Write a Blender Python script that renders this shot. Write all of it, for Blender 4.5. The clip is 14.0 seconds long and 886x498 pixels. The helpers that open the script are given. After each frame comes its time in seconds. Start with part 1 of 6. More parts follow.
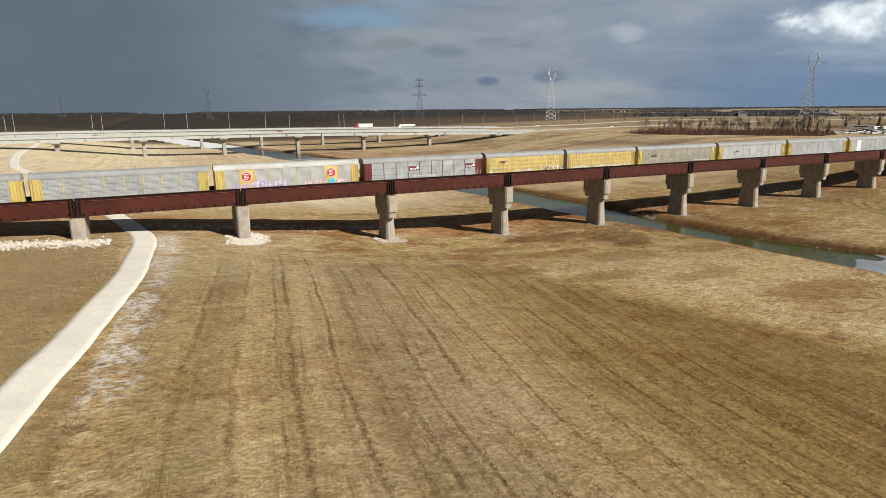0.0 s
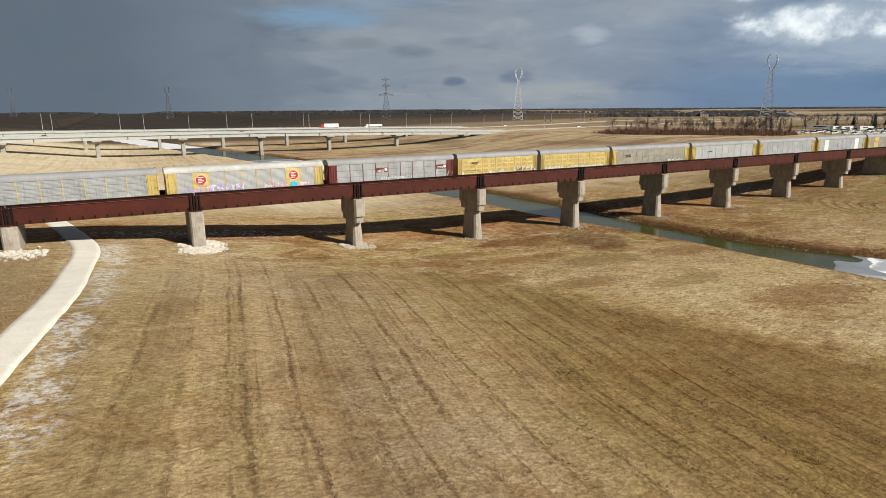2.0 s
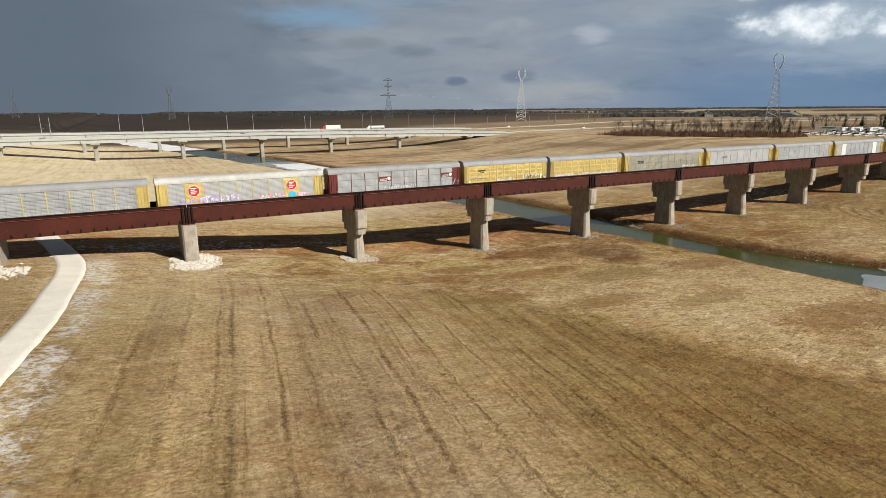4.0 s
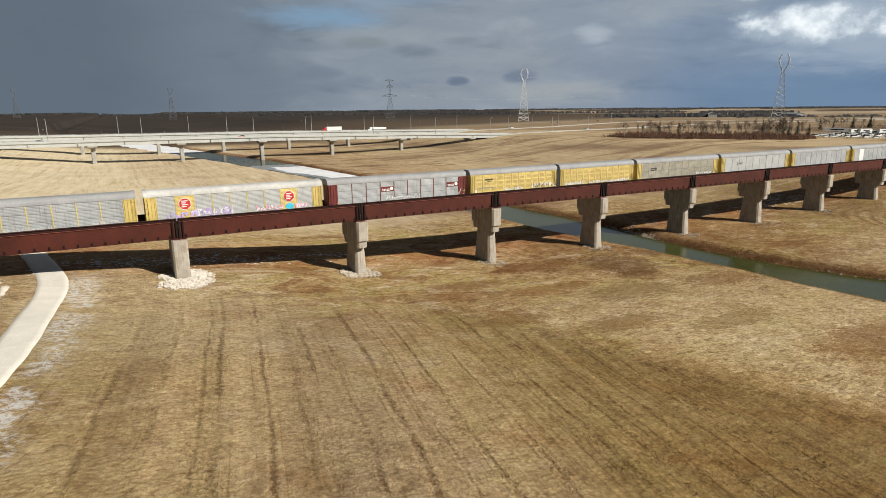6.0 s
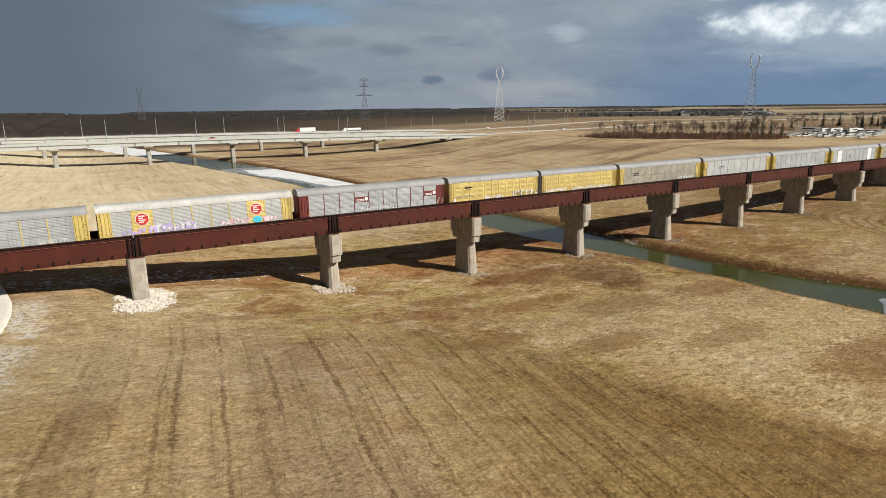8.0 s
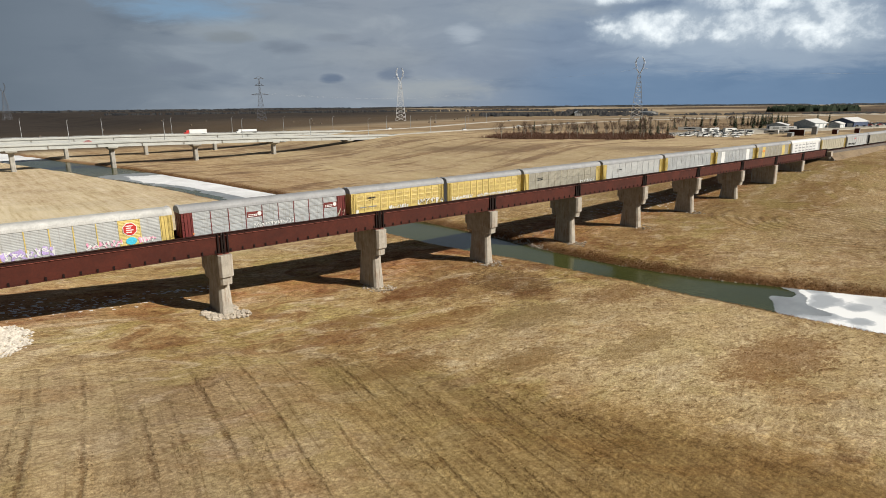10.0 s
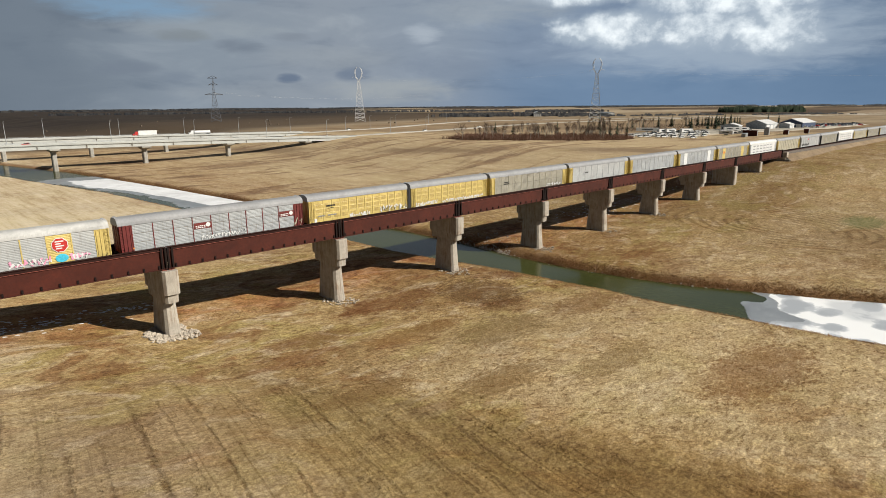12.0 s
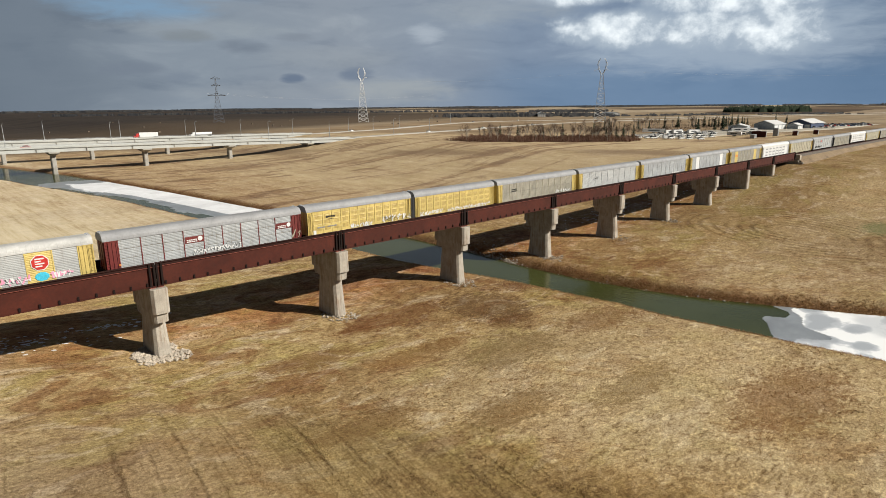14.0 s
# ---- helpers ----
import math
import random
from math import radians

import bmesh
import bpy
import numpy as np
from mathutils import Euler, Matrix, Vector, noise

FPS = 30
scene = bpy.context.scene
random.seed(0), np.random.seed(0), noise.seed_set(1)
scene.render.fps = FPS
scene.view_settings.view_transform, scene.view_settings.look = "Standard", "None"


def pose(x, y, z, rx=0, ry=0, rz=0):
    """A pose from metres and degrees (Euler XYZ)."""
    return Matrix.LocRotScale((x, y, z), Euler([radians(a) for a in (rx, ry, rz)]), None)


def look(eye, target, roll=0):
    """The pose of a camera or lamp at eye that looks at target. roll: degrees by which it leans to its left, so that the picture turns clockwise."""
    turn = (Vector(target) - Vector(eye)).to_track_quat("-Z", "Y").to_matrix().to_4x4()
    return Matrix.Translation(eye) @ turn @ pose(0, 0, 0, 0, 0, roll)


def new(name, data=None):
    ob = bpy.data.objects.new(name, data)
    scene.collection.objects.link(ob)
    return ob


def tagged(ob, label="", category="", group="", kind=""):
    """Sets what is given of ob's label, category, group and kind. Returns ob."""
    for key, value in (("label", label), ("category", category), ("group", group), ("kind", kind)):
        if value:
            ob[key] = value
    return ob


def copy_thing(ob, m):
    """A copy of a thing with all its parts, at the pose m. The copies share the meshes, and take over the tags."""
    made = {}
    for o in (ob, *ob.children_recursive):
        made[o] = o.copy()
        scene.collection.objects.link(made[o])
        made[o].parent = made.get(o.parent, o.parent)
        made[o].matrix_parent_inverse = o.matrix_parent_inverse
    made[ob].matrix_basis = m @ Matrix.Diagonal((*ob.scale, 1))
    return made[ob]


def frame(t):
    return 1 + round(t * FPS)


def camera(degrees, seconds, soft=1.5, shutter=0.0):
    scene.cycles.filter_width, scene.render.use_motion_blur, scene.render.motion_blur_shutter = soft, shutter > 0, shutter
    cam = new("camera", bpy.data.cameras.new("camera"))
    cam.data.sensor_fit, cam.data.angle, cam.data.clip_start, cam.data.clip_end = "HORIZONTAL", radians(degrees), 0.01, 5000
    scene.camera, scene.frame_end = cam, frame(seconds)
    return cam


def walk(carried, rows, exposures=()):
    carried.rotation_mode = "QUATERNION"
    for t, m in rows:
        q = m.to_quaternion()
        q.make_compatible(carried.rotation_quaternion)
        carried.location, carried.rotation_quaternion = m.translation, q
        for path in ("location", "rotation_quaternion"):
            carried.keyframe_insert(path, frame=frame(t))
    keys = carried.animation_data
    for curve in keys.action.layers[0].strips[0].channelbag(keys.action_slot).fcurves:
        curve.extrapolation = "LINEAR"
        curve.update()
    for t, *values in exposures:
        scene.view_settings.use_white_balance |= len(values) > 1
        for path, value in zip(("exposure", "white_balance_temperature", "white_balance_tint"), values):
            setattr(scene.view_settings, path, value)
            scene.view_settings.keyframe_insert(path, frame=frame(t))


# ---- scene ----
cam = camera(73.0, 14.0, soft=0.65)
PATH = [
    (0, (-44.591, -117.18, 29.608), (-43.763, -115.418, 29.15), -0.5),
    (0.5, (-44.054, -115.558, 29.528), (-43.229, -113.795, 29.07), -0.5),
    (1, (-43.393, -114.113, 29.424), (-42.525, -112.371, 28.967), -0.4),
    (1.5, (-42.824, -112.635, 29.302), (-41.914, -110.914, 28.844), -0.4),
    (2, (-42.306, -111.196, 29.249), (-41.383, -109.482, 28.791), -0.4),
    (2.5, (-41.7, -109.734, 29.383), (-40.779, -108.018, 28.926), -0.4),
    (3, (-41.124, -108.309, 29.686), (-40.205, -106.592, 29.228), -0.5),
    (5.5, (-38.219, -100.942, 31.332), (-37.306, -99.223, 30.873), -0.4),
    (6, (-37.637, -99.497, 31.57), (-36.725, -97.777, 31.111), -0.5),
    (6.5, (-37.044, -97.97, 31.789), (-36.133, -96.249, 31.33), -0.4),
    (7, (-36.423, -96.539, 31.972), (-35.511, -94.819, 31.513), -0.5),
    (9.5, (-32.671, -90.858, 33.791), (-31.495, -89.311, 33.321), -0.5),
    (10, (-31.688, -89.39, 33.838), (-30.453, -87.888, 33.369), -0.5),
    (10.5, (-30.879, -88.064, 33.936), (-29.595, -86.605, 33.467), -0.4),
    (11, (-30.038, -86.846, 34.034), (-28.707, -85.429, 33.565), -0.4),
    (11.5, (-29.209, -85.659, 34.094), (-27.876, -84.244, 33.625), -0.4),
    (12, (-28.457, -84.597, 34.11), (-27.125, -83.18, 33.641), -0.4),
    (12.5, (-27.539, -83.513, 34.111), (-26.21, -82.094, 33.642), -0.4),
    (13, (-26.574, -82.198, 34.314), (-25.247, -80.777, 33.845), -0.4),
    (13.5, (-25.7, -81.195, 34.666), (-24.375, -79.772, 34.197), -0.5),
    (14, (-24.909, -80.285, 34.965), (-23.586, -78.861, 34.496), -0.5),
]
walk(cam, [(t, look(eye, target, roll)) for t, eye, target, roll in PATH])

# ---- world, sun, exposure ----
SUN_AZ = math.atan2(0.52, -0.854)      # towards the sun, from +y to +x
SUN_EL = radians(32.0)
scene.view_settings.exposure = 0.45
sun_dir = Vector((math.sin(SUN_AZ) * math.cos(SUN_EL), math.cos(SUN_AZ) * math.cos(SUN_EL), math.sin(SUN_EL)))
sun = new("sun", bpy.data.lights.new("sun", "SUN"))
sun.data.energy, sun.data.angle, sun.data.color = 5.0, radians(0.6), (1.0, 0.94, 0.83)
sun.matrix_world = look(sun_dir * 100, (0, 0, 0))


class Nodes:
    """Short hand for node trees."""

    def __init__(self, tree):
        self.t = tree
        tree.nodes.clear()

    def n(self, kind, **props):
        node = self.t.nodes.new(kind)
        for key, value in props.items():
            setattr(node, key, value)
        return node

    def l(self, a, b):
        self.t.links.new(a, b)

    def math(self, op, a, b=None, c=None, clamp=False):
        node = self.n("ShaderNodeMath", operation=op, use_clamp=clamp)
        for k, v in enumerate((a, b, c)):
            if v is None:
                continue
            if isinstance(v, (int, float)):
                node.inputs[k].default_value = v
            else:
                self.l(v, node.inputs[k])
        return node.outputs[0]

    def ramp(self, fac, stops, smooth=False):
        node = self.n("ShaderNodeValToRGB")
        node.color_ramp.interpolation = "EASE" if smooth else "LINEAR"
        els = node.color_ramp.elements
        while len(els) < len(stops):
            els.new(0.5)
        for e, (p, c) in zip(els, stops):
            e.position = p
            e.color = (*c, 1) if len(c) == 3 else c
        self.l(fac, node.inputs[0])
        return node.outputs[0]

    def mix(self, fac, a, b, mode="MIX"):
        node = self.n("ShaderNodeMix", data_type="RGBA", blend_type=mode)
        for k, v in ((0, fac), (6, a), (7, b)):
            if isinstance(v, (int, float)):
                node.inputs[k].default_value = v
            elif isinstance(v, tuple):
                node.inputs[k].default_value = (*v, 1)
            else:
                self.l(v, node.inputs[k])
        return node.outputs[2]

    def noise(self, vec, scale, detail=4, rough=0.55, dist=0.0):
        node = self.n("ShaderNodeTexNoise")
        node.inputs["Scale"].default_value = scale
        node.inputs["Detail"].default_value = detail
        node.inputs["Roughness"].default_value = rough
        node.inputs["Distortion"].default_value = dist
        self.l(vec, node.inputs["Vector"])
        return node.outputs[0]

    def step(self, v, lo, hi):
        node = self.n("ShaderNodeMapRange", interpolation_type="SMOOTHSTEP")
        node.inputs[1].default_value, node.inputs[2].default_value = lo, hi
        self.l(v, node.inputs[0])
        return node.outputs[0]

    def mapped(self, vec, scale=(1, 1, 1), loc=(0, 0, 0), rot=(0, 0, 0)):
        node = self.n("ShaderNodeMapping")
        node.inputs["Scale"].default_value = scale
        node.inputs["Location"].default_value = loc
        node.inputs["Rotation"].default_value = rot
        self.l(vec, node.inputs["Vector"])
        return node.outputs[0]


def build_world():
    world = bpy.data.worlds.new("sky")
    scene.world = world
    world.use_nodes = True
    k = Nodes(world.node_tree)
    sky = k.n("ShaderNodeTexSky", sky_type="NISHITA", sun_disc=False)
    sky.sun_elevation, sky.sun_rotation = SUN_EL, SUN_AZ
    sky.air_density, sky.dust_density, sky.ozone_density = 1.0, 1.0, 1.5
    co = k.n("ShaderNodeTexCoord").outputs["Generated"]
    xyz = k.n("ShaderNodeSeparateXYZ")
    k.l(co, xyz.inputs[0])
    x, y, z = xyz.outputs
    az = k.math("MULTIPLY", k.math("ARCTAN2", x, y), 57.2958)       # degrees from +y to +x
    el = k.math("MULTIPLY", k.math("ARCSINE", z), 57.2958)
    pos = k.n("ShaderNodeCombineXYZ")
    k.l(k.math("MULTIPLY", az, 0.05), pos.inputs[0])
    k.l(k.math("MULTIPLY", el, 0.13), pos.inputs[1])
    p = pos.outputs[0]
    # overcast deck: slate squall to the north-west, paler cloud ahead, blue-grey to the east
    big = k.noise(p, 1.3, 4, 0.5)
    fine = k.noise(k.mapped(p, (1, 1.25, 1), (7.3, 2.2, 0)), 2.6, 6, 0.55, 0.4)
    wisp = k.noise(k.mapped(p, (1, 1.6, 1), (2.7, 5.1, 0)), 6.0, 8, 0.62, 0.5)
    wob = k.math("ADD", az, k.math("MULTIPLY", k.math("SUBTRACT", big, 0.5), 7))
    deck = k.ramp(k.math("DIVIDE", k.math("ADD", wob, 40), 160, clamp=True),
                  [(0.0, (0.128, 0.155, 0.185)), (0.24, (0.134, 0.161, 0.193)), (0.315, (0.185, 0.213, 0.25)), (0.39, (0.265, 0.295, 0.335)),
                   (0.46, (0.29, 0.315, 0.355)), (0.52, (0.275, 0.31, 0.365)), (0.57, (0.235, 0.285, 0.365)), (0.66, (0.24, 0.305, 0.405)), (0.74, (0.17, 0.225, 0.31)), (1.0, (0.2, 0.25, 0.33))], True)
    calm = k.step(az, 4, 16)
    shade = k.ramp(fine, [(0.26, (0.66, 0.70, 0.76)), (0.5, (1.0, 1.0, 1.0)), (0.74, (1.36, 1.31, 1.24))], True)
    deck = k.mix(k.math("ADD", k.math("MULTIPLY", calm, 0.55), 0.10), deck, k.mix(1.0, deck, shade, "MULTIPLY"))
    ragged = k.math("ADD", k.math("MULTIPLY", k.math("SUBTRACT", wisp, 0.5), 3.2), k.math("MULTIPLY", k.math("SUBTRACT", fine, 0.5), 1.2))

    def cloud(deck, az0, el0, ra, re, tone, amount, lo=0.0, hi=0.9):
        """One cloud of ragged outline at its place in the sky."""
        da = k.math("DIVIDE", k.math("SUBTRACT", az, az0), ra)
        de = k.math("DIVIDE", k.math("SUBTRACT", el, el0), re)
        r2 = k.math("ADD", k.math("MULTIPLY", da, da), k.math("MULTIPLY", de, de))
        body = k.step(k.math("ADD", k.math("SUBTRACT", 1.0, r2), ragged), lo, hi)
        return k.mix(k.math("MULTIPLY", body, amount), deck, tone)

    # a darker, bluer strip of far rain near the horizon
    low = k.math("MULTIPLY", k.step(el, 4.6, 1.6), k.step(az, 40, 56))
    deck = k.mix(k.math("MULTIPLY", low, 0.62), deck, (0.13, 0.215, 0.335))
    # a rift of clear sky, paler rims, low bright haze under the deck
    for az0, el0, ra, re, tone, amount in ((17.5, 7.8, 5.2, 1.0, (0.225, 0.35, 0.485), 0.8), (24, 9.6, 5.0, 0.9, (0.28, 0.40, 0.52), 0.45),
                                           (22, 6.4, 6.0, 0.8, (0.36, 0.38, 0.395), 0.5), (38.9, 1.3, 5.2, 1.0, (0.40, 0.405, 0.40), 0.75), (33, 4.2, 5.5, 0.9, (0.36, 0.375, 0.39), 0.45),
                                           (48, 8.6, 6.5, 1.6, (0.38, 0.40, 0.42), 0.6), (43.5, 3.4, 4.0, 1.0, (0.21, 0.245, 0.31), 0.5), (27.5, 1.2, 7, 0.8, (0.33, 0.345, 0.365), 0.5)):
        deck = cloud(deck, az0, el0, ra, re, tone, amount, -1.1, 1.5)
    # dark scraps of scud
    for az0, el0, ra, re, tone, amount in ((21.0, 5.8, 2.1, 0.5, (0.225, 0.24, 0.25), 0.65), (25.4, 5.0, 1.9, 0.6, (0.20, 0.225, 0.265), 0.8), (29.4, 2.4, 1.0, 0.42, (0.15, 0.185, 0.25), 0.9),
                                           (35.2, 2.75, 1.5, 0.6, (0.17, 0.205, 0.27), 0.8), (29.8, 5.8, 1.6, 0.35, (0.23, 0.25, 0.285), 0.6), (16.4, 3.1, 2.3, 0.6, (0.185, 0.21, 0.255), 0.6), (20.3, 2.4, 1.5, 0.45, (0.20, 0.23, 0.28), 0.6)):
        deck = cloud(deck, az0, el0, ra, re, tone, amount, -0.7, 1.2)
    deck = cloud(deck, 41.6, 6.2, 1.4, 0.85, (0.47, 0.495, 0.535), 0.75, -0.9, 1.6)
    # sunlit cumulus heads in the east over a dim grey base
    pos2 = k.n("ShaderNodeCombineXYZ")
    k.l(k.math("MULTIPLY", az, 0.15), pos2.inputs[0])
    k.l(k.math("MULTIPLY", el, 0.17), pos2.inputs[1])
    p2 = pos2.outputs[0]
    lobes = k.n("ShaderNodeTexVoronoi", feature="SMOOTH_F1")
    lobes.inputs["Scale"].default_value = 3.4
    bent = k.n("ShaderNodeVectorMath", operation="ADD")
    wav = k.n("ShaderNodeTexNoise")
    wav.inputs["Scale"].default_value = 3.0
    k.l(p2, wav.inputs["Vector"])
    amp = k.n("ShaderNodeVectorMath", operation="SCALE")
    amp.inputs["Scale"].default_value = 0.35
    k.l(wav.outputs["Color"], amp.inputs[0])
    k.l(p2, bent.inputs[0])
    k.l(amp.outputs[0], bent.inputs[1])
    k.l(bent.outputs[0], lobes.inputs["Vector"])
    puffs = k.noise(p2, 2.2, 9, 0.64, 0.2)
    lumps = k.math("ADD", k.math("MULTIPLY", k.math("SUBTRACT", puffs, 0.5), 2.6), k.math("SUBTRACT", 0.45, lobes.outputs[0]))

    def heap(az0, el0, ra, re):
        da = k.math("DIVIDE", k.math("SUBTRACT", az, az0), ra)
        de = k.math("DIVIDE", k.math("SUBTRACT", el, el0), re)
        return k.math("SUBTRACT", 1.0, k.math("ADD", k.math("MULTIPLY", da, da), k.math("MULTIPLY", de, de)))

    field = heap(58.6, 6.3, 5.0, 1.4)
    for az0, el0, ra, re in ((65.2, 6.0, 3.0, 1.6), (70.8, 5.7, 3.4, 1.7), (67.5, 8.6, 6.5, 1.7), (56, 9.4, 5.5, 1.0)):
        field = k.math("MAXIMUM", field, heap(az0, el0, ra, re))
    veil = k.math("MULTIPLY", heap(67, 5.2, 15, 3.6), 0.8)
    deck = k.mix(k.math("MULTIPLY", k.step(k.math("ADD", veil, k.math("MULTIPLY", ragged, 0.35)), -0.05, 0.75), 0.7), deck, (0.40, 0.45, 0.515))
    puff = k.step(k.math("ADD", field, lumps), -0.85, 0.75)
    glowing = k.math("ADD", k.math("ADD", k.math("MULTIPLY", lumps, 0.55), k.math("MULTIPLY", field, 0.35)), k.math("MULTIPLY", k.math("SUBTRACT", k.noise(p2, 4.0, 8, 0.62), 0.5), 1.4))
    deck = k.mix(puff, deck, k.ramp(glowing, [(0.0, (0.46, 0.505, 0.56)), (0.22, (0.66, 0.69, 0.72)), (0.58, (1.0, 0.995, 0.98))]))
    blue = k.mix(1.0, sky.outputs[0], (0.05, 0.05, 0.05), "MULTIPLY")
    # higher up the broken cloud lets skylight through
    deck = k.mix(k.step(el, 15, 45), deck, k.mix(0.25, (0.062, 0.05, 0.042), k.mix(1.0, blue, (0.65, 0.65, 0.65), "MULTIPLY")))
    deck = k.mix(1.0, deck, (0.93, 1.0, 1.05), "MULTIPLY")
    back = k.n("ShaderNodeBackground")
    k.l(deck, back.inputs[0])
    back.inputs[1].default_value = 0.73
    out = k.n("ShaderNodeOutputWorld")
    k.l(back.outputs[0], out.inputs[0])


build_world()

# ---- materials ----
MATS = {}


def material(name, color, rough=0.7, metal=0.0, grain=8.0, amount=0.25, stain=0.6, stain_amount=0.25, bump=0.0, bump_scale=20.0, spec=0.5, tint=None, runs=0.0):
    """A weathered surface: colour with fine grain and broad stains in world space."""
    if name in MATS:
        return MATS[name]
    m = bpy.data.materials.new(name)
    m.use_nodes = True
    k = Nodes(m.node_tree)
    pos = k.n("ShaderNodeNewGeometry").outputs["Position"]
    a = k.ramp(k.noise(pos, grain, 5, 0.6), [(0.3, (1 - amount,) * 3), (0.7, (1 + amount,) * 3)])
    b = k.ramp(k.noise(pos, stain, 4, 0.6, 0.5), [(0.3, (1 - stain_amount,) * 3), (0.7, (1 + stain_amount * 0.6,) * 3)])
    col = k.mix(1.0, k.mix(1.0, color, a, "MULTIPLY"), b, "MULTIPLY")
    if tint:
        mask = k.step(k.noise(pos, stain * 2.3, 6, 0.65, 0.8), 0.52, 0.72)
        col = k.mix(k.math("MULTIPLY", mask, 0.7), col, tint)
    if runs:
        streak = k.step(k.noise(k.mapped(pos, (1, 1, 0.09)), 3.2, 6, 0.68), 0.50, 0.72)
        col = k.mix(k.math("MULTIPLY", streak, runs), col, k.mix(1.0, col, (0.52, 0.42, 0.33), "MULTIPLY"))
    sh = k.n("ShaderNodeBsdfPrincipled")
    k.l(col, sh.inputs["Base Color"])
    k.l(k.math("ADD", k.math("MULTIPLY", k.noise(pos, grain * 0.5, 3), 0.25), rough - 0.12, clamp=True), sh.inputs["Roughness"])
    sh.inputs["Metallic"].default_value = metal
    sh.inputs["Specular IOR Level"].default_value = spec
    if bump:
        bp = k.n("ShaderNodeBump")
        bp.inputs["Strength"].default_value = bump
        bp.inputs["Distance"].default_value = 0.05
        k.l(k.noise(pos, bump_scale, 5, 0.65), bp.inputs["Height"])
        k.l(bp.outputs[0], sh.inputs["Normal"])
    out = k.n("ShaderNodeOutputMaterial")
    k.l(sh.outputs[0], out.inputs[0])
    MATS[name] = m
    return m


RING = (151.0, -31.0)
# ruts between the mown lanes: place across, half width, depth
RUTS = [(-42.4, 0.30, 0.55), (-38.3, 0.30, 0.6), (-34.8, 0.22, 0.7), (-33.4, 0.34, 0.9), (-29.3, 0.26, 0.85), (-26.4, 0.2, 0.4), (-24.6, 0.28, 0.7), (-21.9, 0.25, 0.7), (-18.5, 0.32, 1.0), (-15.8, 0.18, 0.5),
        (-13.0, 0.25, 0.8), (-8.3, 0.25, 0.75), (-3.4, 0.2, 0.6), (-1.9, 0.32, 1.0), (1.2, 0.22, 0.6), (3.7, 0.2, 0.7), (6.2, 0.2, 0.6), (8.8, 0.22, 0.7), (11.4, 0.22, 0.7), (14.5, 0.22, 0.6)]


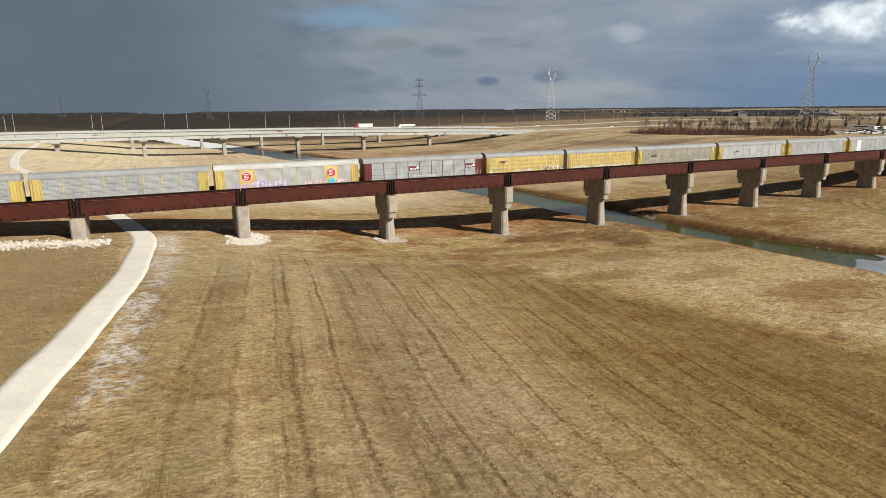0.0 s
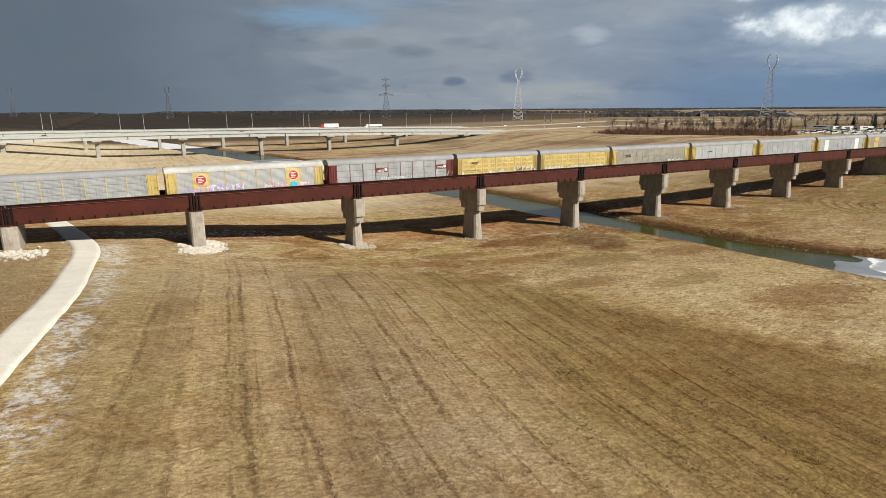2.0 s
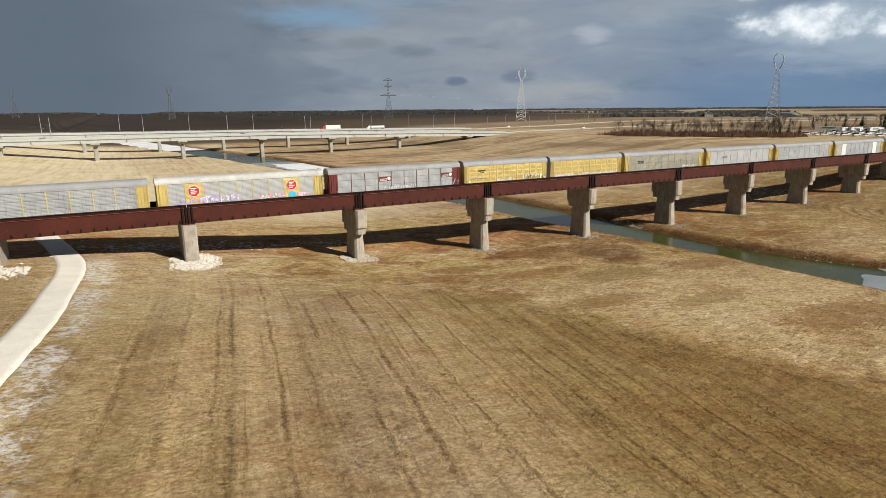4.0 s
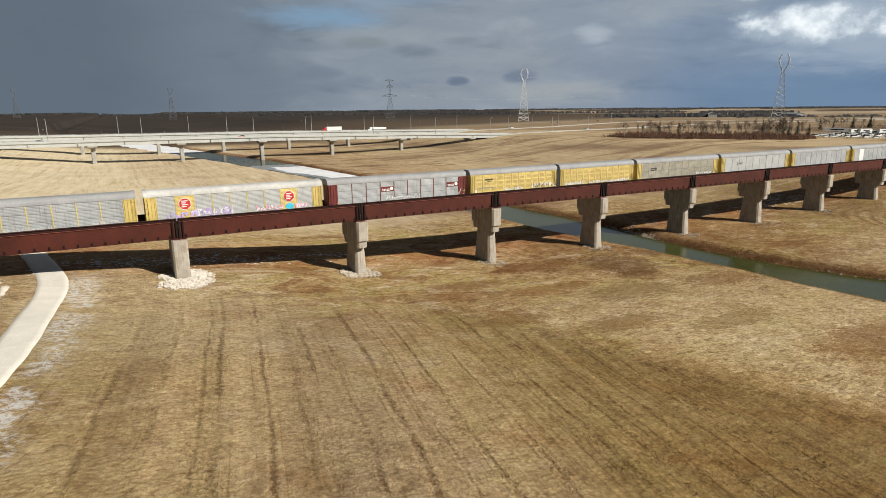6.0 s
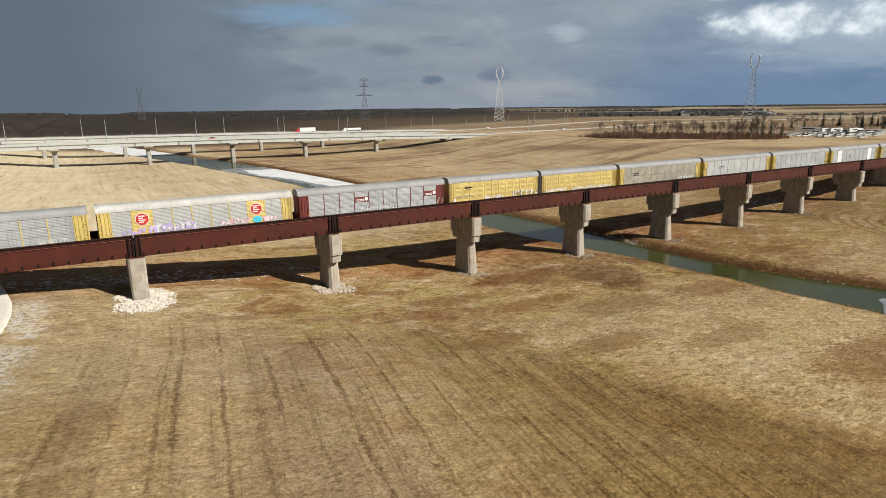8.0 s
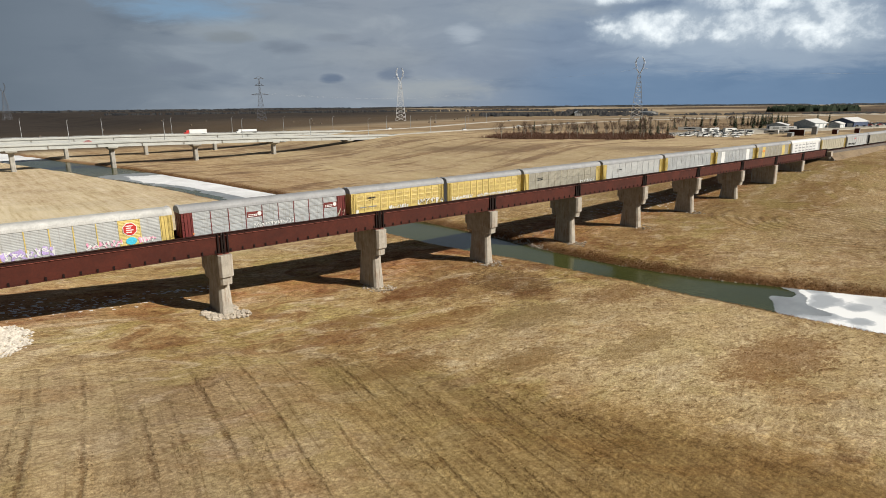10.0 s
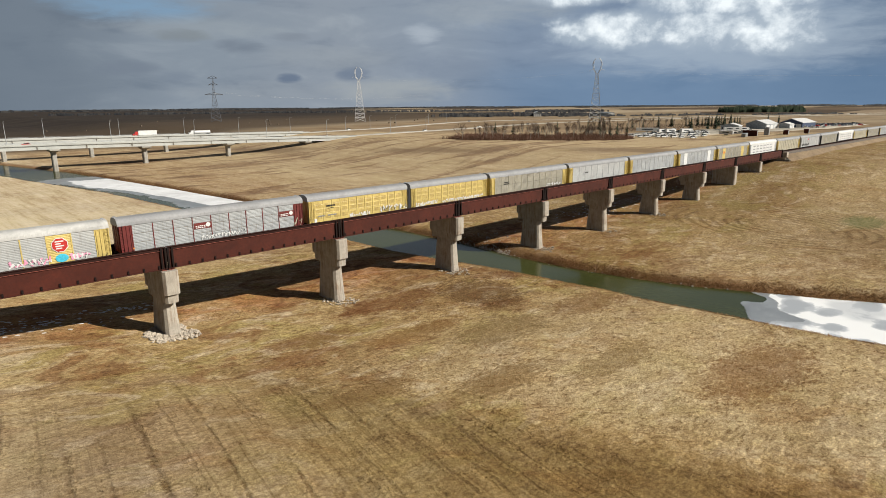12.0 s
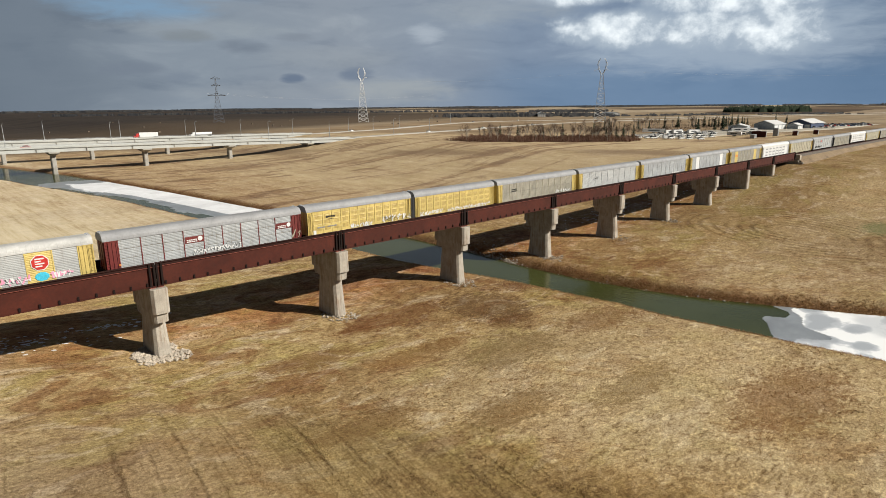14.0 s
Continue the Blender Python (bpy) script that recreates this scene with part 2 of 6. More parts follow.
def ground_material():
    m = bpy.data.materials.new("dry_grass_land")
    m.use_nodes = True
    k = Nodes(m.node_tree)
    pos = k.n("ShaderNodeNewGeometry").outputs["Position"]
    xyz = k.n("ShaderNodeSeparateXYZ")
    k.l(pos, xyz.inputs[0])
    x, y, z = xyz.outputs
    warp = k.math("MULTIPLY", k.math("SUBTRACT", k.noise(pos, 0.045, 2), 0.5), 1.6)
    # u runs across the mown lanes, which bend a little on their way north
    yy = k.math("ADD", y, 52)
    bend = k.math("SUBTRACT", k.math("MULTIPLY", yy, 0.17), k.math("MULTIPLY", k.math("POWER", yy, 3.0), 0.00002))
    u = k.math("ADD", k.math("SUBTRACT", x, bend), warp)
    # a line of rough clumps runs between two mowings
    edge = k.math("ADD", k.math("SUBTRACT", x, 3), k.math("MULTIPLY", k.math("ADD", y, 26), 0.42))
    # mown swaths: noise drawn out along the mowing direction
    rows = k.n("ShaderNodeCombineXYZ")
    k.l(u, rows.inputs[0])
    k.l(k.math("MULTIPLY", y, 0.014), rows.inputs[1])
    wide = k.noise(rows.outputs[0], 0.30, 3, 0.65)
    thin = k.noise(rows.outputs[0], 1.9, 6, 0.75)
    # combed cuttings lie across the swaths
    comb = k.noise(k.mapped(pos, (0.5, 1.7, 1), rot=(0, 0, 0.1)), 1.6, 5, 0.7, 0.3)
    patch = k.noise(pos, 0.035, 6, 0.62, 0.8)
    patch2 = k.noise(k.mapped(pos, (1, 1, 1), (40, 13, 0)), 0.11, 6, 0.65, 0.6)
    mid = k.noise(pos, 0.5, 6, 0.7, 0.5)
    grit = k.noise(pos, 4.5, 6, 0.75)
    fine = k.noise(pos, 9.0, 4, 0.7)
    tuft = k.noise(k.mapped(pos, (0.8, 1.7, 1), (5, 5, 0), (0, 0, 0.35)), 0.95, 6, 0.72, 0.9)
    rust = k.noise(k.mapped(pos, (1, 1.7, 1), (17, 71, 0)), 0.075, 7, 0.64, 1.2)
    green = k.noise(k.mapped(pos, (1, 1.4, 1), (-33, 21, 0)), 0.06, 5, 0.6, 1.0)
    bleach = k.noise(k.mapped(pos, (1, 1.8, 1), (61, -9, 0)), 0.085, 7, 0.66, 1.4)
    straw = k.ramp(mid, [(0.28, (0.34, 0.225, 0.092)), (0.5, (0.435, 0.298, 0.132)), (0.72, (0.55, 0.405, 0.205))])
    straw = k.mix(k.math("MULTIPLY", k.step(patch, 0.46, 0.58), k.math("SUBTRACT", 0.75, k.math("MULTIPLY", k.step(y, -30, -50), 0.35))), straw, (0.32, 0.20, 0.082))
    straw = k.mix(k.math("MULTIPLY", k.step(green, 0.50, 0.62), 0.6), straw, (0.37, 0.285, 0.095))
    straw = k.mix(k.math("MULTIPLY", k.step(bleach, 0.52, 0.62), k.math("SUBTRACT", 0.65, k.math("MULTIPLY", k.step(y, -40, -60), 0.3))), straw, (0.60, 0.47, 0.30))
    straw = k.mix(k.math("MULTIPLY", k.step(rust, 0.52, 0.62), k.math("SUBTRACT", 0.75, k.math("MAXIMUM", k.math("MULTIPLY", k.step(x, 90, 120), 0.5), k.math("MULTIPLY", k.step(y, -34, -54), 0.45)))), straw, (0.235, 0.112, 0.042))
    straw = k.mix(k.math("MULTIPLY", k.step(patch2, 0.56, 0.66), k.math("SUBTRACT", 0.6, k.math("MULTIPLY", k.step(x, 90, 120), 0.4))), straw, (0.20, 0.11, 0.05))
    mown = k.math("MULTIPLY", k.step(k.math("ADD", y, k.math("MULTIPLY", patch, 40)), 14, -12), k.step(k.math("ADD", edge, k.math("MULTIPLY", mid, 8)), 11, 2))
    straw = k.mix(k.math("MULTIPLY", k.math("MULTIPLY", k.step(k.math("ADD", edge, k.math("MULTIPLY", mid, 10)), 7, 16), k.step(y, -18, -34)), 0.6), straw, k.ramp(bleach, [(0.35, (0.43, 0.31, 0.155)), (0.62, (0.58, 0.45, 0.26))]))
    mown = k.math("MULTIPLY", mown, k.step(x, -51, -46))
    straw = k.mix(k.math("MULTIPLY", mown, 0.6), straw, k.ramp(mid, [(0.3, (0.285, 0.20, 0.106)), (0.7, (0.365, 0.27, 0.148))]))
    r = k.ramp(wide, [(0.36, (0.88, 0.85, 0.81)), (0.46, (1, 0.99, 0.97)), (0.56, (0.98, 0.97, 0.96)), (0.64, (1.12, 1.12, 1.12))])
    r = k.mix(1.0, r, k.ramp(thin, [(0.36, (0.76, 0.72, 0.67)), (0.44, (1, 1, 1)), (0.58, (1.0, 1.0, 1.0)), (0.66, (1.16, 1.16, 1.14))]), "MULTIPLY")
    lanes = k.ramp(k.math("DIVIDE", k.math("ADD", k.math("ADD", u, k.math("MULTIPLY", k.math("SUBTRACT", mid, 0.5), 1.6)), 46), 48, clamp=True),
                   [(at, (v, v * 0.992, v * w)) for at, v, w in ((0.06, 0.99, 0.92), (0.10, 0.92, 0.94), (0.155, 1.0, 0.95), (0.17, 1.13, 0.98), (0.23, 1.12, 0.98), (0.245, 0.92, 0.95), (0.30, 1.06, 1.0), (0.38, 1.03, 1.02),
                                                                (0.42, 0.91, 1.04), (0.50, 0.92, 1.06), (0.58, 1.0, 1.06), (0.66, 1.08, 1.04), (0.70, 0.97, 0.98), (0.78, 1.0, 0.96), (0.86, 0.86, 0.88), (0.95, 0.82, 0.84))])
    straw = k.mix(mown, straw, k.mix(1.0, k.mix(1.0, straw, r, "MULTIPLY"), lanes, "MULTIPLY"))
    drawn = k.noise(k.mapped(rows.outputs[0], (1, 2.5, 1), (4, 1, 0)), 1.1, 7, 0.78)
    straw = k.mix(k.math("MULTIPLY", k.math("MULTIPLY", mown, k.step(u, -20, -4)), 0.9), straw, k.mix(1.0, straw, k.ramp(drawn, [(0.34, (0.62, 0.54, 0.45)), (0.47, (0.97, 0.95, 0.92)), (0.66, (1.2, 1.19, 1.16))]), "MULTIPLY"))
    straw = k.mix(k.math("MULTIPLY", k.math("MULTIPLY", k.step(x, -14, -30), k.step(y, -44, -28)), 0.4), straw, (0.53, 0.415, 0.245))
    # crumbling wheel ruts, each with its own run
    crumb = k.math("ADD", u, k.math("ADD", k.math("MULTIPLY", k.math("SUBTRACT", k.noise(pos, 2.2, 5, 0.75), 0.5), 1.15), k.math("MULTIPLY", k.math("SUBTRACT", k.noise(pos, 0.12, 2), 0.5), 0.8)))
    rut, ridge = 0.0, 0.0
    for n, (u0, half, deep) in enumerate(RUTS):
        off = k.math("ABSOLUTE", k.math("SUBTRACT", crumb, u0))
        run = k.step(k.noise(k.mapped(pos, (0.02, 0.11, 1), (11.0 * n, 3.7 * n, 0)), 1.0, 5, 0.62), 0.40, 0.58)
        run = k.math("MULTIPLY", k.math("ADD", k.math("MULTIPLY", run, 0.8), 0.2), deep)
        rut = k.math("MAXIMUM", rut, k.math("MULTIPLY", k.step(off, half * 0.95, half * 0.3), run))
        ridge = k.math("MAXIMUM", ridge, k.math("MULTIPLY", k.math("MULTIPLY", k.step(off, half * 0.9, half * 1.5), k.step(off, half * 3.2, half * 1.7)), run))
    ridge = k.math("MULTIPLY", ridge, mown)
    rut = k.math("MULTIPLY", rut, mown)
    # sunlit ridges along the ruts, brightened in the straw colour itself
    straw = k.mix(k.math("MULTIPLY", ridge, 0.55), straw, k.mix(1.0, straw, (1.22, 1.21, 1.17), "MULTIPLY"))
    straw = k.mix(k.math("MULTIPLY", k.math("MULTIPLY", rut, k.step(k.noise(pos, 0.9, 6, 0.75), 0.36, 0.58)), 0.9), straw, k.mix(1.0, straw, (0.44, 0.35, 0.27), "MULTIPLY"))
    # clumps and matted straw, the shadows of the tufts painted as dark spots
    clump = k.n("ShaderNodeTexVoronoi", feature="F1")
    clump.inputs["Scale"].default_value = 2.4
    k.l(k.mapped(pos, (1, 1.25, 1)), clump.inputs["Vector"])
    clump = clump.outputs["Distance"]
    straw = k.mix(1.0, straw, k.ramp(clump, [(0.1, (1.09, 1.09, 1.08)), (0.45, (1, 1, 1)), (0.75, (0.80, 0.77, 0.74))]), "MULTIPLY")
    rough = k.math("SUBTRACT", 1.0, k.math("MULTIPLY", mown, 0.4))
    straw = k.mix(rough, straw, k.mix(1.0, straw, k.ramp(tuft, [(0.33, (0.42, 0.35, 0.28)), (0.43, (0.84, 0.80, 0.76)), (0.52, (1, 1, 1)), (0.64, (1.34, 1.34, 1.31))]), "MULTIPLY"))
    straw = k.mix(1.0, straw, k.ramp(comb, [(0.3, (0.93, 0.92, 0.91)), (0.5, (1, 1, 1)), (0.72, (1.08, 1.08, 1.07))]), "MULTIPLY")
    straw = k.mix(rough, straw, k.mix(1.0, straw, k.ramp(grit, [(0.3, (0.74, 0.71, 0.68)), (0.5, (1, 1, 1)), (0.70, (1.24, 1.24, 1.22))]), "MULTIPLY"))
    straw = k.mix(1.0, straw, k.ramp(fine, [(0.3, (0.88, 0.87, 0.86)), (0.5, (1, 1, 1)), (0.7, (1.12, 1.12, 1.11))]), "MULTIPLY")
    # dark scuffs and torn clods lying crosswise, on the rough meadow above all
    cross = k.n("ShaderNodeCombineXYZ")
    k.l(k.math("SUBTRACT", k.math("MULTIPLY", x, 0.73 * 0.4), k.math("MULTIPLY", y, 0.68 * 0.4)), cross.inputs[0])
    k.l(k.math("ADD", k.math("MULTIPLY", x, 0.68 * 1.3), k.math("MULTIPLY", y, 0.73 * 1.3)), cross.inputs[1])
    torn = k.noise(cross.outputs[0], 0.75, 6, 0.68, 0.4)
    torn2 = k.noise(cross.outputs[0], 0.13, 5, 0.65, 0.6)
    scuff = k.math("MULTIPLY", k.step(torn, 0.56, 0.66), k.math("SUBTRACT", 1.0, k.math("MULTIPLY", mown, 0.55)))
    scuff = k.math("MULTIPLY", k.math("MULTIPLY", scuff, k.step(y, 40, 20)), k.math("ADD", k.math("MULTIPLY", k.step(torn2, 0.42, 0.60), 0.75), 0.25))
    straw = k.mix(k.math("MULTIPLY", scuff, 0.7), straw, k.mix(1.0, straw, (0.52, 0.40, 0.30), "MULTIPLY"))
    straw = k.mix(k.math("MULTIPLY", k.step(torn, 0.47, 0.36), 0.35), straw, k.mix(1.0, straw, (1.25, 1.24, 1.2), "MULTIPLY"))
    straw = k.mix(k.math("MULTIPLY", k.math("MULTIPLY", k.step(torn2, 0.54, 0.66), k.step(y, 40, 20)), 0.45), straw, k.mix(1.0, straw, (0.78, 0.62, 0.47), "MULTIPLY"))
    # the mower's turning circles on the far meadow
    ring = k.math("SQRT", k.math("ADD", k.math("POWER", k.math("SUBTRACT", x, RING[0]), 2.0), k.math("POWER", k.math("MULTIPLY", k.math("SUBTRACT", y, RING[1]), 0.8), 2.0)))
    wave = k.math("SINE", k.math("MULTIPLY", k.math("ADD", ring, k.math("MULTIPLY", mid, 1.5)), 2.3))
    inside = k.math("MULTIPLY", k.math("MULTIPLY", k.step(ring, 34, 20), k.step(ring, 3, 8)), k.step(k.noise(pos, 0.06, 3), 0.38, 0.55))
    straw = k.mix(inside, straw, k.mix(1.0, straw, k.ramp(k.math("ADD", k.math("MULTIPLY", wave, 0.5), 0.5), [(0.1, (0.72, 0.69, 0.65)), (0.6, (1.04, 1.04, 1.03))]), "MULTIPLY"))
    # bare reddish soil by the railway, the bridge shadow's dark red painted into it
    dirt = k.math("MULTIPLY", k.step(k.math("ADD", y, k.math("MULTIPLY", mid, 16)), 8, 20), k.step(k.math("ADD", y, k.math("MULTIPLY", mid, 14)), 41, 28))
    dirt = k.math("MULTIPLY", dirt, k.math("ADD", k.math("MULTIPLY", k.step(patch2, 0.40, 0.58), 0.6), 0.4))
    straw = k.mix(k.math("MULTIPLY", dirt, 0.75), straw, k.mix(1.0, straw, (0.92, 0.57, 0.44), "MULTIPLY"))
    # browner ground towards the south-east and beyond the river
    brown = k.math("MULTIPLY", k.step(y, -40, -60), k.math("MULTIPLY", k.step(k.math("ADD", edge, k.math("MULTIPLY", patch, 16)), -14, 8), k.step(k.math("ADD", edge, k.math("ADD", k.math("MULTIPLY", mid, 14), k.math("MULTIPLY", torn2, 12))), 28, 8)))
    south = k.math("MULTIPLY", k.step(k.math("ADD", x, k.math("MULTIPLY", patch, 16)), -8, 14), k.step(y, -52, -72))
    brown = k.math("MAXIMUM", brown, k.math("MULTIPLY", south, k.step(k.math("ADD", x, k.math("MULTIPLY", k.math("SUBTRACT", y, -80), 0.5)), 30, 14)))
    ragged = k.math("ABSOLUTE", k.math("ADD", edge, k.math("MULTIPLY", k.math("SUBTRACT", k.noise(pos, 0.35, 5, 0.65), 0.5), 9)))
    ragged = k.math("MULTIPLY", k.math("MULTIPLY", k.step(ragged, 1.5, 0.2), k.step(y, 2, -8)), k.step(tuft, 0.56, 0.44))
    straw = k.mix(k.math("MULTIPLY", ragged, 0.4), straw, k.mix(1.0, straw, (0.42, 0.34, 0.28), "MULTIPLY"))
    straw = k.mix(k.math("MULTIPLY", brown, 0.62), straw, k.mix(1.0, straw, (0.70, 0.58, 0.44), "MULTIPLY"))
    east = k.step(k.math("ADD", x, warp), 92, 150)
    straw = k.mix(k.math("MULTIPLY", east, 0.78), straw, k.mix(1.0, straw, (0.66, 0.63, 0.62), "MULTIPLY"))
    # longer unmown grass west of the path
    straw = k.mix(k.math("MULTIPLY", k.math("MULTIPLY", k.step(x, -51, -57), k.step(y, 0, -10)), 0.6), straw, k.ramp(k.noise(pos, 0.8, 6, 0.7), [(0.3, (0.21, 0.145, 0.07)), (0.7, (0.36, 0.265, 0.14))]))
    # paler mown meadow beyond the railway
    beyond = k.step(y, 36, 70)
    straw = k.mix(k.math("MULTIPLY", beyond, 0.6), straw, k.ramp(k.noise(k.mapped(pos, (1, 0.25, 1), rot=(0, 0, 0.5)), 0.16, 6, 0.7), [(0.3, (0.40, 0.28, 0.15)), (0.5, (0.58, 0.43, 0.245)), (0.7, (0.70, 0.54, 0.33))]))
    wet = k.noise(k.mapped(pos, (0.4, 1.7, 1), (3, 8, 0), (0, 0, -0.35)), 0.032, 7, 0.66, 0.8)
    straw = k.mix(k.math("MULTIPLY", k.math("MULTIPLY", k.step(wet, 0.49, 0.60), beyond), 0.8), straw, k.ramp(patch2, [(0.4, (0.30, 0.185, 0.095)), (0.6, (0.175, 0.10, 0.058))]))
    pale = k.math("MULTIPLY", beyond, k.step(x, 58, 30))
    combed = k.noise(k.mapped(pos, (1, 0.06, 1), rot=(0, 0, -0.25)), 0.45, 5, 0.7)
    straw = k.mix(k.math("MULTIPLY", pale, 0.75), straw, k.ramp(combed, [(0.32, (0.50, 0.37, 0.20)), (0.46, (0.70, 0.56, 0.34)), (0.68, (0.82, 0.68, 0.46))]))
    # an unmown brown strip runs along the field edge
    along = k.math("ADD", x, k.math("MULTIPLY", k.math("SUBTRACT", y, 100), 0.32))
    weedy = k.math("MULTIPLY", k.step(k.math("ADD", along, k.math("MULTIPLY", mid, 20)), 236, 252), k.step(k.math("ADD", along, k.math("MULTIPLY", mid, 20)), 280, 262))
    weedy = k.math("MULTIPLY", weedy, k.step(k.noise(k.mapped(pos, (1, 0.5, 1)), 0.02, 4), 0.36, 0.52))
    straw = k.mix(k.math("MULTIPLY", k.math("MULTIPLY", weedy, beyond), 0.75), straw, (0.20, 0.125, 0.07))
    # thin snow caught in the stubble along the path
    dpath = k.math("SUBTRACT", x, k.math("ADD", k.math("MULTIPLY", k.math("MINIMUM", k.math("ADD", y, 14.5), 0.0), 0.105), -48.6))
    snowy = k.math("MULTIPLY", k.math("MULTIPLY", k.step(dpath, 1.8, 2.6), k.step(dpath, 8.0, 4.4)), k.math("MULTIPLY", k.step(y, 8, -2), k.step(y, -76, -66)))
    snowy = k.math("MULTIPLY", snowy, k.step(k.noise(pos, 0.16, 3), 0.34, 0.52))
    fleck = k.step(k.math("ADD", k.noise(k.mapped(pos, (1, 1.15, 1)), 1.3, 8, 0.75), k.math("MULTIPLY", snowy, 0.06)), 0.50, 0.64)
    straw = k.mix(k.math("MULTIPLY", k.math("MULTIPLY", fleck, snowy), 0.62), straw, (0.76, 0.735, 0.68))
    # far farmland: ploughed soil, stubble and pasture in long blocks
    blocks = k.n("ShaderNodeTexVoronoi", feature="F1")
    k.l(k.mapped(pos, (0.0011, 0.0032, 0), rot=(0, 0, 0.35)), blocks.inputs["Vector"])
    blocks.inputs["Scale"].default_value = 1.0
    pick = k.n("ShaderNodeSeparateColor")
    k.l(blocks.outputs["Color"], pick.inputs[0])
    farm = k.ramp(pick.outputs[0], [(0.0, (0.05, 0.037, 0.027)), (0.25, (0.10, 0.07, 0.045)), (0.4, (0.27, 0.205, 0.13)), (0.7, (0.35, 0.285, 0.20)), (1.0, (0.23, 0.17, 0.11))])
    farm = k.mix(1.0, farm, k.ramp(k.noise(pos, 0.02, 5), [(0.3, (0.7, 0.7, 0.7)), (0.7, (1.2, 1.2, 1.2))]), "MULTIPLY")
    # pasture, then ploughed land behind the highway, cloud shadow painted in as darker soil
    lean = k.math("SUBTRACT", y, k.math("MULTIPLY", x, 0.42))
    soil = k.math("MULTIPLY", k.step(lean, 350, 480), k.math("MAXIMUM", k.step(x, 1500, 900), k.step(k.math("SUBTRACT", x, k.math("MULTIPLY", y, 0.75)), 250, -250)))
    farm = k.mix(soil, farm, k.ramp(k.noise(k.mapped(pos, (1, 2.5, 1)), 0.006, 5), [(0.3, (0.024, 0.020, 0.018)), (0.7, (0.052, 0.041, 0.033))]))
    near_soil = k.math("MULTIPLY", soil, k.step(k.math("ADD", lean, k.math("MULTIPLY", k.noise(pos, 0.01, 4), 300)), 1150, 600))
    farm = k.mix(k.math("MULTIPLY", near_soil, 0.8), farm, (0.105, 0.076, 0.05))
    for cx, cy, rx, ry, tone in ((34, -5, 11, 3.5, (0.17, 0.066, 0.021)), (49, -12, 7, 9, (0.105, 0.052, 0.019)), (66, -7, 9, 3.5, (0.125, 0.043, 0.014)), (57, -30, 9, 4, (0.17, 0.076, 0.022)), (36, -29, 9, 5, (0.20, 0.122, 0.044)), (49, -61, 12, 5, (0.19, 0.082, 0.024)), (46, -20, 5, 2.2, (0.13, 0.058, 0.018)), (27, -20, 9, 2.5, (0.21, 0.10, 0.03)), (22, -41, 8, 3, (0.20, 0.115, 0.04)), (8, -33, 7, 2.4, (0.20, 0.11, 0.038)), (38, -47, 9, 2.5, (0.23, 0.14, 0.05)), (14, -12, 8, 3, (0.18, 0.082, 0.028)), (173, -45, 9, 5, (0.10, 0.115, 0.035))):
        dx = k.math("DIVIDE", k.math("SUBTRACT", x, cx), rx)
        dy = k.math("DIVIDE", k.math("SUBTRACT", y, cy), ry)
        d = k.math("ADD", k.math("MULTIPLY", dx, dx), k.math("MULTIPLY", dy, dy))
        d = k.math("ADD", d, k.math("MULTIPLY", k.math("SUBTRACT", tuft, 0.5), 4.0))
        weed = k.math("MULTIPLY", k.step(d, 1.6, 0.4), 0.8)
        straw = k.mix(weed, straw, k.mix(1.0, k.mix(0.25, tone, straw), k.ramp(grit, [(0.3, (0.6, 0.6, 0.6)), (0.7, (1.4, 1.4, 1.4))]), "MULTIPLY"))
    # darker, redder brown down towards the waterline
    shore_tone = k.math("MULTIPLY", k.step(k.math("ADD", z, k.math("MULTIPLY", k.math("SUBTRACT", mid, 0.5), 1.6)), 0.75, -0.5), 0.85)
    straw = k.mix(shore_tone, straw, k.mix(1.0, straw, (0.44, 0.27, 0.18), "MULTIPLY"))
    straw = k.mix(1.0, straw, (0.885, 0.945, 1.06), "MULTIPLY")
    road_side = k.math("ADD", k.math("MULTIPLY", x, 0.82), k.math("MULTIPLY", y, 0.577))
    drier = k.math("MAXIMUM", k.step(k.math("SUBTRACT", y, k.math("MULTIPLY", k.step(x, 120, 320), 50)), 445, 520), k.step(k.math("ADD", road_side, k.math("MULTIPLY", patch, 40)), 440, 480))
    straw = k.mix(k.math("MULTIPLY", drier, 0.85), straw, k.ramp(k.noise(k.mapped(pos, (1, 0.3, 1), rot=(0, 0, 0.6)), 0.018, 5), [(0.35, (0.14, 0.095, 0.058)), (0.65, (0.27, 0.195, 0.12))]))
    far = k.math("MAXIMUM", k.math("MULTIPLY", k.step(lean, 300, 390), drier), k.step(x, 700, 820))
    col = k.mix(far, straw, farm)
    sh = k.n("ShaderNodeBsdfPrincipled")
    k.l(col, sh.inputs["Base Color"])
    sh.inputs["Roughness"].default_value = 0.95
    sh.inputs["Specular IOR Level"].default_value = 0.1
    hgt = k.math("ADD", k.math("MULTIPLY", grit, 0.3), k.math("ADD", k.math("MULTIPLY", mid, 0.5), k.math("ADD", k.math("MULTIPLY", thin, 0.12), k.math("MULTIPLY", comb, 0.2))))
    hgt = k.math("SUBTRACT", hgt, k.math("MULTIPLY", clump, 0.12))
    hgt = k.math("ADD", k.math("SUBTRACT", hgt, k.math("MULTIPLY", rut, 0.4)), k.math("MULTIPLY", ridge, 0.12))
    hgt = k.math("SUBTRACT", hgt, k.math("MULTIPLY", scuff, 0.12))
    bp = k.n("ShaderNodeBump")
    bp.inputs["Strength"].default_value = 0.55
    bp.inputs["Distance"].default_value = 0.7
    k.l(hgt, bp.inputs["Height"])
    k.l(bp.outputs[0], sh.inputs["Normal"])
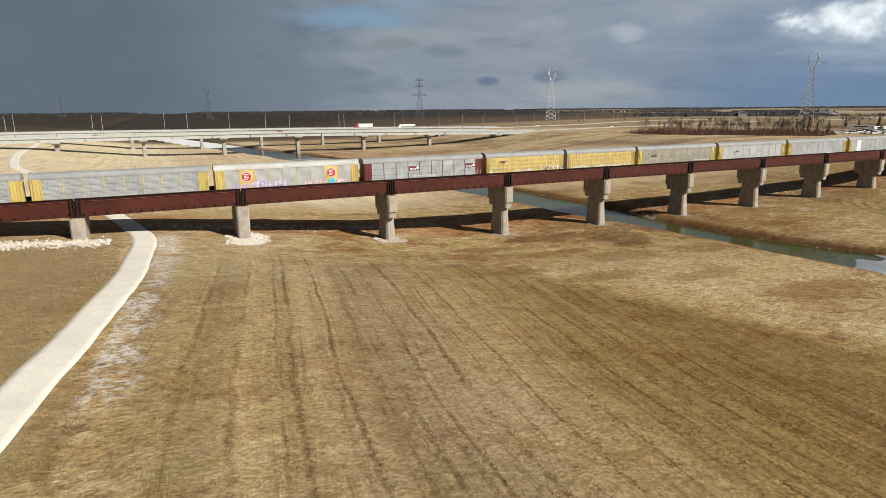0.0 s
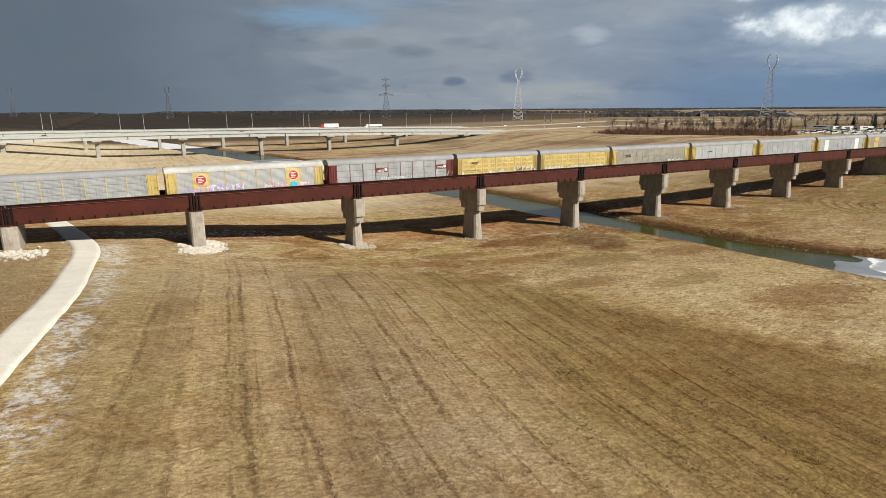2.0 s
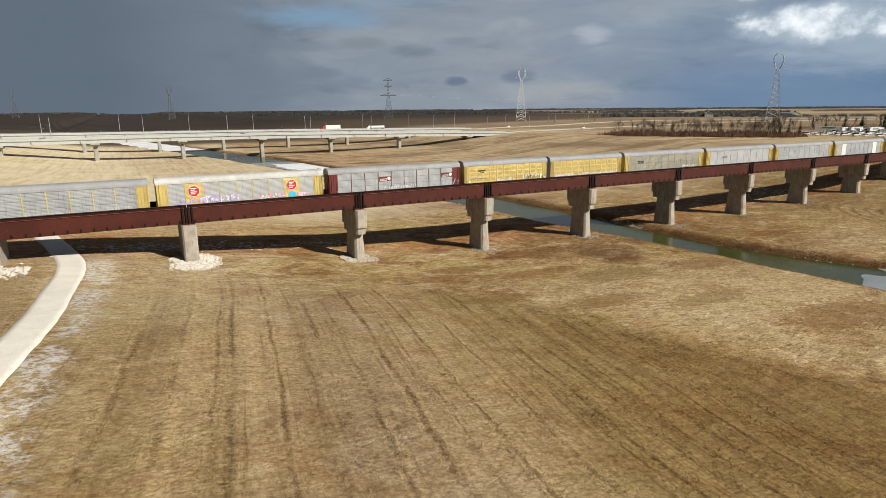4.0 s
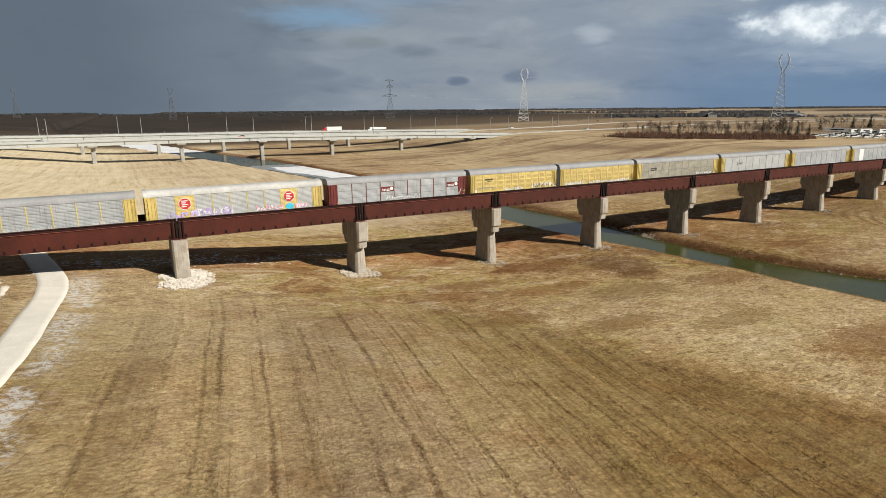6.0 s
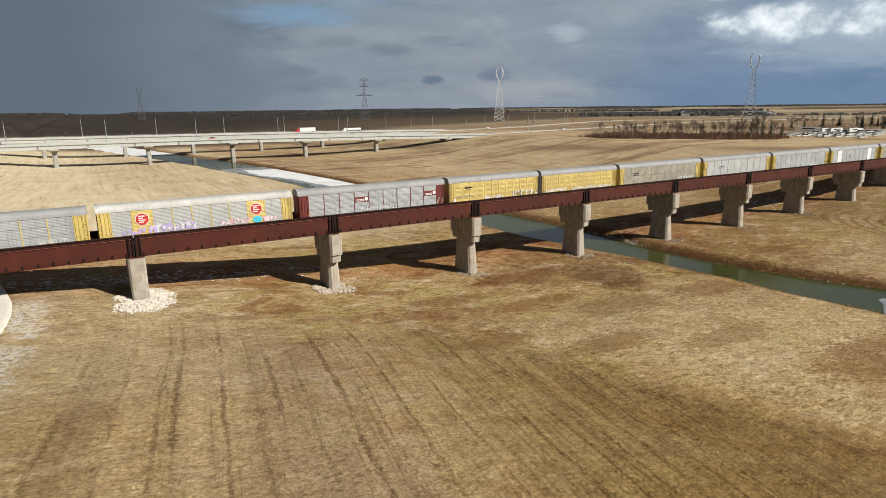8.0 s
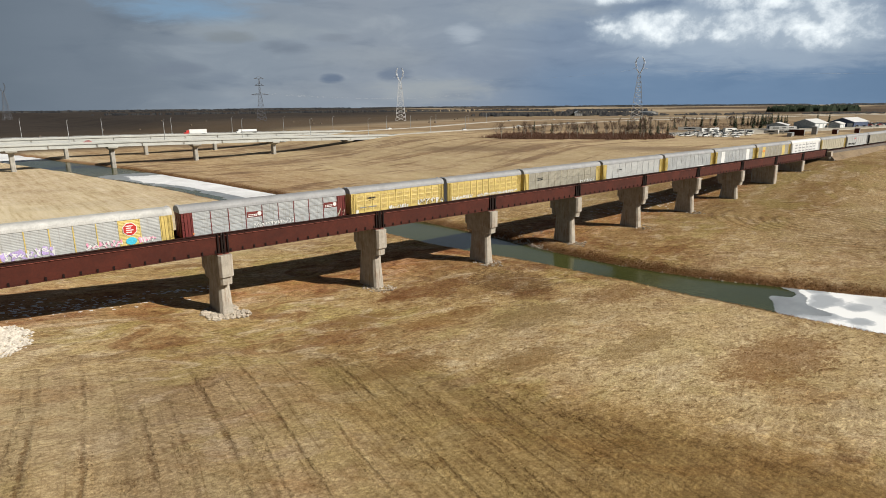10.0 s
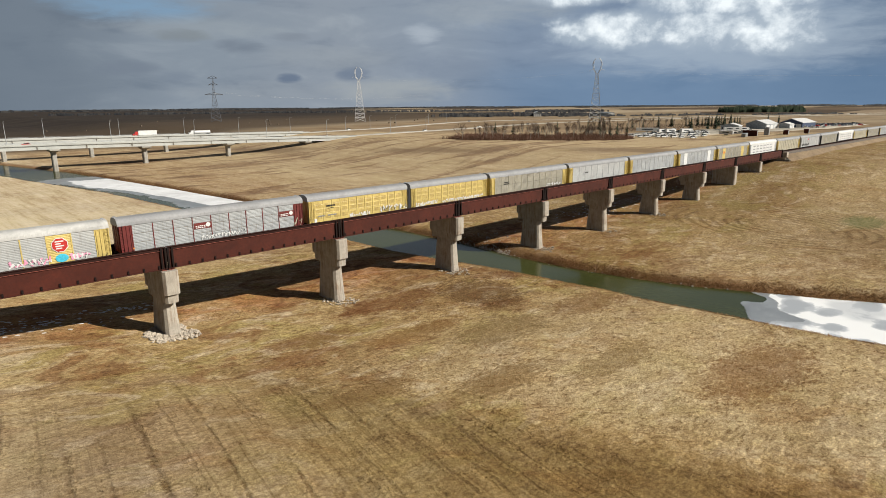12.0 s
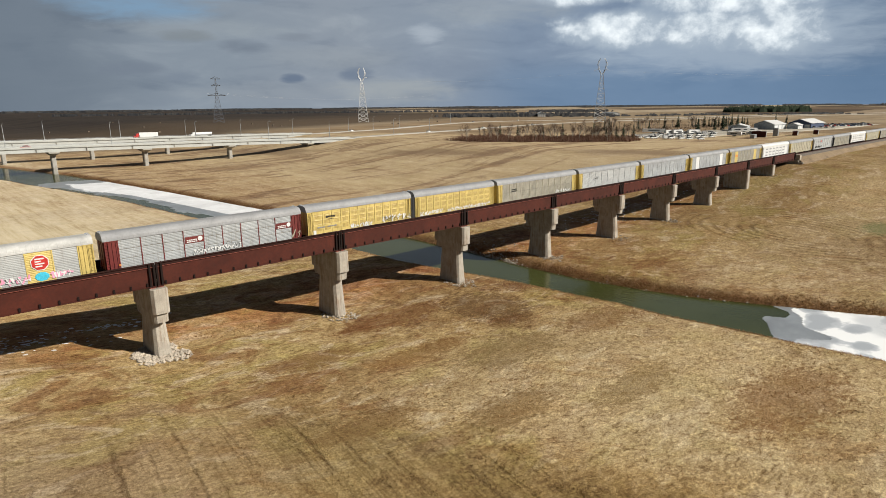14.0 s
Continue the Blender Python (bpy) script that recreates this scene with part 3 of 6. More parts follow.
    out = k.n("ShaderNodeOutputMaterial")
    k.l(sh.outputs[0], out.inputs[0])
    return m


def island_material(name, stops, rough=0.9, scale=0.06):
    """Many small pieces in one mesh, each with a shade of its own, drifting over broad patches."""
    m = bpy.data.materials.new(name)
    m.use_nodes = True
    k = Nodes(m.node_tree)
    geo = k.n("ShaderNodeNewGeometry")
    v = k.math("ADD", k.math("MULTIPLY", geo.outputs["Random Per Island"], 0.6), k.math("MULTIPLY", k.noise(geo.outputs["Position"], scale, 4), 0.4))
    sh = k.n("ShaderNodeBsdfPrincipled")
    k.l(k.ramp(v, stops), sh.inputs["Base Color"])
    sh.inputs["Roughness"].default_value = rough
    sh.inputs["Specular IOR Level"].default_value = 0.15
    out = k.n("ShaderNodeOutputMaterial")
    k.l(sh.outputs[0], out.inputs[0])
    return m


def ice_material():
    m = bpy.data.materials.new("snow_covered_ice")
    m.use_nodes = True
    k = Nodes(m.node_tree)
    pos = k.n("ShaderNodeNewGeometry").outputs["Position"]
    cells = k.n("ShaderNodeTexVoronoi", feature="SMOOTH_F1")
    cells.inputs["Scale"].default_value = 0.16
    k.l(k.mapped(pos, (1, 1.5, 1)), cells.inputs["Vector"])
    d = k.math("ADD", cells.outputs[0], k.math("MULTIPLY", k.math("SUBTRACT", k.noise(pos, 0.5, 5), 0.5), 0.35))
    col = k.ramp(d, [(0.26, (0.36, 0.39, 0.43)), (0.36, (0.50, 0.53, 0.57)), (0.42, (0.84, 0.86, 0.88))])
    col = k.mix(k.math("MULTIPLY", k.step(k.noise(pos, 0.06, 3), 0.55, 0.65), 0.6), col, (0.42, 0.45, 0.49))
    sh = k.n("ShaderNodeBsdfPrincipled")
    k.l(col, sh.inputs["Base Color"])
    sh.inputs["Roughness"].default_value = 0.55
    out = k.n("ShaderNodeOutputMaterial")
    k.l(sh.outputs[0], out.inputs[0])
    return m


def concrete_material():
    """Board-marked concrete with brown runs of rust and grime down its faces."""
    m = bpy.data.materials.new("pier_concrete")
    m.use_nodes = True
    k = Nodes(m.node_tree)
    pos = k.n("ShaderNodeNewGeometry").outputs["Position"]
    runs = k.noise(k.mapped(pos, (1, 1, 0.07)), 2.6, 6, 0.65)
    col = k.ramp(k.noise(pos, 0.8, 5, 0.6), [(0.3, (0.27, 0.24, 0.205)), (0.7, (0.39, 0.355, 0.30))])
    col = k.mix(k.math("MULTIPLY", k.step(k.math("ADD", runs, k.math("MULTIPLY", k.math("SUBTRACT", k.noise(pos, 0.5, 3), 0.5), 0.5)), 0.50, 0.70), 0.7), col, (0.215, 0.15, 0.105))
    col = k.mix(k.math("MULTIPLY", k.step(runs, 0.44, 0.30), 0.5), col, (0.44, 0.42, 0.37))
    boards = k.noise(k.mapped(pos, (4.5, 4.5, 0.03)), 1.0, 1)
    col = k.mix(1.0, col, k.ramp(boards, [(0.35, (0.92, 0.92, 0.92)), (0.65, (1.05, 1.05, 1.05))]), "MULTIPLY")
    col = k.mix(1.0, col, k.ramp(k.noise(pos, 7, 4, 0.65), [(0.3, (0.88, 0.88, 0.88)), (0.7, (1.1, 1.1, 1.1))]), "MULTIPLY")
    sh = k.n("ShaderNodeBsdfPrincipled")
    k.l(col, sh.inputs["Base Color"])
    sh.inputs["Roughness"].default_value = 0.9
    sh.inputs["Specular IOR Level"].default_value = 0.2
    out = k.n("ShaderNodeOutputMaterial")
    k.l(sh.outputs[0], out.inputs[0])
    return m


def water_material():
    m = bpy.data.materials.new("river_water")
    m.use_nodes = True
    k = Nodes(m.node_tree)
    pos = k.n("ShaderNodeNewGeometry").outputs["Position"]
    sh = k.n("ShaderNodeBsdfPrincipled")
    k.l(k.ramp(k.noise(pos, 0.05, 3), [(0.3, (0.036, 0.042, 0.012)), (0.7, (0.054, 0.060, 0.020))]), sh.inputs["Base Color"])
    sh.inputs["Roughness"].default_value = 0.16
    sh.inputs["IOR"].default_value = 1.16
    bp = k.n("ShaderNodeBump")
    bp.inputs["Strength"].default_value = 0.25
    bp.inputs["Distance"].default_value = 0.05
    k.l(k.noise(k.mapped(pos, (1.0, 0.5, 1)), 1.6, 4), bp.inputs["Height"])
    k.l(bp.outputs[0], sh.inputs["Normal"])
    out = k.n("ShaderNodeOutputMaterial")
    k.l(sh.outputs[0], out.inputs[0])
    return m


M_GROUND = ground_material()
M_WATER = water_material()
M_STEEL = material("weathering_steel", (0.056, 0.0112, 0.0058), 0.72, 0.0, 3.0, 0.18, 0.25, 0.3, spec=0.25)
M_STEEL_DARK = material("blackened_steel", (0.012, 0.007, 0.006), 0.8, 0.0, 6.0, 0.2, spec=0.15)
M_STEEL_TOP = material("black_brown_steel", (0.026, 0.0095, 0.0075), 0.8, 0.0, 6.0, 0.2, spec=0.15)
M_PRIMER = material("red_primer_steel", (0.20, 0.05, 0.032), 0.6)
M_CONCRETE = concrete_material()
M_CONCRETE_GREY = material("grey_pier_concrete", (0.31, 0.30, 0.275), 0.9, 0, 2.0, 0.1, 0.3, 0.2, 0, 10, 0.2, runs=0.5)
M_CONCRETE_PALE = material("deck_concrete", (0.38, 0.39, 0.375), 0.85, 0, 2.0, 0.08, 0.15, 0.12, 0, 10, 0.2)
M_GRAVEL = material("pale_gravel", (0.68, 0.65, 0.585), 0.95, 0, 6.0, 0.10, 0.35, 0.10, 0.3, 9.0, 0.1)
M_BALLAST = material("ballast", (0.13, 0.112, 0.10), 0.95, 0, 4.0, 0.35, 0.3, 0.2, 0.6, 6.0, 0.1)
M_STONE = material("riprap_stone", (0.48, 0.44, 0.385), 0.9, 0, 5.0, 0.2, 1.2, 0.35, 0.2, 10.0, 0.2)
M_ICE = ice_material()
M_FARICE = material("snowy_far_ice", (0.74, 0.755, 0.78), 0.7, 0, 0.6, 0.06, 0.08, 0.18)
M_THIN_ICE = material("grey_thin_ice", (0.24, 0.26, 0.28), 0.35, 0, 0.5, 0.1, 0.12, 0.25, 0, 2.0, 0.5)
M_SNOW = material("old_snow", (0.62, 0.61, 0.59), 0.9, 0, 2.0, 0.1, 0.5, 0.15)
M_BRUSH = island_material("rusty_bank_grass", [(0.2, (0.17, 0.08, 0.032)), (0.5, (0.33, 0.185, 0.08)), (0.8, (0.50, 0.345, 0.175))])
M_TWIGS = island_material("bare_red_brown_twigs", [(0.2, (0.055, 0.036, 0.028)), (0.5, (0.12, 0.08, 0.06)), (0.8, (0.21, 0.155, 0.12))])
M_BANK = island_material("dark_bank_weeds", [(0.2, (0.085, 0.042, 0.02)), (0.5, (0.20, 0.112, 0.052)), (0.8, (0.37, 0.245, 0.125))])
M_LONG = island_material("dull_long_grass", [(0.2, (0.155, 0.105, 0.052)), (0.5, (0.245, 0.175, 0.09)), (0.8, (0.34, 0.255, 0.14))])
M_THICKET = island_material("rusty_brush_twigs", [(0.2, (0.085, 0.042, 0.028)), (0.5, (0.175, 0.095, 0.066)), (0.8, (0.28, 0.175, 0.125))])
M_NEEDLES = island_material("dark_spruce_needles", [(0.2, (0.012, 0.02, 0.012)), (0.5, (0.028, 0.042, 0.024)), (0.8, (0.05, 0.065, 0.04))])
# bare woods with the blue of distant haze mixed into their colour
M_WOODS = island_material("hazed_bare_woods", [(0.2, (0.028, 0.031, 0.037)), (0.5, (0.054, 0.056, 0.062)), (0.8, (0.10, 0.095, 0.09))], scale=0.004)
M_BARK = material("grey_bark", (0.30, 0.26, 0.21), 0.9)
M_HAY = material("weathered_hay", (0.13, 0.10, 0.07), 0.95)
M_PYLON = material("galvanised_lattice", (0.62, 0.62, 0.62), 0.5, 0.1)
# cloud shadow on the farther pylons, put into a darker steel tone
M_PYLON_DARK = material("cloud_shaded_lattice", (0.10, 0.105, 0.12), 0.6, 0.1)
M_GLASS_DARK = material("dark_window_glass", (0.02, 0.025, 0.03), 0.1, 0, 1, 0.02, 1, 0.02)
M_NAVY = material("navy_cladding", (0.035, 0.055, 0.11), 0.5)
M_SHED = material("grey_cladding", (0.33, 0.36, 0.385), 0.6)
M_CARRED = material("red_vehicle_paint", (0.42, 0.03, 0.025), 0.35)
M_CARBLUE = material("blue_vehicle_paint", (0.04, 0.07, 0.16), 0.35)
M_CARGREY = material("grey_vehicle_paint", (0.25, 0.26, 0.27), 0.35)
M_LILAC = material("lilac_spray_paint", (0.42, 0.33, 0.60), 0.5)
M_PINK = material("pink_spray_paint", (0.66, 0.28, 0.40), 0.5)
M_CYAN = material("cyan_spray_paint", (0.05, 0.45, 0.62), 0.5)
M_ORANGE = material("orange_emblem_paint", (0.62, 0.22, 0.04), 0.5)
M_DIRTYPANEL = material("tan_weathered_panel", (0.255, 0.24, 0.195), 0.55, 0.0, 5.0, 0.08, 0.5, 0.22, spec=0.3, runs=0.6)
M_PALEPANEL = material("bright_galvanised_panel", (0.345, 0.355, 0.355), 0.5, 0.0, 5.0, 0.06, 0.5, 0.14, spec=0.3, runs=0.45)
M_TANROCK = material("tan_field_stone", (0.36, 0.31, 0.25), 0.9, 0, 4.0, 0.3, 1.2, 0.35)
M_ASPHALT = material("pale_asphalt", (0.30, 0.29, 0.27), 0.9, 0, 3.0, 0.1, 0.1, 0.15)
M_ROADWAY = material("pale_roadway", (0.42, 0.39, 0.34), 0.9, 0, 2.0, 0.08, 0.05, 0.15)
M_GALV = material("galvanised_panel", (0.30, 0.315, 0.325), 0.55, 0.0, 5.0, 0.08, 0.5, 0.2, spec=0.3, runs=0.6)
M_ROOF = material("galvanised_roof", (0.27, 0.275, 0.285), 0.6, 0.0, 3.0, 0.08, 0.4, 0.16, spec=0.25)
M_PALEROOF = material("pale_weathered_roof", (0.44, 0.44, 0.43), 0.6, 0.0, 3.0, 0.1, 0.4, 0.22, spec=0.25)
M_YELLOW = material("yellow_paint", (0.50, 0.385, 0.125), 0.5, 0, 4.0, 0.08, 0.5, 0.18, runs=0.45)
# yellow paint with the shade of the vent holes put into it
M_VENT_SHADE = material("shadowed_ochre_paint", (0.35, 0.255, 0.08), 0.6)
M_SEAM = material("dirty_panel_seam", (0.15, 0.135, 0.115), 0.7)
M_RED = material("oxide_red_paint", (0.125, 0.016, 0.014), 0.5, 0, 4.0, 0.1, 0.5, 0.2, runs=0.5)
M_WHITE = material("white_paint", (0.60, 0.605, 0.60), 0.5, 0, 4.0, 0.04, 0.5, 0.08, runs=0.2)
M_CREAM = material("faded_cream_paint", (0.34, 0.315, 0.235), 0.55, 0, 4.0, 0.06, 0.5, 0.16, runs=0.6)
M_BLACK = material("black_rubber", (0.015, 0.015, 0.016), 0.8)


# ---- mesh helpers ----
class Mesh:
    """Collects boxes and prisms into one mesh."""

    def __init__(self):
        self.v, self.f = [], []

    def box(self, x0, y0, z0, x1, y1, z1, m=None):
        base = len(self.v)
        pts = [(x0, y0, z0), (x1, y0, z0), (x1, y1, z0), (x0, y1, z0), (x0, y0, z1), (x1, y0, z1), (x1, y1, z1), (x0, y1, z1)]
        self.v += [tuple(m @ Vector(p)) for p in pts] if m else pts
        self.f += [tuple(base + i for i in q) for q in ((0, 3, 2, 1), (4, 5, 6, 7), (0, 1, 5, 4), (1, 2, 6, 5), (2, 3, 7, 6), (3, 0, 4, 7))]
        return self

    def loft(self, rings, caps=True, closed=True):
        """Rings of equally many points, joined one to the next."""
        base, n = len(self.v), len(rings[0])
        for ring in rings:
            self.v += [tuple(p) for p in ring]
        for a in range(len(rings) - 1):
            for b in range(n if closed else n - 1):
                c = (b + 1) % n
                self.f.append((base + a * n + b, base + a * n + c, base + (a + 1) * n + c, base + (a + 1) * n + b))
        if caps:
            self.f.append(tuple(base + b for b in reversed(range(n))))
            self.f.append(tuple(base + (len(rings) - 1) * n + b for b in range(n)))
        return self

    def tube(self, a, b, r0, r1=None, n=8):
        a, b = Vector(a), Vector(b)
        r1 = r0 if r1 is None else r1
        q = (b - a).to_track_quat("Z", "Y")
        ring = [q @ Vector((math.cos(t), math.sin(t), 0)) for t in [2 * math.pi * k / n for k in range(n)]]
        return self.loft([[a + r0 * p for p in ring], [b + r1 * p for p in ring]])

    def data(self, name, mat, smooth=False):
        me = bpy.data.meshes.new(name)
        me.from_pydata(self.v, [], self.f)
        me.materials.append(mat)
        if smooth:
            me.shade_smooth()
        me.update()
        return me


def part(name, mesh, mat, parent=None, label="", m=None, smooth=False):
    """One mesh object, under a thing or under a part."""
    data = mesh.data(name, mat, smooth) if isinstance(mesh, Mesh) else mesh
    ob = new(name, data)
    ob.parent = parent
    if m is not None:
        ob.matrix_basis = m
    if label:
        ob["label"] = label
    return ob


def thing(name, label, category, group="", m=None):
    ob = new(name)
    ob.empty_display_size = 0.5
    if m is not None:
        ob.matrix_basis = m
    return tagged(ob, label, category, group)


# ---- lie of the land ----
RIVER = [(-260, 128, 12), (-100, 96, 11), (-64, 86, 11.5), (-56, 83, 9.8), (-36, 77, 6.6), (-25, 75, 5.2), (-10, 73, 4.6), (0, 72, 5.2), (10, 71, 6.6), (25, 69.5, 8.4),
         (48, 68.7, 8.7), (80, 65, 9.4), (121, 59.3, 11), (187, 52, 11), (240, 43, 13), (300, 33, 14.5), (400, 10, 14), (630, -40, 16), (900, -120, 16)]
FLOOR_X = [-400, -130, -100, -58, -46, -31, -15, -1.5, 14, 27, 40, 62, 84, 113, 142, 170, 200, 225, 246, 300, 600]
FLOOR_Z = [12.5, 12.3, 11.2, 8.2, 7.4, 5.5, 3.6, 1.9, 0.9, 0.4, 0.3, 0.3, 0.2, 0.4, 1.2, 2.3, 5.6, 8.6, 10.6, 11.2, 11.5]
WATER_Z = -1.0


def river_at(y):
    ys = [r[0] for r in RIVER]
    return float(np.interp(y, ys, [r[1] for r in RIVER])), float(np.interp(y, ys, [r[2] for r in RIVER]))


def smooth(v, a, b):
    t = min(max((v - a) / (b - a), 0.0), 1.0)
    return t * t * (3 - 2 * t)


def land(x, y):
    """The height of the ground."""
    xs = x
    if x < 40:
        xs = x + 62 * smooth(y, 40, 260) * smooth(-x, -40, 20)
    if x > 90:
        xs = x - 60 * smooth(-y, 15, 60) * smooth(x, 90, 150)
    h = float(np.interp(xs, FLOOR_X, FLOOR_Z))
    near = smooth(-y, 6, 45) * smooth(x, -120, -60)
    h += near * (1.3 if x < 40 else 1.3 * smooth(-x, -75, -40) + 0.0)
    cx, hw = river_at(y)
    d = abs(x - cx) - hw
    bank = 4.5
    if d < bank:
        t = smooth(d, -2.5, bank)
        h = (WATER_Z - 1.2) * (1 - t) + h * t
    v = Vector((x * 0.07, y * 0.07, 0))
    h += 0.22 * noise.noise(v) + 0.10 * noise.noise(v * 4.1) * smooth(d, 0, 6)
    return h


def axis_lines(spans):
    out = []
    for a, b, s in spans:
        n = max(1, round((b - a) / s))
        out += [a + (b - a) * k / n for k in range(n)]
    return out + [spans[-1][1]]


def build_ground():
    xs = axis_lines([(-4600, -1600, 600), (-1600, -400, 150), (-400, -150, 25), (-150, -80, 5), (-80, 110, 1.1), (110, 260, 3), (260, 420, 8), (420, 1000, 40), (1000, 4800, 400)])
    ys = axis_lines([(-1600, -400, 200), (-400, -130, 27), (-130, 50, 1.2), (50, 430, 3.5), (430, 700, 27), (700, 1400, 70), (1400, 4800, 340)])
    v = [(x, y, land(x, y)) for y in ys for x in xs]
    n = len(xs)
    f = [(a + b * n, a + 1 + b * n, a + 1 + (b + 1) * n, a + (b + 1) * n) for b in range(len(ys) - 1) for a in range(n - 1)]
    g = Mesh()
    g.v, g.f = v, f
    ob = part("ground", g, M_GROUND, smooth=True)
    tagged(ob, "dry straw-coloured mown grassland in a shallow valley", "ground", kind="structure")
    # water
    w = Mesh()
    ys = [-260 + 5 * k for k in range(240)]
    for y in ys:
        cx, hw = river_at(y)
        w.v += [(cx - hw - 5, y, WATER_Z), (cx + hw + 5, y, WATER_Z)]
    w.f = [(2 * k, 2 * k + 1, 2 * k + 3, 2 * k + 2) for k in range(len(ys) - 1)]
    tagged(part("water", w, M_WATER), "murky green river water with thin ice", "water", kind="structure")


build_ground()


def ribbon(name, centre, width, mat, lift, label, category, wander=0.0, ground=True, step=2.0):
    """A strip laid on the ground along a centre line of (x, y) or (x, y, z)."""
    pts = [Vector(p).to_3d() if len(p) == 3 else Vector((*p, 0)) for p in centre]
    line = []
    for k in range(len(pts) - 1):
        p0, p1, p2, p3 = pts[max(k - 1, 0)], pts[k], pts[k + 1], pts[min(k + 2, len(pts) - 1)]
        n = max(1, int((p2 - p1).length / step))
        for j in range(n):
            t = j / n
            line.append(0.5 * (2 * p1 + (p2 - p0) * t + (2 * p0 - 5 * p1 + 4 * p2 - p3) * t * t + (3 * p1 - p0 - 3 * p2 + p3) * t ** 3))
    line.append(pts[-1])
    g, cols = Mesh(), 8
    for k, p in enumerate(line):
        d = line[min(k + 1, len(line) - 1)] - line[max(k - 1, 0)]
        side = Vector((d.y, -d.x, 0)).normalized()
        for c in range(cols + 1):
            s = (min(max((c - 1) / (cols - 2), 0.0), 1.0) - 0.5) * width + (-0.15 if c == 0 else 0.15 if c == cols else 0.0)
            if c in (0, 1, cols - 1, cols):
                s += wander * noise.noise(Vector((p.x * 0.6, p.y * 0.6, c > 1)))
            q = p + side * s
            z = land(q.x, q.y) + lift if ground else q.z
            if c in (0, cols):
                z -= 0.25 if ground else 0
            g.v.append((q.x, q.y, z))
    n = cols + 1
    g.f = [(a * n + c, a * n + c + 1, (a + 1) * n + c + 1, (a + 1) * n + c) for a in range(len(line) - 1) for c in range(cols)]
    return tagged(part(name, g, mat, smooth=True), label, category, kind="structure")


ribbon("path", [(-63.2, -112), (-58.25, -82), (-55.5, -66.5), (-53.45, -56), (-50.0, -35), (-48.8, -14.5), (-48.2, -4.5), (-49.2, 5.2), (-53.7, 24.5), (-65, 70), (-84, 130), (-98, 180), (-111, 262), (-115, 320), (-121, 400), (-140, 480)],
       3.65, M_GRAVEL, 0.09, "pale crushed-limestone path winding through the grass", "path", 0.1)

# ---- railway bridge ----
PIERS = [-87.0, -58.3, -31.2, -1.05, 27.55, 56.15, 84.75, 113.35, 141.95, 170.5, 196.5, 220.5]
ABUT = 244.5
GIRDER_Z0, GIRDER_Z1 = 12.1, 15.1
TRACK_Y, RAIL_Z = 4.3, 13.75
FACE_NEAR, FACE_FAR = 0.9, 7.7


def octagon(x, y0, y1, z, wx, cut):
    return [(x - wx + cut, y0, z), (x + wx - cut, y0, z), (x + wx, y0 + cut, z), (x + wx, y1 - cut, z), (x + wx - cut, y1, z), (x - wx + cut, y1, z), (x - wx, y1 - cut, z), (x - wx, y0 + cut, z)]


def pier(x, plain):
    ob = thing("bridge_pier", "weathered concrete bridge pier with a stepped cap" if not plain else "plain weathered concrete wall pier", "pier", "railway bridge piers", pose(x, 0, 0))
    foot = min(land(x, y) for y in (0, 4, 8)) - 0.8
    if plain:
        g = Mesh().loft([octagon(0, 0.2, 8.4, foot, 1.15, 0.25), octagon(0, 0.2, 8.4, 11.8, 1.15, 0.25)])
        part("shaft", g, M_CONCRETE, ob)
    else:
        g = Mesh().loft([octagon(0, 1.35, 7.25, foot, 1.12, 0.38), octagon(0, 1.95, 6.65, 7.2, 0.84, 0.34)])
        part("shaft", g, M_CONCRETE, ob)
        g = Mesh().loft([octagon(0, 0.5, 8.1, 7.0, 0.9, 0.3), octagon(0, 0.4, 8.2, 8.4, 0.95, 0.3)])
        part("corbel", g, M_CONCRETE, ob)
        g = Mesh().loft([octagon(0, 0.0, 8.6, 8.35, 1.1, 0.34), octagon(0, 0.0, 8.6, 11.7, 1.1, 0.34), octagon(0, 0.06, 8.54, 11.78, 1.04, 0.34)])
        part("cap", g, M_CONCRETE, ob)
    for y in (FACE_NEAR + 0.35, FACE_FAR - 0.35):
        for dx in (-0.5, 0.5):
            part("bearing", Mesh().box(dx - 0.35, y - 0.4, 11.7, dx + 0.35, y + 0.4, 11.95).box(dx - 0.28, y - 0.3, 11.95, dx + 0.28, y + 0.3, 12.12), M_PRIMER, ob)
    return ob


for n, px in enumerate(PIERS):
    pier(px, n < 3 or n > 9)


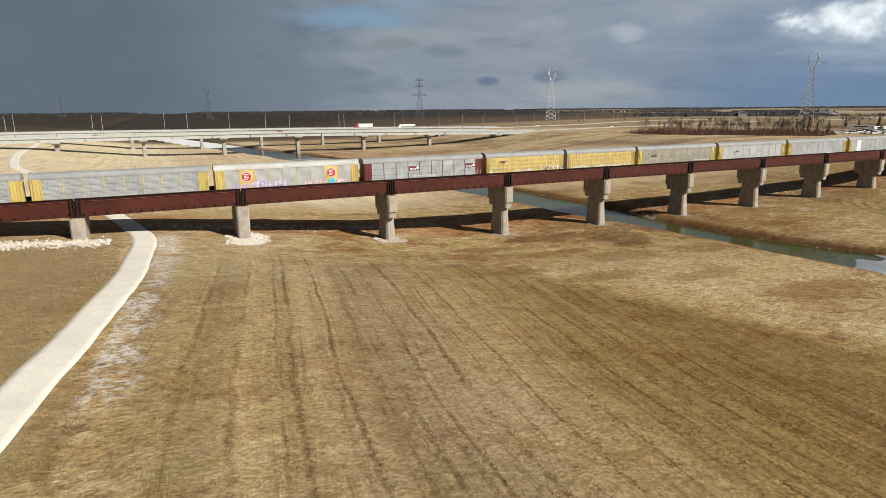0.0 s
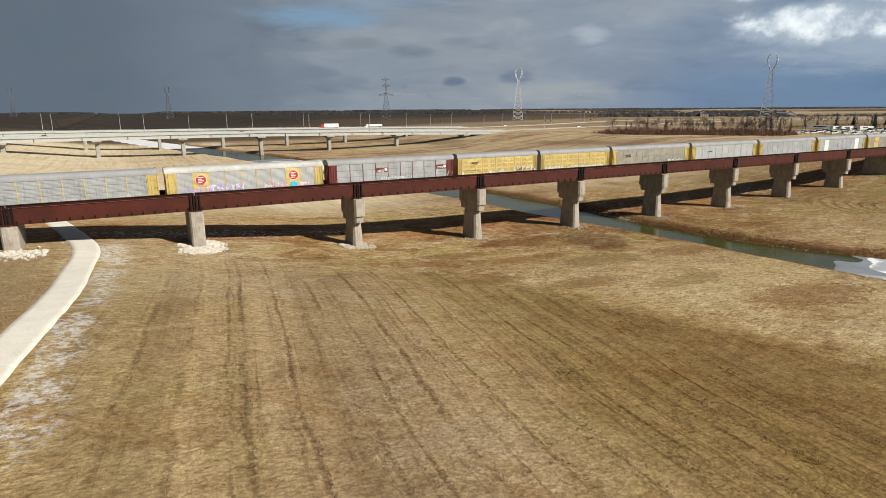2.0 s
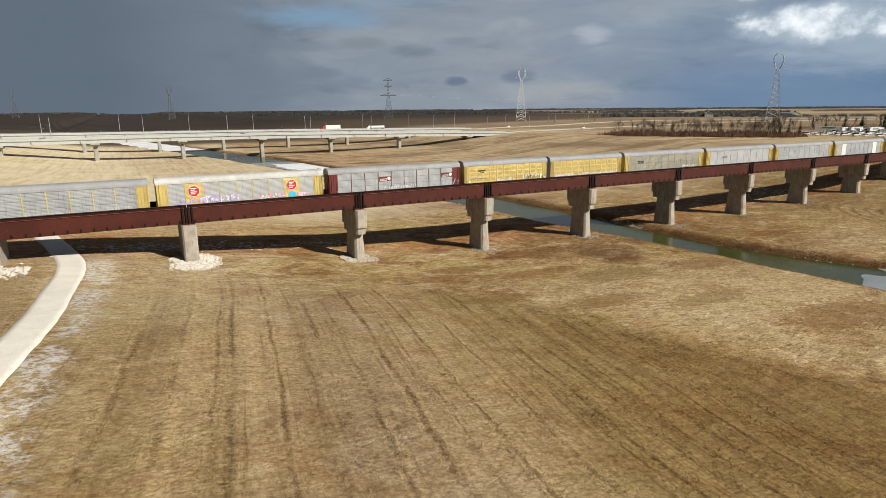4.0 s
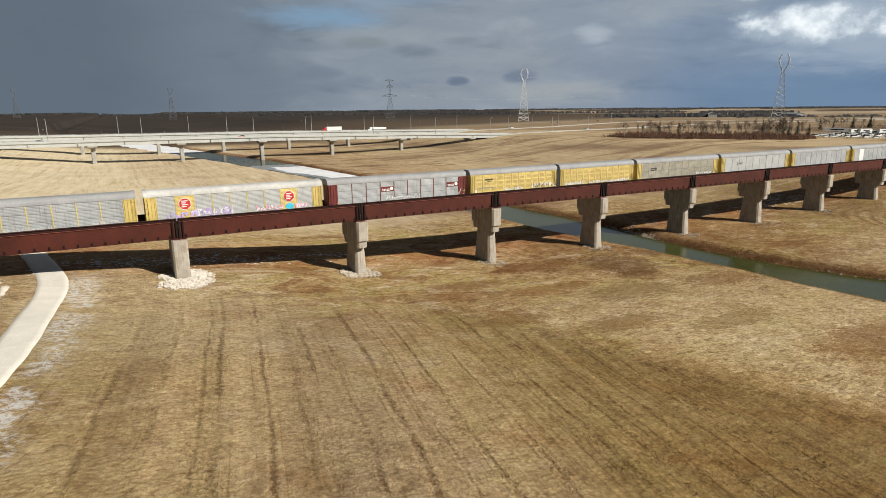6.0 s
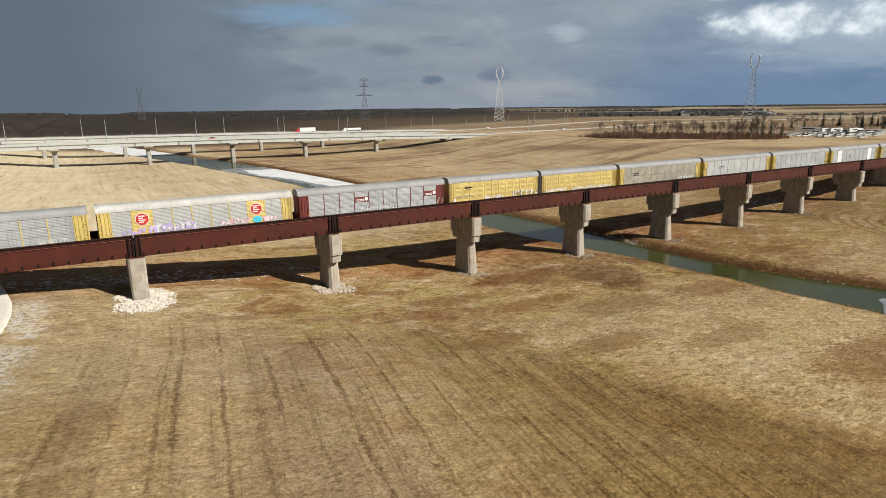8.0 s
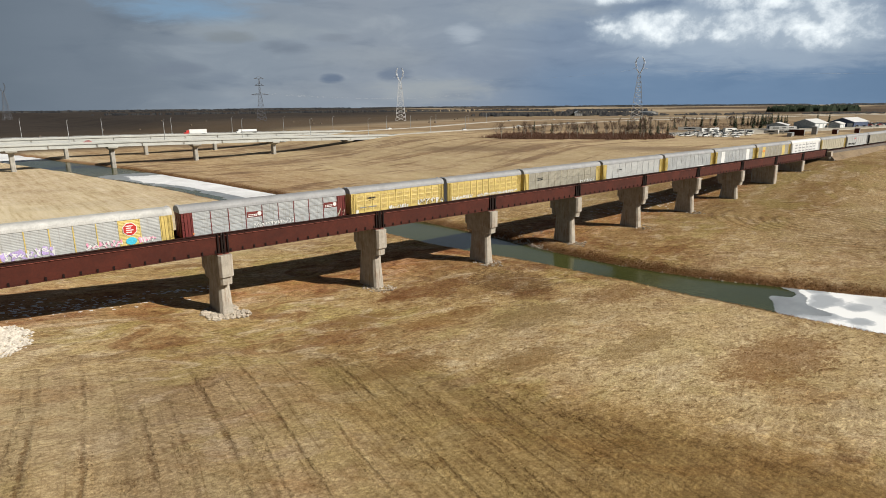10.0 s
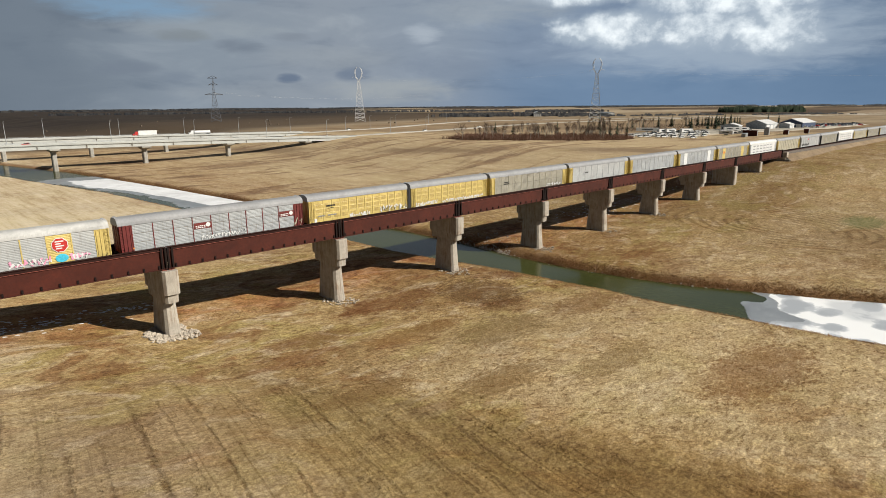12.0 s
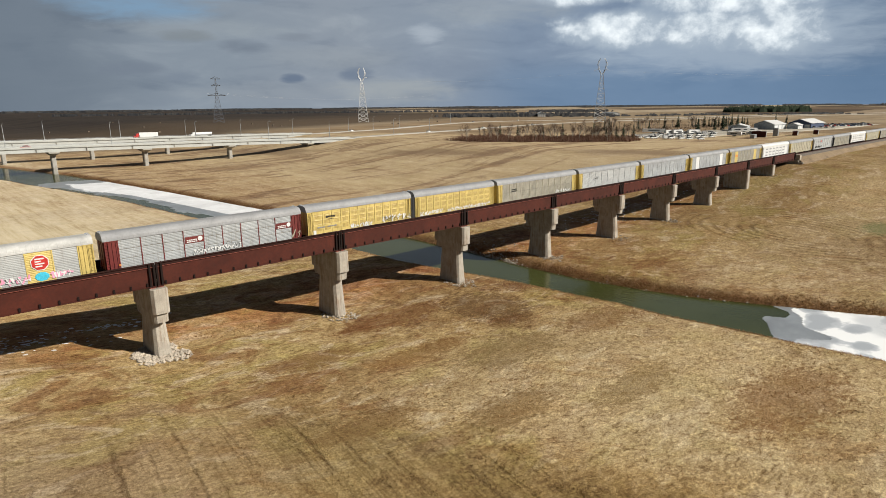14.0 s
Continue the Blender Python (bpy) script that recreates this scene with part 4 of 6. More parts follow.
def span(x0, x1):
    length = x1 - x0 - 0.12
    ob = thing("girder_span", "rust-brown riveted steel plate girder span carrying the track", "bridge span", "railway bridge spans", pose(x0 + 0.06, 0, 0))
    for face, out in ((FACE_NEAR, -1), (FACE_FAR, 1)):
        y = face
        part("web", Mesh().box(0, min(y, y - out * 0.06), GIRDER_Z0, length, max(y, y - out * 0.06), GIRDER_Z1), M_STEEL, ob)
        g = Mesh().box(0, y - 0.28, GIRDER_Z1, length, y + 0.28, GIRDER_Z1 + 0.07)
        part("top_flange", g, M_STEEL_TOP, ob)
        # thin ledge in brighter primer red, which paints the fascia's lit lower edge
        part("lit_ledge_angle", Mesh().box(0, min(y + out * 0.18, y), GIRDER_Z1 - 0.47, length, max(y + out * 0.18, y), GIRDER_Z1 - 0.422), M_PRIMER, ob)
        part("fascia_angle", Mesh().box(0, min(y + out * 0.1, y), GIRDER_Z1 - 0.42, length, max(y + out * 0.1, y), GIRDER_Z1 - 0.002), M_STEEL_TOP, ob)
        part("bottom_flange", Mesh().box(0, y - 0.28, GIRDER_Z0 - 0.07, length, y + 0.28, GIRDER_Z0), M_STEEL, ob)
        count = 15
        for k in range(count):
            px = 1.1 + (length - 2.2) * k / (count - 1)
            g = Mesh().box(px - 0.11, min(y, y + out * 0.14), GIRDER_Z0, px + 0.11, max(y, y + out * 0.14), GIRDER_Z0 + 0.5)
            part("stiffener", g, M_STEEL_DARK, ob)
        for px in (0.0, 0.55, length - 0.8, length - 0.25):
            g = Mesh().box(px, min(y, y + out * 0.26), GIRDER_Z0, px + 0.25, max(y, y + out * 0.26), GIRDER_Z1)
            part("end_stiffener", g, M_STEEL_DARK, ob)
    part("deck_plate", Mesh().box(0, FACE_NEAR + 0.06, 12.9, length, FACE_FAR - 0.06, 13.1), M_STEEL_DARK, ob)
    part("ballast_bed", Mesh().box(0, FACE_NEAR + 0.3, 13.1, length, FACE_FAR - 0.3, 13.5), M_BALLAST, ob)
    return ob


ends = [-115.0] + PIERS + [ABUT]
for a, b in zip(ends, ends[1:]):
    span(a, b)
for x0, x1 in ((ABUT, ABUT + 3), (-118, -115)):
    ob = thing("abutment", "concrete bridge abutment set into the embankment", "abutment")
    part("wall", Mesh().box(x0, -0.6, 5, x1, 9.2, 11.8).box(x0 + 0.9, -0.6, 11.8, x1, 9.2, 14.0), M_CONCRETE, ob)
    part("wing_wall", Mesh().box(x0, -2.2, 7, x0 + 0.8, -0.6, 11.2), M_CONCRETE, ob)

# embankment with track beyond the bridge
def embankment(x0, x1):
    n = 60
    xs = [x0 + (x1 - x0) * k / n for k in range(n + 1)]
    rings = []
    for x in xs:
        zl, zr = land(x, -5) - 0.5, land(x, 14) - 0.5
        rings.append([(x, 1.2 - (12.9 - zl) * 1.7, zl), (x, 0.6, 12.9), (x, 8.0, 12.9), (x, 7.4 + (12.9 - zr) * 1.7, zr)])
    tagged(part("embankment", Mesh().loft(rings, caps=False, closed=False), material("embankment_dirt", (0.22, 0.165, 0.11), 0.95, 0, 2.0, 0.3, 0.12, 0.3, 0.5, 5.0, 0.1)), "brown dirt railway embankment", "embankment", kind="structure")
    sect = [(0.8, 12.75), (2.4, 13.55), (6.2, 13.55), (7.8, 12.75)]
    tagged(part("ballast_bed", Mesh().loft([[(x, y, z) for y, z in sect] for x in xs], caps=False, closed=False), M_BALLAST), "dark stone ballast under the track", "ballast", kind="structure")


embankment(ABUT + 0.9, 1500)
embankment(-115.9, -420)
for y in (TRACK_Y - 0.75, TRACK_Y + 0.75):
    tagged(part("rail", Mesh().box(-420, y - 0.036, 13.6, 1500, y + 0.036, RAIL_Z), M_STEEL), "worn steel railway rail on ballast", "rail", "running rails")

# ---- train ----
CAR_H = 5.75
SIDE = 1.5


def flat_shape(g, pts, y=-1.53, thick=0.012):
    """A thin plate of the outline pts (x, z) on the near side of a wagon."""
    g.loft([[(x, y + thick, z) for x, z in pts], [(x, y, z) for x, z in pts]])


def disc(cx, cz, r, n=8, ry=None):
    return [(cx + r * math.cos(2 * math.pi * (k + 0.5) / n), cz + (ry or r) * math.sin(2 * math.pi * (k + 0.5) / n)) for k in range(n)]


def stroke(g, pts, w, y):
    for j, ((xa, za), (xb, zb)) in enumerate(zip(pts, pts[1:])):
        dx, dz = xb - xa, zb - za
        n = math.hypot(dx, dz) or 1
        ox, oz = -dz / n * w / 2, dx / n * w / 2
        ex, ez = dx / n * w * 0.3, dz / n * w * 0.3
        flat_shape(g, [(xa - ex + ox, za - ez + oz), (xa - ex - ox, za - ez - oz), (xb + ex - ox, zb + ez - oz), (xb + ex + ox, zb + ez + oz)], y - 0.005 * j)


def scrawl(ob, rng, x0, x1, z0, h, mat, bold=0.13, y=-1.535):
    """Loose spray-painted loops along the foot of a wagon side."""
    g = Mesh()
    x, count = x0, 0
    while x < x1:
        w = rng.uniform(0.45, 0.8) * h
        pts = [(x + rng.uniform(0, 1) * w, z0 + rng.uniform(0, 1) * h) for _ in range(rng.randint(4, 6))]
        stroke(g, pts, bold * rng.uniform(0.7, 1.2), y - (0.0025 if count % 2 else 0.0))
        count += 1
        x += w * rng.uniform(0.9, 1.2)
    tagged(part("graffiti", g, mat, ob), kind="stuff")


def bars(ob, x, z, w, h, mat, rows=1, y=-1.53):
    """Unreadable stencilled lettering as plain bars."""
    g = Mesh()
    for r in range(rows):
        xx = x
        while xx < x + w - 0.1:
            ww = 0.16 + 0.1 * ((xx * 7 + r) % 1.0)
            flat_shape(g, [(xx, z - r * h * 1.7), (xx + ww, z - r * h * 1.7), (xx + ww, z - r * h * 1.7 + h), (xx, z - r * h * 1.7 + h)], y)
            xx += ww + 0.07
    tagged(part("lettering", g, mat, ob), kind="stuff")


def plate(ob, name, pts, mat, y=-1.525):
    g = Mesh()
    flat_shape(g, pts, y)
    part(name, g, mat, ob)


def rect(x0, z0, x1, z1):
    return [(x0, z0), (x1, z0), (x1, z1), (x0, z1)]


def autorack(length, panel, post, end, roof, label, panels=10, special=None, ribs=18, post_w=0.07, blanks=False, door=1.75, seams=()):
    """A closed car-carrier wagon, its origin on the rail, its near side facing -y."""
    ob = thing("autorack_wagon", label, "railway wagon", "train wagons")
    half, special = length / 2, special or {}
    z0, z1 = 1.0, 4.72
    part("underframe", Mesh().box(-half, -1.3, 0.72, half, 1.3, 1.0).box(-half + 4.5, -1.2, 0.45, half - 4.5, 1.2, 0.72), M_STEEL_DARK, ob)
    # roof: an arch with ribs across it
    n = 8
    sect = [(-SIDE - 0.02, z1)] + [(-SIDE * math.cos(math.pi / 2 * k / n) ** 0.62 if k < n else 0.0, z1 + 0.22 + (CAR_H - z1 - 0.22) * math.sin(math.pi / 2 * k / n)) for k in range(n + 1)]
    sect = sect + [(-y, z) for y, z in reversed(sect[:-1])]
    rings = []
    count = int(length / 0.62)
    for k in range(count + 1):
        x = -half + length * k / count
        for dx, sc in ((-0.05, 1.0), (0.0, 1.006), (0.05, 1.0)) if 0 < k < count else ((0.0, 1.0),):
            rings.append([(x + dx, y * sc, z1 + (z - z1) * (1 + (sc - 1) * 2.2)) for y, z in sect])
    part("roof", Mesh().loft(rings), roof, ob)
    inner = half - door
    step = 2 * inner / panels
    for s in (-1, 1):
        shapes = {}
        for k in range(panels):
            mat = special.get(k, panel)
            if mat.name not in shapes:
                ring = []
                for r in range(ribs):
                    za, zb = z0 + (z1 - z0) * r / ribs, z0 + (z1 - z0) * (r + 1) / ribs
                    ring += [(s * 1.47, za), (s * 1.45, za + 0.045), (s * 1.45, zb - 0.075), (s * 1.47, zb - 0.03)]
                ring += [(s * 1.47, z1), (s * 1.38, z1), (s * 1.38, z0)]
                if s > 0:
                    ring.reverse()
                shapes[mat.name] = Mesh().loft([[(x, y, z) for y, z in ring] for x in (0, step - 2 * post_w)]).data("side_panel", mat)
            part("side_panel", shapes[mat.name], mat, ob, m=pose(-inner + k * step + post_w, 0, 0))
        pm = Mesh().box(-post_w, min(s * 1.38, s * 1.505), z0 - 0.12, post_w, max(s * 1.38, s * 1.505), z1 + 0.02).data("post", post)
        for k in range(panels + 1):
            part("post", pm, post, ob, m=pose(-inner + k * step, 0, 0))
        for z in seams:
            part("panel_seam", Mesh().box(-inner, min(s * 1.44, s * 1.483), z, inner, max(s * 1.44, s * 1.483), z + 0.05), M_SEAM, ob)
        part("top_rail", Mesh().box(-half + 0.05, min(s * 1.4, s * 1.54), z1 - 0.02, half - 0.05, max(s * 1.4, s * 1.54), z1 + 0.16), roof, ob)
        part("side_sill", Mesh().box(-half + 0.05, min(s * 1.36, s * 1.49), z0 - 0.3, half - 0.05, max(s * 1.36, s * 1.49), z0), M_STEEL_DARK if blanks else panel, ob)
        for e in (-1, 1):
            a, b = e * (inner + 0.08), e * (half - 0.1)
            xa, xb = min(a, b), max(a, b)
            g = Mesh().box(xa, min(s * 1.36, s * 1.46), z0 - 0.25, xb, max(s * 1.36, s * 1.46), z1)
            for j in range(4):
                px = xa + 0.1 + (xb - xa - 0.2) * j / 3
                g.box(px - 0.06, min(s * 1.44, s * 1.53), z0 - 0.25, px + 0.06, max(s * 1.44, s * 1.53), z1)
            g.box(xa, min(s * 1.44, s * 1.52), z1 - 0.14, xb, max(s * 1.44, s * 1.52), z1)
            part("end_panel", g, end, ob)
            g = Mesh()
            px = e * (half - 0.38)
            for j in range(9):
                g.box(px - 0.22, min(s * 1.54, s * 1.58), z0 + j * 0.4, px + 0.22, max(s * 1.54, s * 1.58), z0 + 0.03 + j * 0.4)
            for dx in (-0.22, 0.19):
                g.box(px + dx, min(s * 1.53, s * 1.59), z0 - 0.2, px + dx + 0.03, max(s * 1.53, s * 1.59), z1)
            part("ladder", g, end, ob)
    for e in (-1, 1):
        ring = []
        for j in range(6):
            ya, yb = -1.36 + 2.72 * j / 6, -1.36 + 2.72 * (j + 1) / 6
            out = e * (half - 0.03 - 0.06 * (j % 2))
            ring += [(out, ya), (out, yb)]
        ring += [(e * (half - 0.16), 1.36), (e * (half - 0.16), -1.36)]
        part("end_door", Mesh().loft([[(x, y, z) for x, y in ring] for z in (z0 - 0.1, z1 + 0.55)]), end, ob)
        xa, xb = sorted((e * (half - 0.02), e * (half - 0.45)))
        for yy in (-0.45, 0.4):
            part("roof_bracket", Mesh().box(xa, yy, CAR_H - 0.02, xb, yy + 0.05, CAR_H + 0.1), M_CARGREY, ob)
        c = e * (half - 3.2)
        bogie = part("bogie", Mesh().box(c - 1.3, -1.05, 0.35, c + 1.3, -0.85, 0.6).box(c - 1.3, 0.85, 0.35, c + 1.3, 1.05, 0.6).box(c - 0.25, -1.0, 0.4, c + 0.25, 1.0, 0.72), M_STEEL_DARK, ob)
        for dx in (-0.85, 0.85):
            for y in (-0.75, 0.75):
                part("wheel", Mesh().tube((c + dx, y - 0.07, 0.42), (c + dx, y + 0.07, 0.42), 0.42, n=16), M_STEEL_DARK, bogie)
        xa, xb = sorted((e * half, e * (half + 0.55)))
        part("coupler", Mesh().box(xa, -0.14, 0.72, xb, 0.14, 1.0), M_STEEL_DARK, ob)
    return ob


PITCH, GAP, SHORT = 29.2, 1.0, 22.45
Y2_END = 67.3
rng = random.Random(7)
BODY = PITCH - GAP


def seat(ob, x0, x1):
    ob.matrix_basis = pose((x0 + x1) / 2, TRACK_Y, RAIL_Z)
    return ob


# the wagons east of the yellow pair
posted = seat(autorack(BODY, M_DIRTYPANEL, M_CREAM, M_YELLOW, M_ROOF, "dull grey car-carrier wagon with cream posts and yellow ends", 11, post_w=0.045, seams=(2.85,)), Y2_END, Y2_END + PITCH)
bars(posted, -9.5, 3.3, 2.0, 0.22, M_BLACK, 2)
scrawl(posted, rng, 6.0, 11.5, 1.1, 0.8, M_WHITE)
pale = seat(autorack(BODY, M_PALEPANEL, M_GALV, M_YELLOW, M_ROOF, "bright grey ribbed car-carrier wagon with yellow ends and framed emblem", 9, post_w=0.03), Y2_END + PITCH, Y2_END + 2 * PITCH)
plate(pale, "emblem", rect(-7.6, 2.7, -5.6, 3.5), M_CARGREY)
plate(pale, "emblem", rect(-7.45, 2.82, -5.75, 3.38), M_PALEPANEL, -1.54)
bars(pale, -7.2, 2.95, 1.3, 0.3, M_BLACK, 1, -1.555)
plain = seat(autorack(BODY, M_GALV, M_PALEPANEL, M_YELLOW, M_ROOF, "grey ribbed car-carrier wagon with yellow ribbed ends", 10, post_w=0.035), Y2_END + 2 * PITCH, Y2_END + 3 * PITCH)
scrawl(plain, rng, 4.0, 8.0, 1.0, 0.35, M_WHITE)
patched = seat(autorack(BODY, M_GALV, M_PALEPANEL, M_YELLOW, M_ROOF, "grey ribbed car-carrier wagon with two white replacement panels", 10, post_w=0.035, special= {1: M_WHITE, 8: M_WHITE}), Y2_END + 3 * PITCH, Y2_END + 4 * PITCH)
cream = seat(autorack(BODY, M_DIRTYPANEL, M_PALEPANEL, M_YELLOW, M_ROOF, "grey car-carrier wagon with two yellow side panels and yellow ends", 9, {1: M_YELLOW, 7: M_YELLOW}), Y2_END + 4 * PITCH, Y2_END + 5 * PITCH)
plate(cream, "emblem", rect(-9.0, 2.9, -7.4, 3.6), M_ORANGE)
white = seat(autorack(BODY, M_WHITE, M_WHITE, M_WHITE, M_WHITE, "white car-carrier wagon with pale grey vent strips", 8, blanks=True), Y2_END + 5 * PITCH, Y2_END + 6 * PITCH)
for k in range(6):
    for z in (1.5, 2.6, 3.7):
        plate(white, "vent_strip", rect(-10.5 + 3.5 * k, z, -8.3 + 3.5 * k, z + 0.4), M_GALV)
tan = seat(autorack(BODY, M_CREAM, M_DIRTYPANEL, M_YELLOW, M_ROOF, "faded tan car-carrier wagon with yellow ends", 12), Y2_END + 6 * PITCH, Y2_END + 7 * PITCH)
tagged_grey = seat(autorack(BODY, M_PALEPANEL, M_PALEPANEL, M_CARGREY, M_ROOF, "pale grey car-carrier wagon with black graffiti along its foot", 9), Y2_END + 7 * PITCH, Y2_END + 8 * PITCH)
scrawl(tagged_grey, rng, -11, -2, 1.1, 1.1, M_BLACK, 0.2)
plate(tagged_grey, "emblem", rect(-4.0, 3.6, -2.4, 4.2), M_CARRED)
dark = seat(autorack(BODY, M_DIRTYPANEL, M_CARGREY, M_BLACK, M_ROOF, "dull grey car-carrier wagon with black ends", 10), Y2_END + 8 * PITCH, Y2_END + 9 * PITCH)
for k, src in enumerate((white, tan, dark, plain, tan, tagged_grey, plain, cream, dark, tan, plain)):
    copy_thing(src, pose(Y2_END + PITCH * (9.5 + k), TRACK_Y, RAIL_Z))

# the articulated yellow pair
SB = SHORT - 0.75
def yellow_unit():
    ob = autorack(SB, M_YELLOW, M_YELLOW, M_YELLOW, M_ROOF, "yellow car-carrier wagon of an articulated pair with a grey roof", 11, ribs=5, post_w=0.06, door=1.3)
    return ob


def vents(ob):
    """Two perforated ventilation fields in every side panel, the holes' shade painted as bars."""
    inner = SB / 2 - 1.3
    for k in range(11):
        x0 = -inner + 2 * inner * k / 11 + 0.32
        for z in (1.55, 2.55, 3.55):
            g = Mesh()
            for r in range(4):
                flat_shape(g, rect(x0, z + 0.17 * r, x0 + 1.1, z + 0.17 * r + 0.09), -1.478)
            part("vent", g, M_VENT_SHADE, ob)


y1 = seat(yellow_unit(), Y2_END - 2 * SHORT, Y2_END - SHORT)
y2 = seat(yellow_unit(), Y2_END - SHORT, Y2_END)
vents(y1)
vents(y2)
bars(y1, -7.2, 3.5, 1.7, 0.3, M_BLACK)
bars(y1, -8.9, 1.95, 1.3, 0.2, M_CARGREY)
bars(y1, -7.0, 1.95, 1.6, 0.2, M_CARGREY)
bars(y1, -6.9, 3.2, 1.2, 0.1, M_BLACK)
plate(y1, "placard", rect(-9.7, 1.0, -9.2, 1.7), M_WHITE, -1.56)
scrawl(y1, rng, -2.5, 1.6, 1.05, 0.75, M_WHITE, 0.16)
scrawl(y1, rng, 4.2, 10.6, 1.1, 1.15, M_WHITE, 0.2)
scrawl(y1, rng, 4.4, 10.4, 1.15, 1.05, M_BLACK, 0.05, -1.572)
scrawl(y2, rng, -9.5, -4.0, 1.05, 0.8, M_WHITE, 0.17)
scrawl(y2, rng, -2.5, 9.4, 1.05, 0.7, M_WHITE, 0.15)
ob = thing("bellows", "black rubber bellows between the articulated yellow wagons", "bellows", m=pose(Y2_END - SHORT, TRACK_Y, RAIL_Z))
part("hood", Mesh().box(-0.36, -1.52, 1.0, 0.36, 1.52, 5.0).box(-0.36, -1.2, 5.0, 0.36, 1.2, 5.6), M_BLACK, ob)
part("rim", Mesh().box(-0.1, -1.56, 0.95, 0.1, 1.56, 5.05).box(-0.1, -1.24, 5.05, 0.1, 1.24, 5.66), M_BLACK, ob)

# oxide-red and emblem wagons
X = Y2_END - 2 * SHORT
red = seat(autorack(BODY, M_GALV, M_RED, M_RED, M_ROOF, "grey panelled car-carrier wagon with oxide-red ends, posts and plaques", 9, post_w=0.06, seams=(2.2, 3.45)), X - PITCH, X)
for x0 in (-3.95, 9.75):
    plate(red, "plaque", rect(x0, 2.85, x0 + 2.55, 3.75), M_RED)
    bars(red, x0 + 0.2, 3.2, 1.3, 0.14, M_WHITE, 2, -1.545)
    plate(red, "emblem", disc(x0 + 2.05, 3.35, 0.34, 10), M_WHITE, -1.545)
plate(red, "placard", rect(-12.5, 1.35, -12.25, 1.55), M_ORANGE, -1.56)
scrawl(red, rng, -3.0, 3.6, 1.15, 0.95, M_CARGREY, 0.08)
scrawl(red, rng, -3.0, 3.6, 1.1, 0.8, M_WHITE, 0.1, -1.572)
scrawl(red, rng, 12.2, 13.2, 1.2, 1.2, M_CREAM, 0.12, -1.56)
emblem = seat(autorack(BODY, M_PALEPANEL, M_YELLOW, M_YELLOW, M_PALEROOF, "grey car-carrier wagon with yellow panels, red octagon emblems and graffiti", 9, {1: M_YELLOW, 7: M_YELLOW}), X - 2 * PITCH, X - PITCH)
for x0 in (-8.25, 8.25):
    plate(emblem, "emblem", disc(x0, 3.35, 1.0, 8), M_WHITE)
    plate(emblem, "emblem", disc(x0, 3.35, 0.9, 8), M_CARRED, -1.54)
    for row, wide in enumerate((0.95, 0.62, 0.95, 0.7)):
        plate(emblem, "lettering", rect(x0 - 0.5, 3.74 - 0.3 * row, x0 - 0.5 + wide, 3.9 - 0.3 * row), M_WHITE, -1.555)
scrawl(emblem, rng, -11.0, -8.0, 1.1, 0.9, M_LILAC, 0.26)
scrawl(emblem, rng, -7.5, -1.5, 1.15, 1.2, M_LILAC, 0.34)
scrawl(emblem, rng, -7.5, -1.5, 1.15, 1.2, M_WHITE, 0.12, -1.572)
scrawl(emblem, rng, 2.6, 7.0, 1.15, 0.95, M_PINK, 0.2)
scrawl(emblem, rng, 2.6, 7.0, 1.2, 0.9, M_WHITE, 0.14, -1.572)
plate(emblem, "graffiti", disc(8.3, 1.65, 0.75, 9, 0.55), M_CYAN)
scrawl(emblem, rng, 9.2, 11.0, 1.2, 0.8, M_PINK, 0.24)
scrawl(emblem, rng, 9.2, 11.0, 1.2, 0.8, M_WHITE, 0.12, -1.572)
west = seat(autorack(BODY, M_GALV, M_YELLOW, M_YELLOW, M_ROOF, "weathered grey car-carrier wagon with yellow posts and ends", 8, seams=(2.2, 3.45)), X - 3 * PITCH, X - 2 * PITCH)
scrawl(west, rng, -3.0, 3.0, 1.02, 0.55, M_PALEROOF, 0.16)
scrawl(west, rng, 8.0, 11.5, 1.05, 0.65, M_PALEROOF, 0.2)
for k, src in enumerate((west, plain, west, posted, plain)):
    copy_thing(src, pose(X - PITCH * (3.5 + k), TRACK_Y, RAIL_Z))

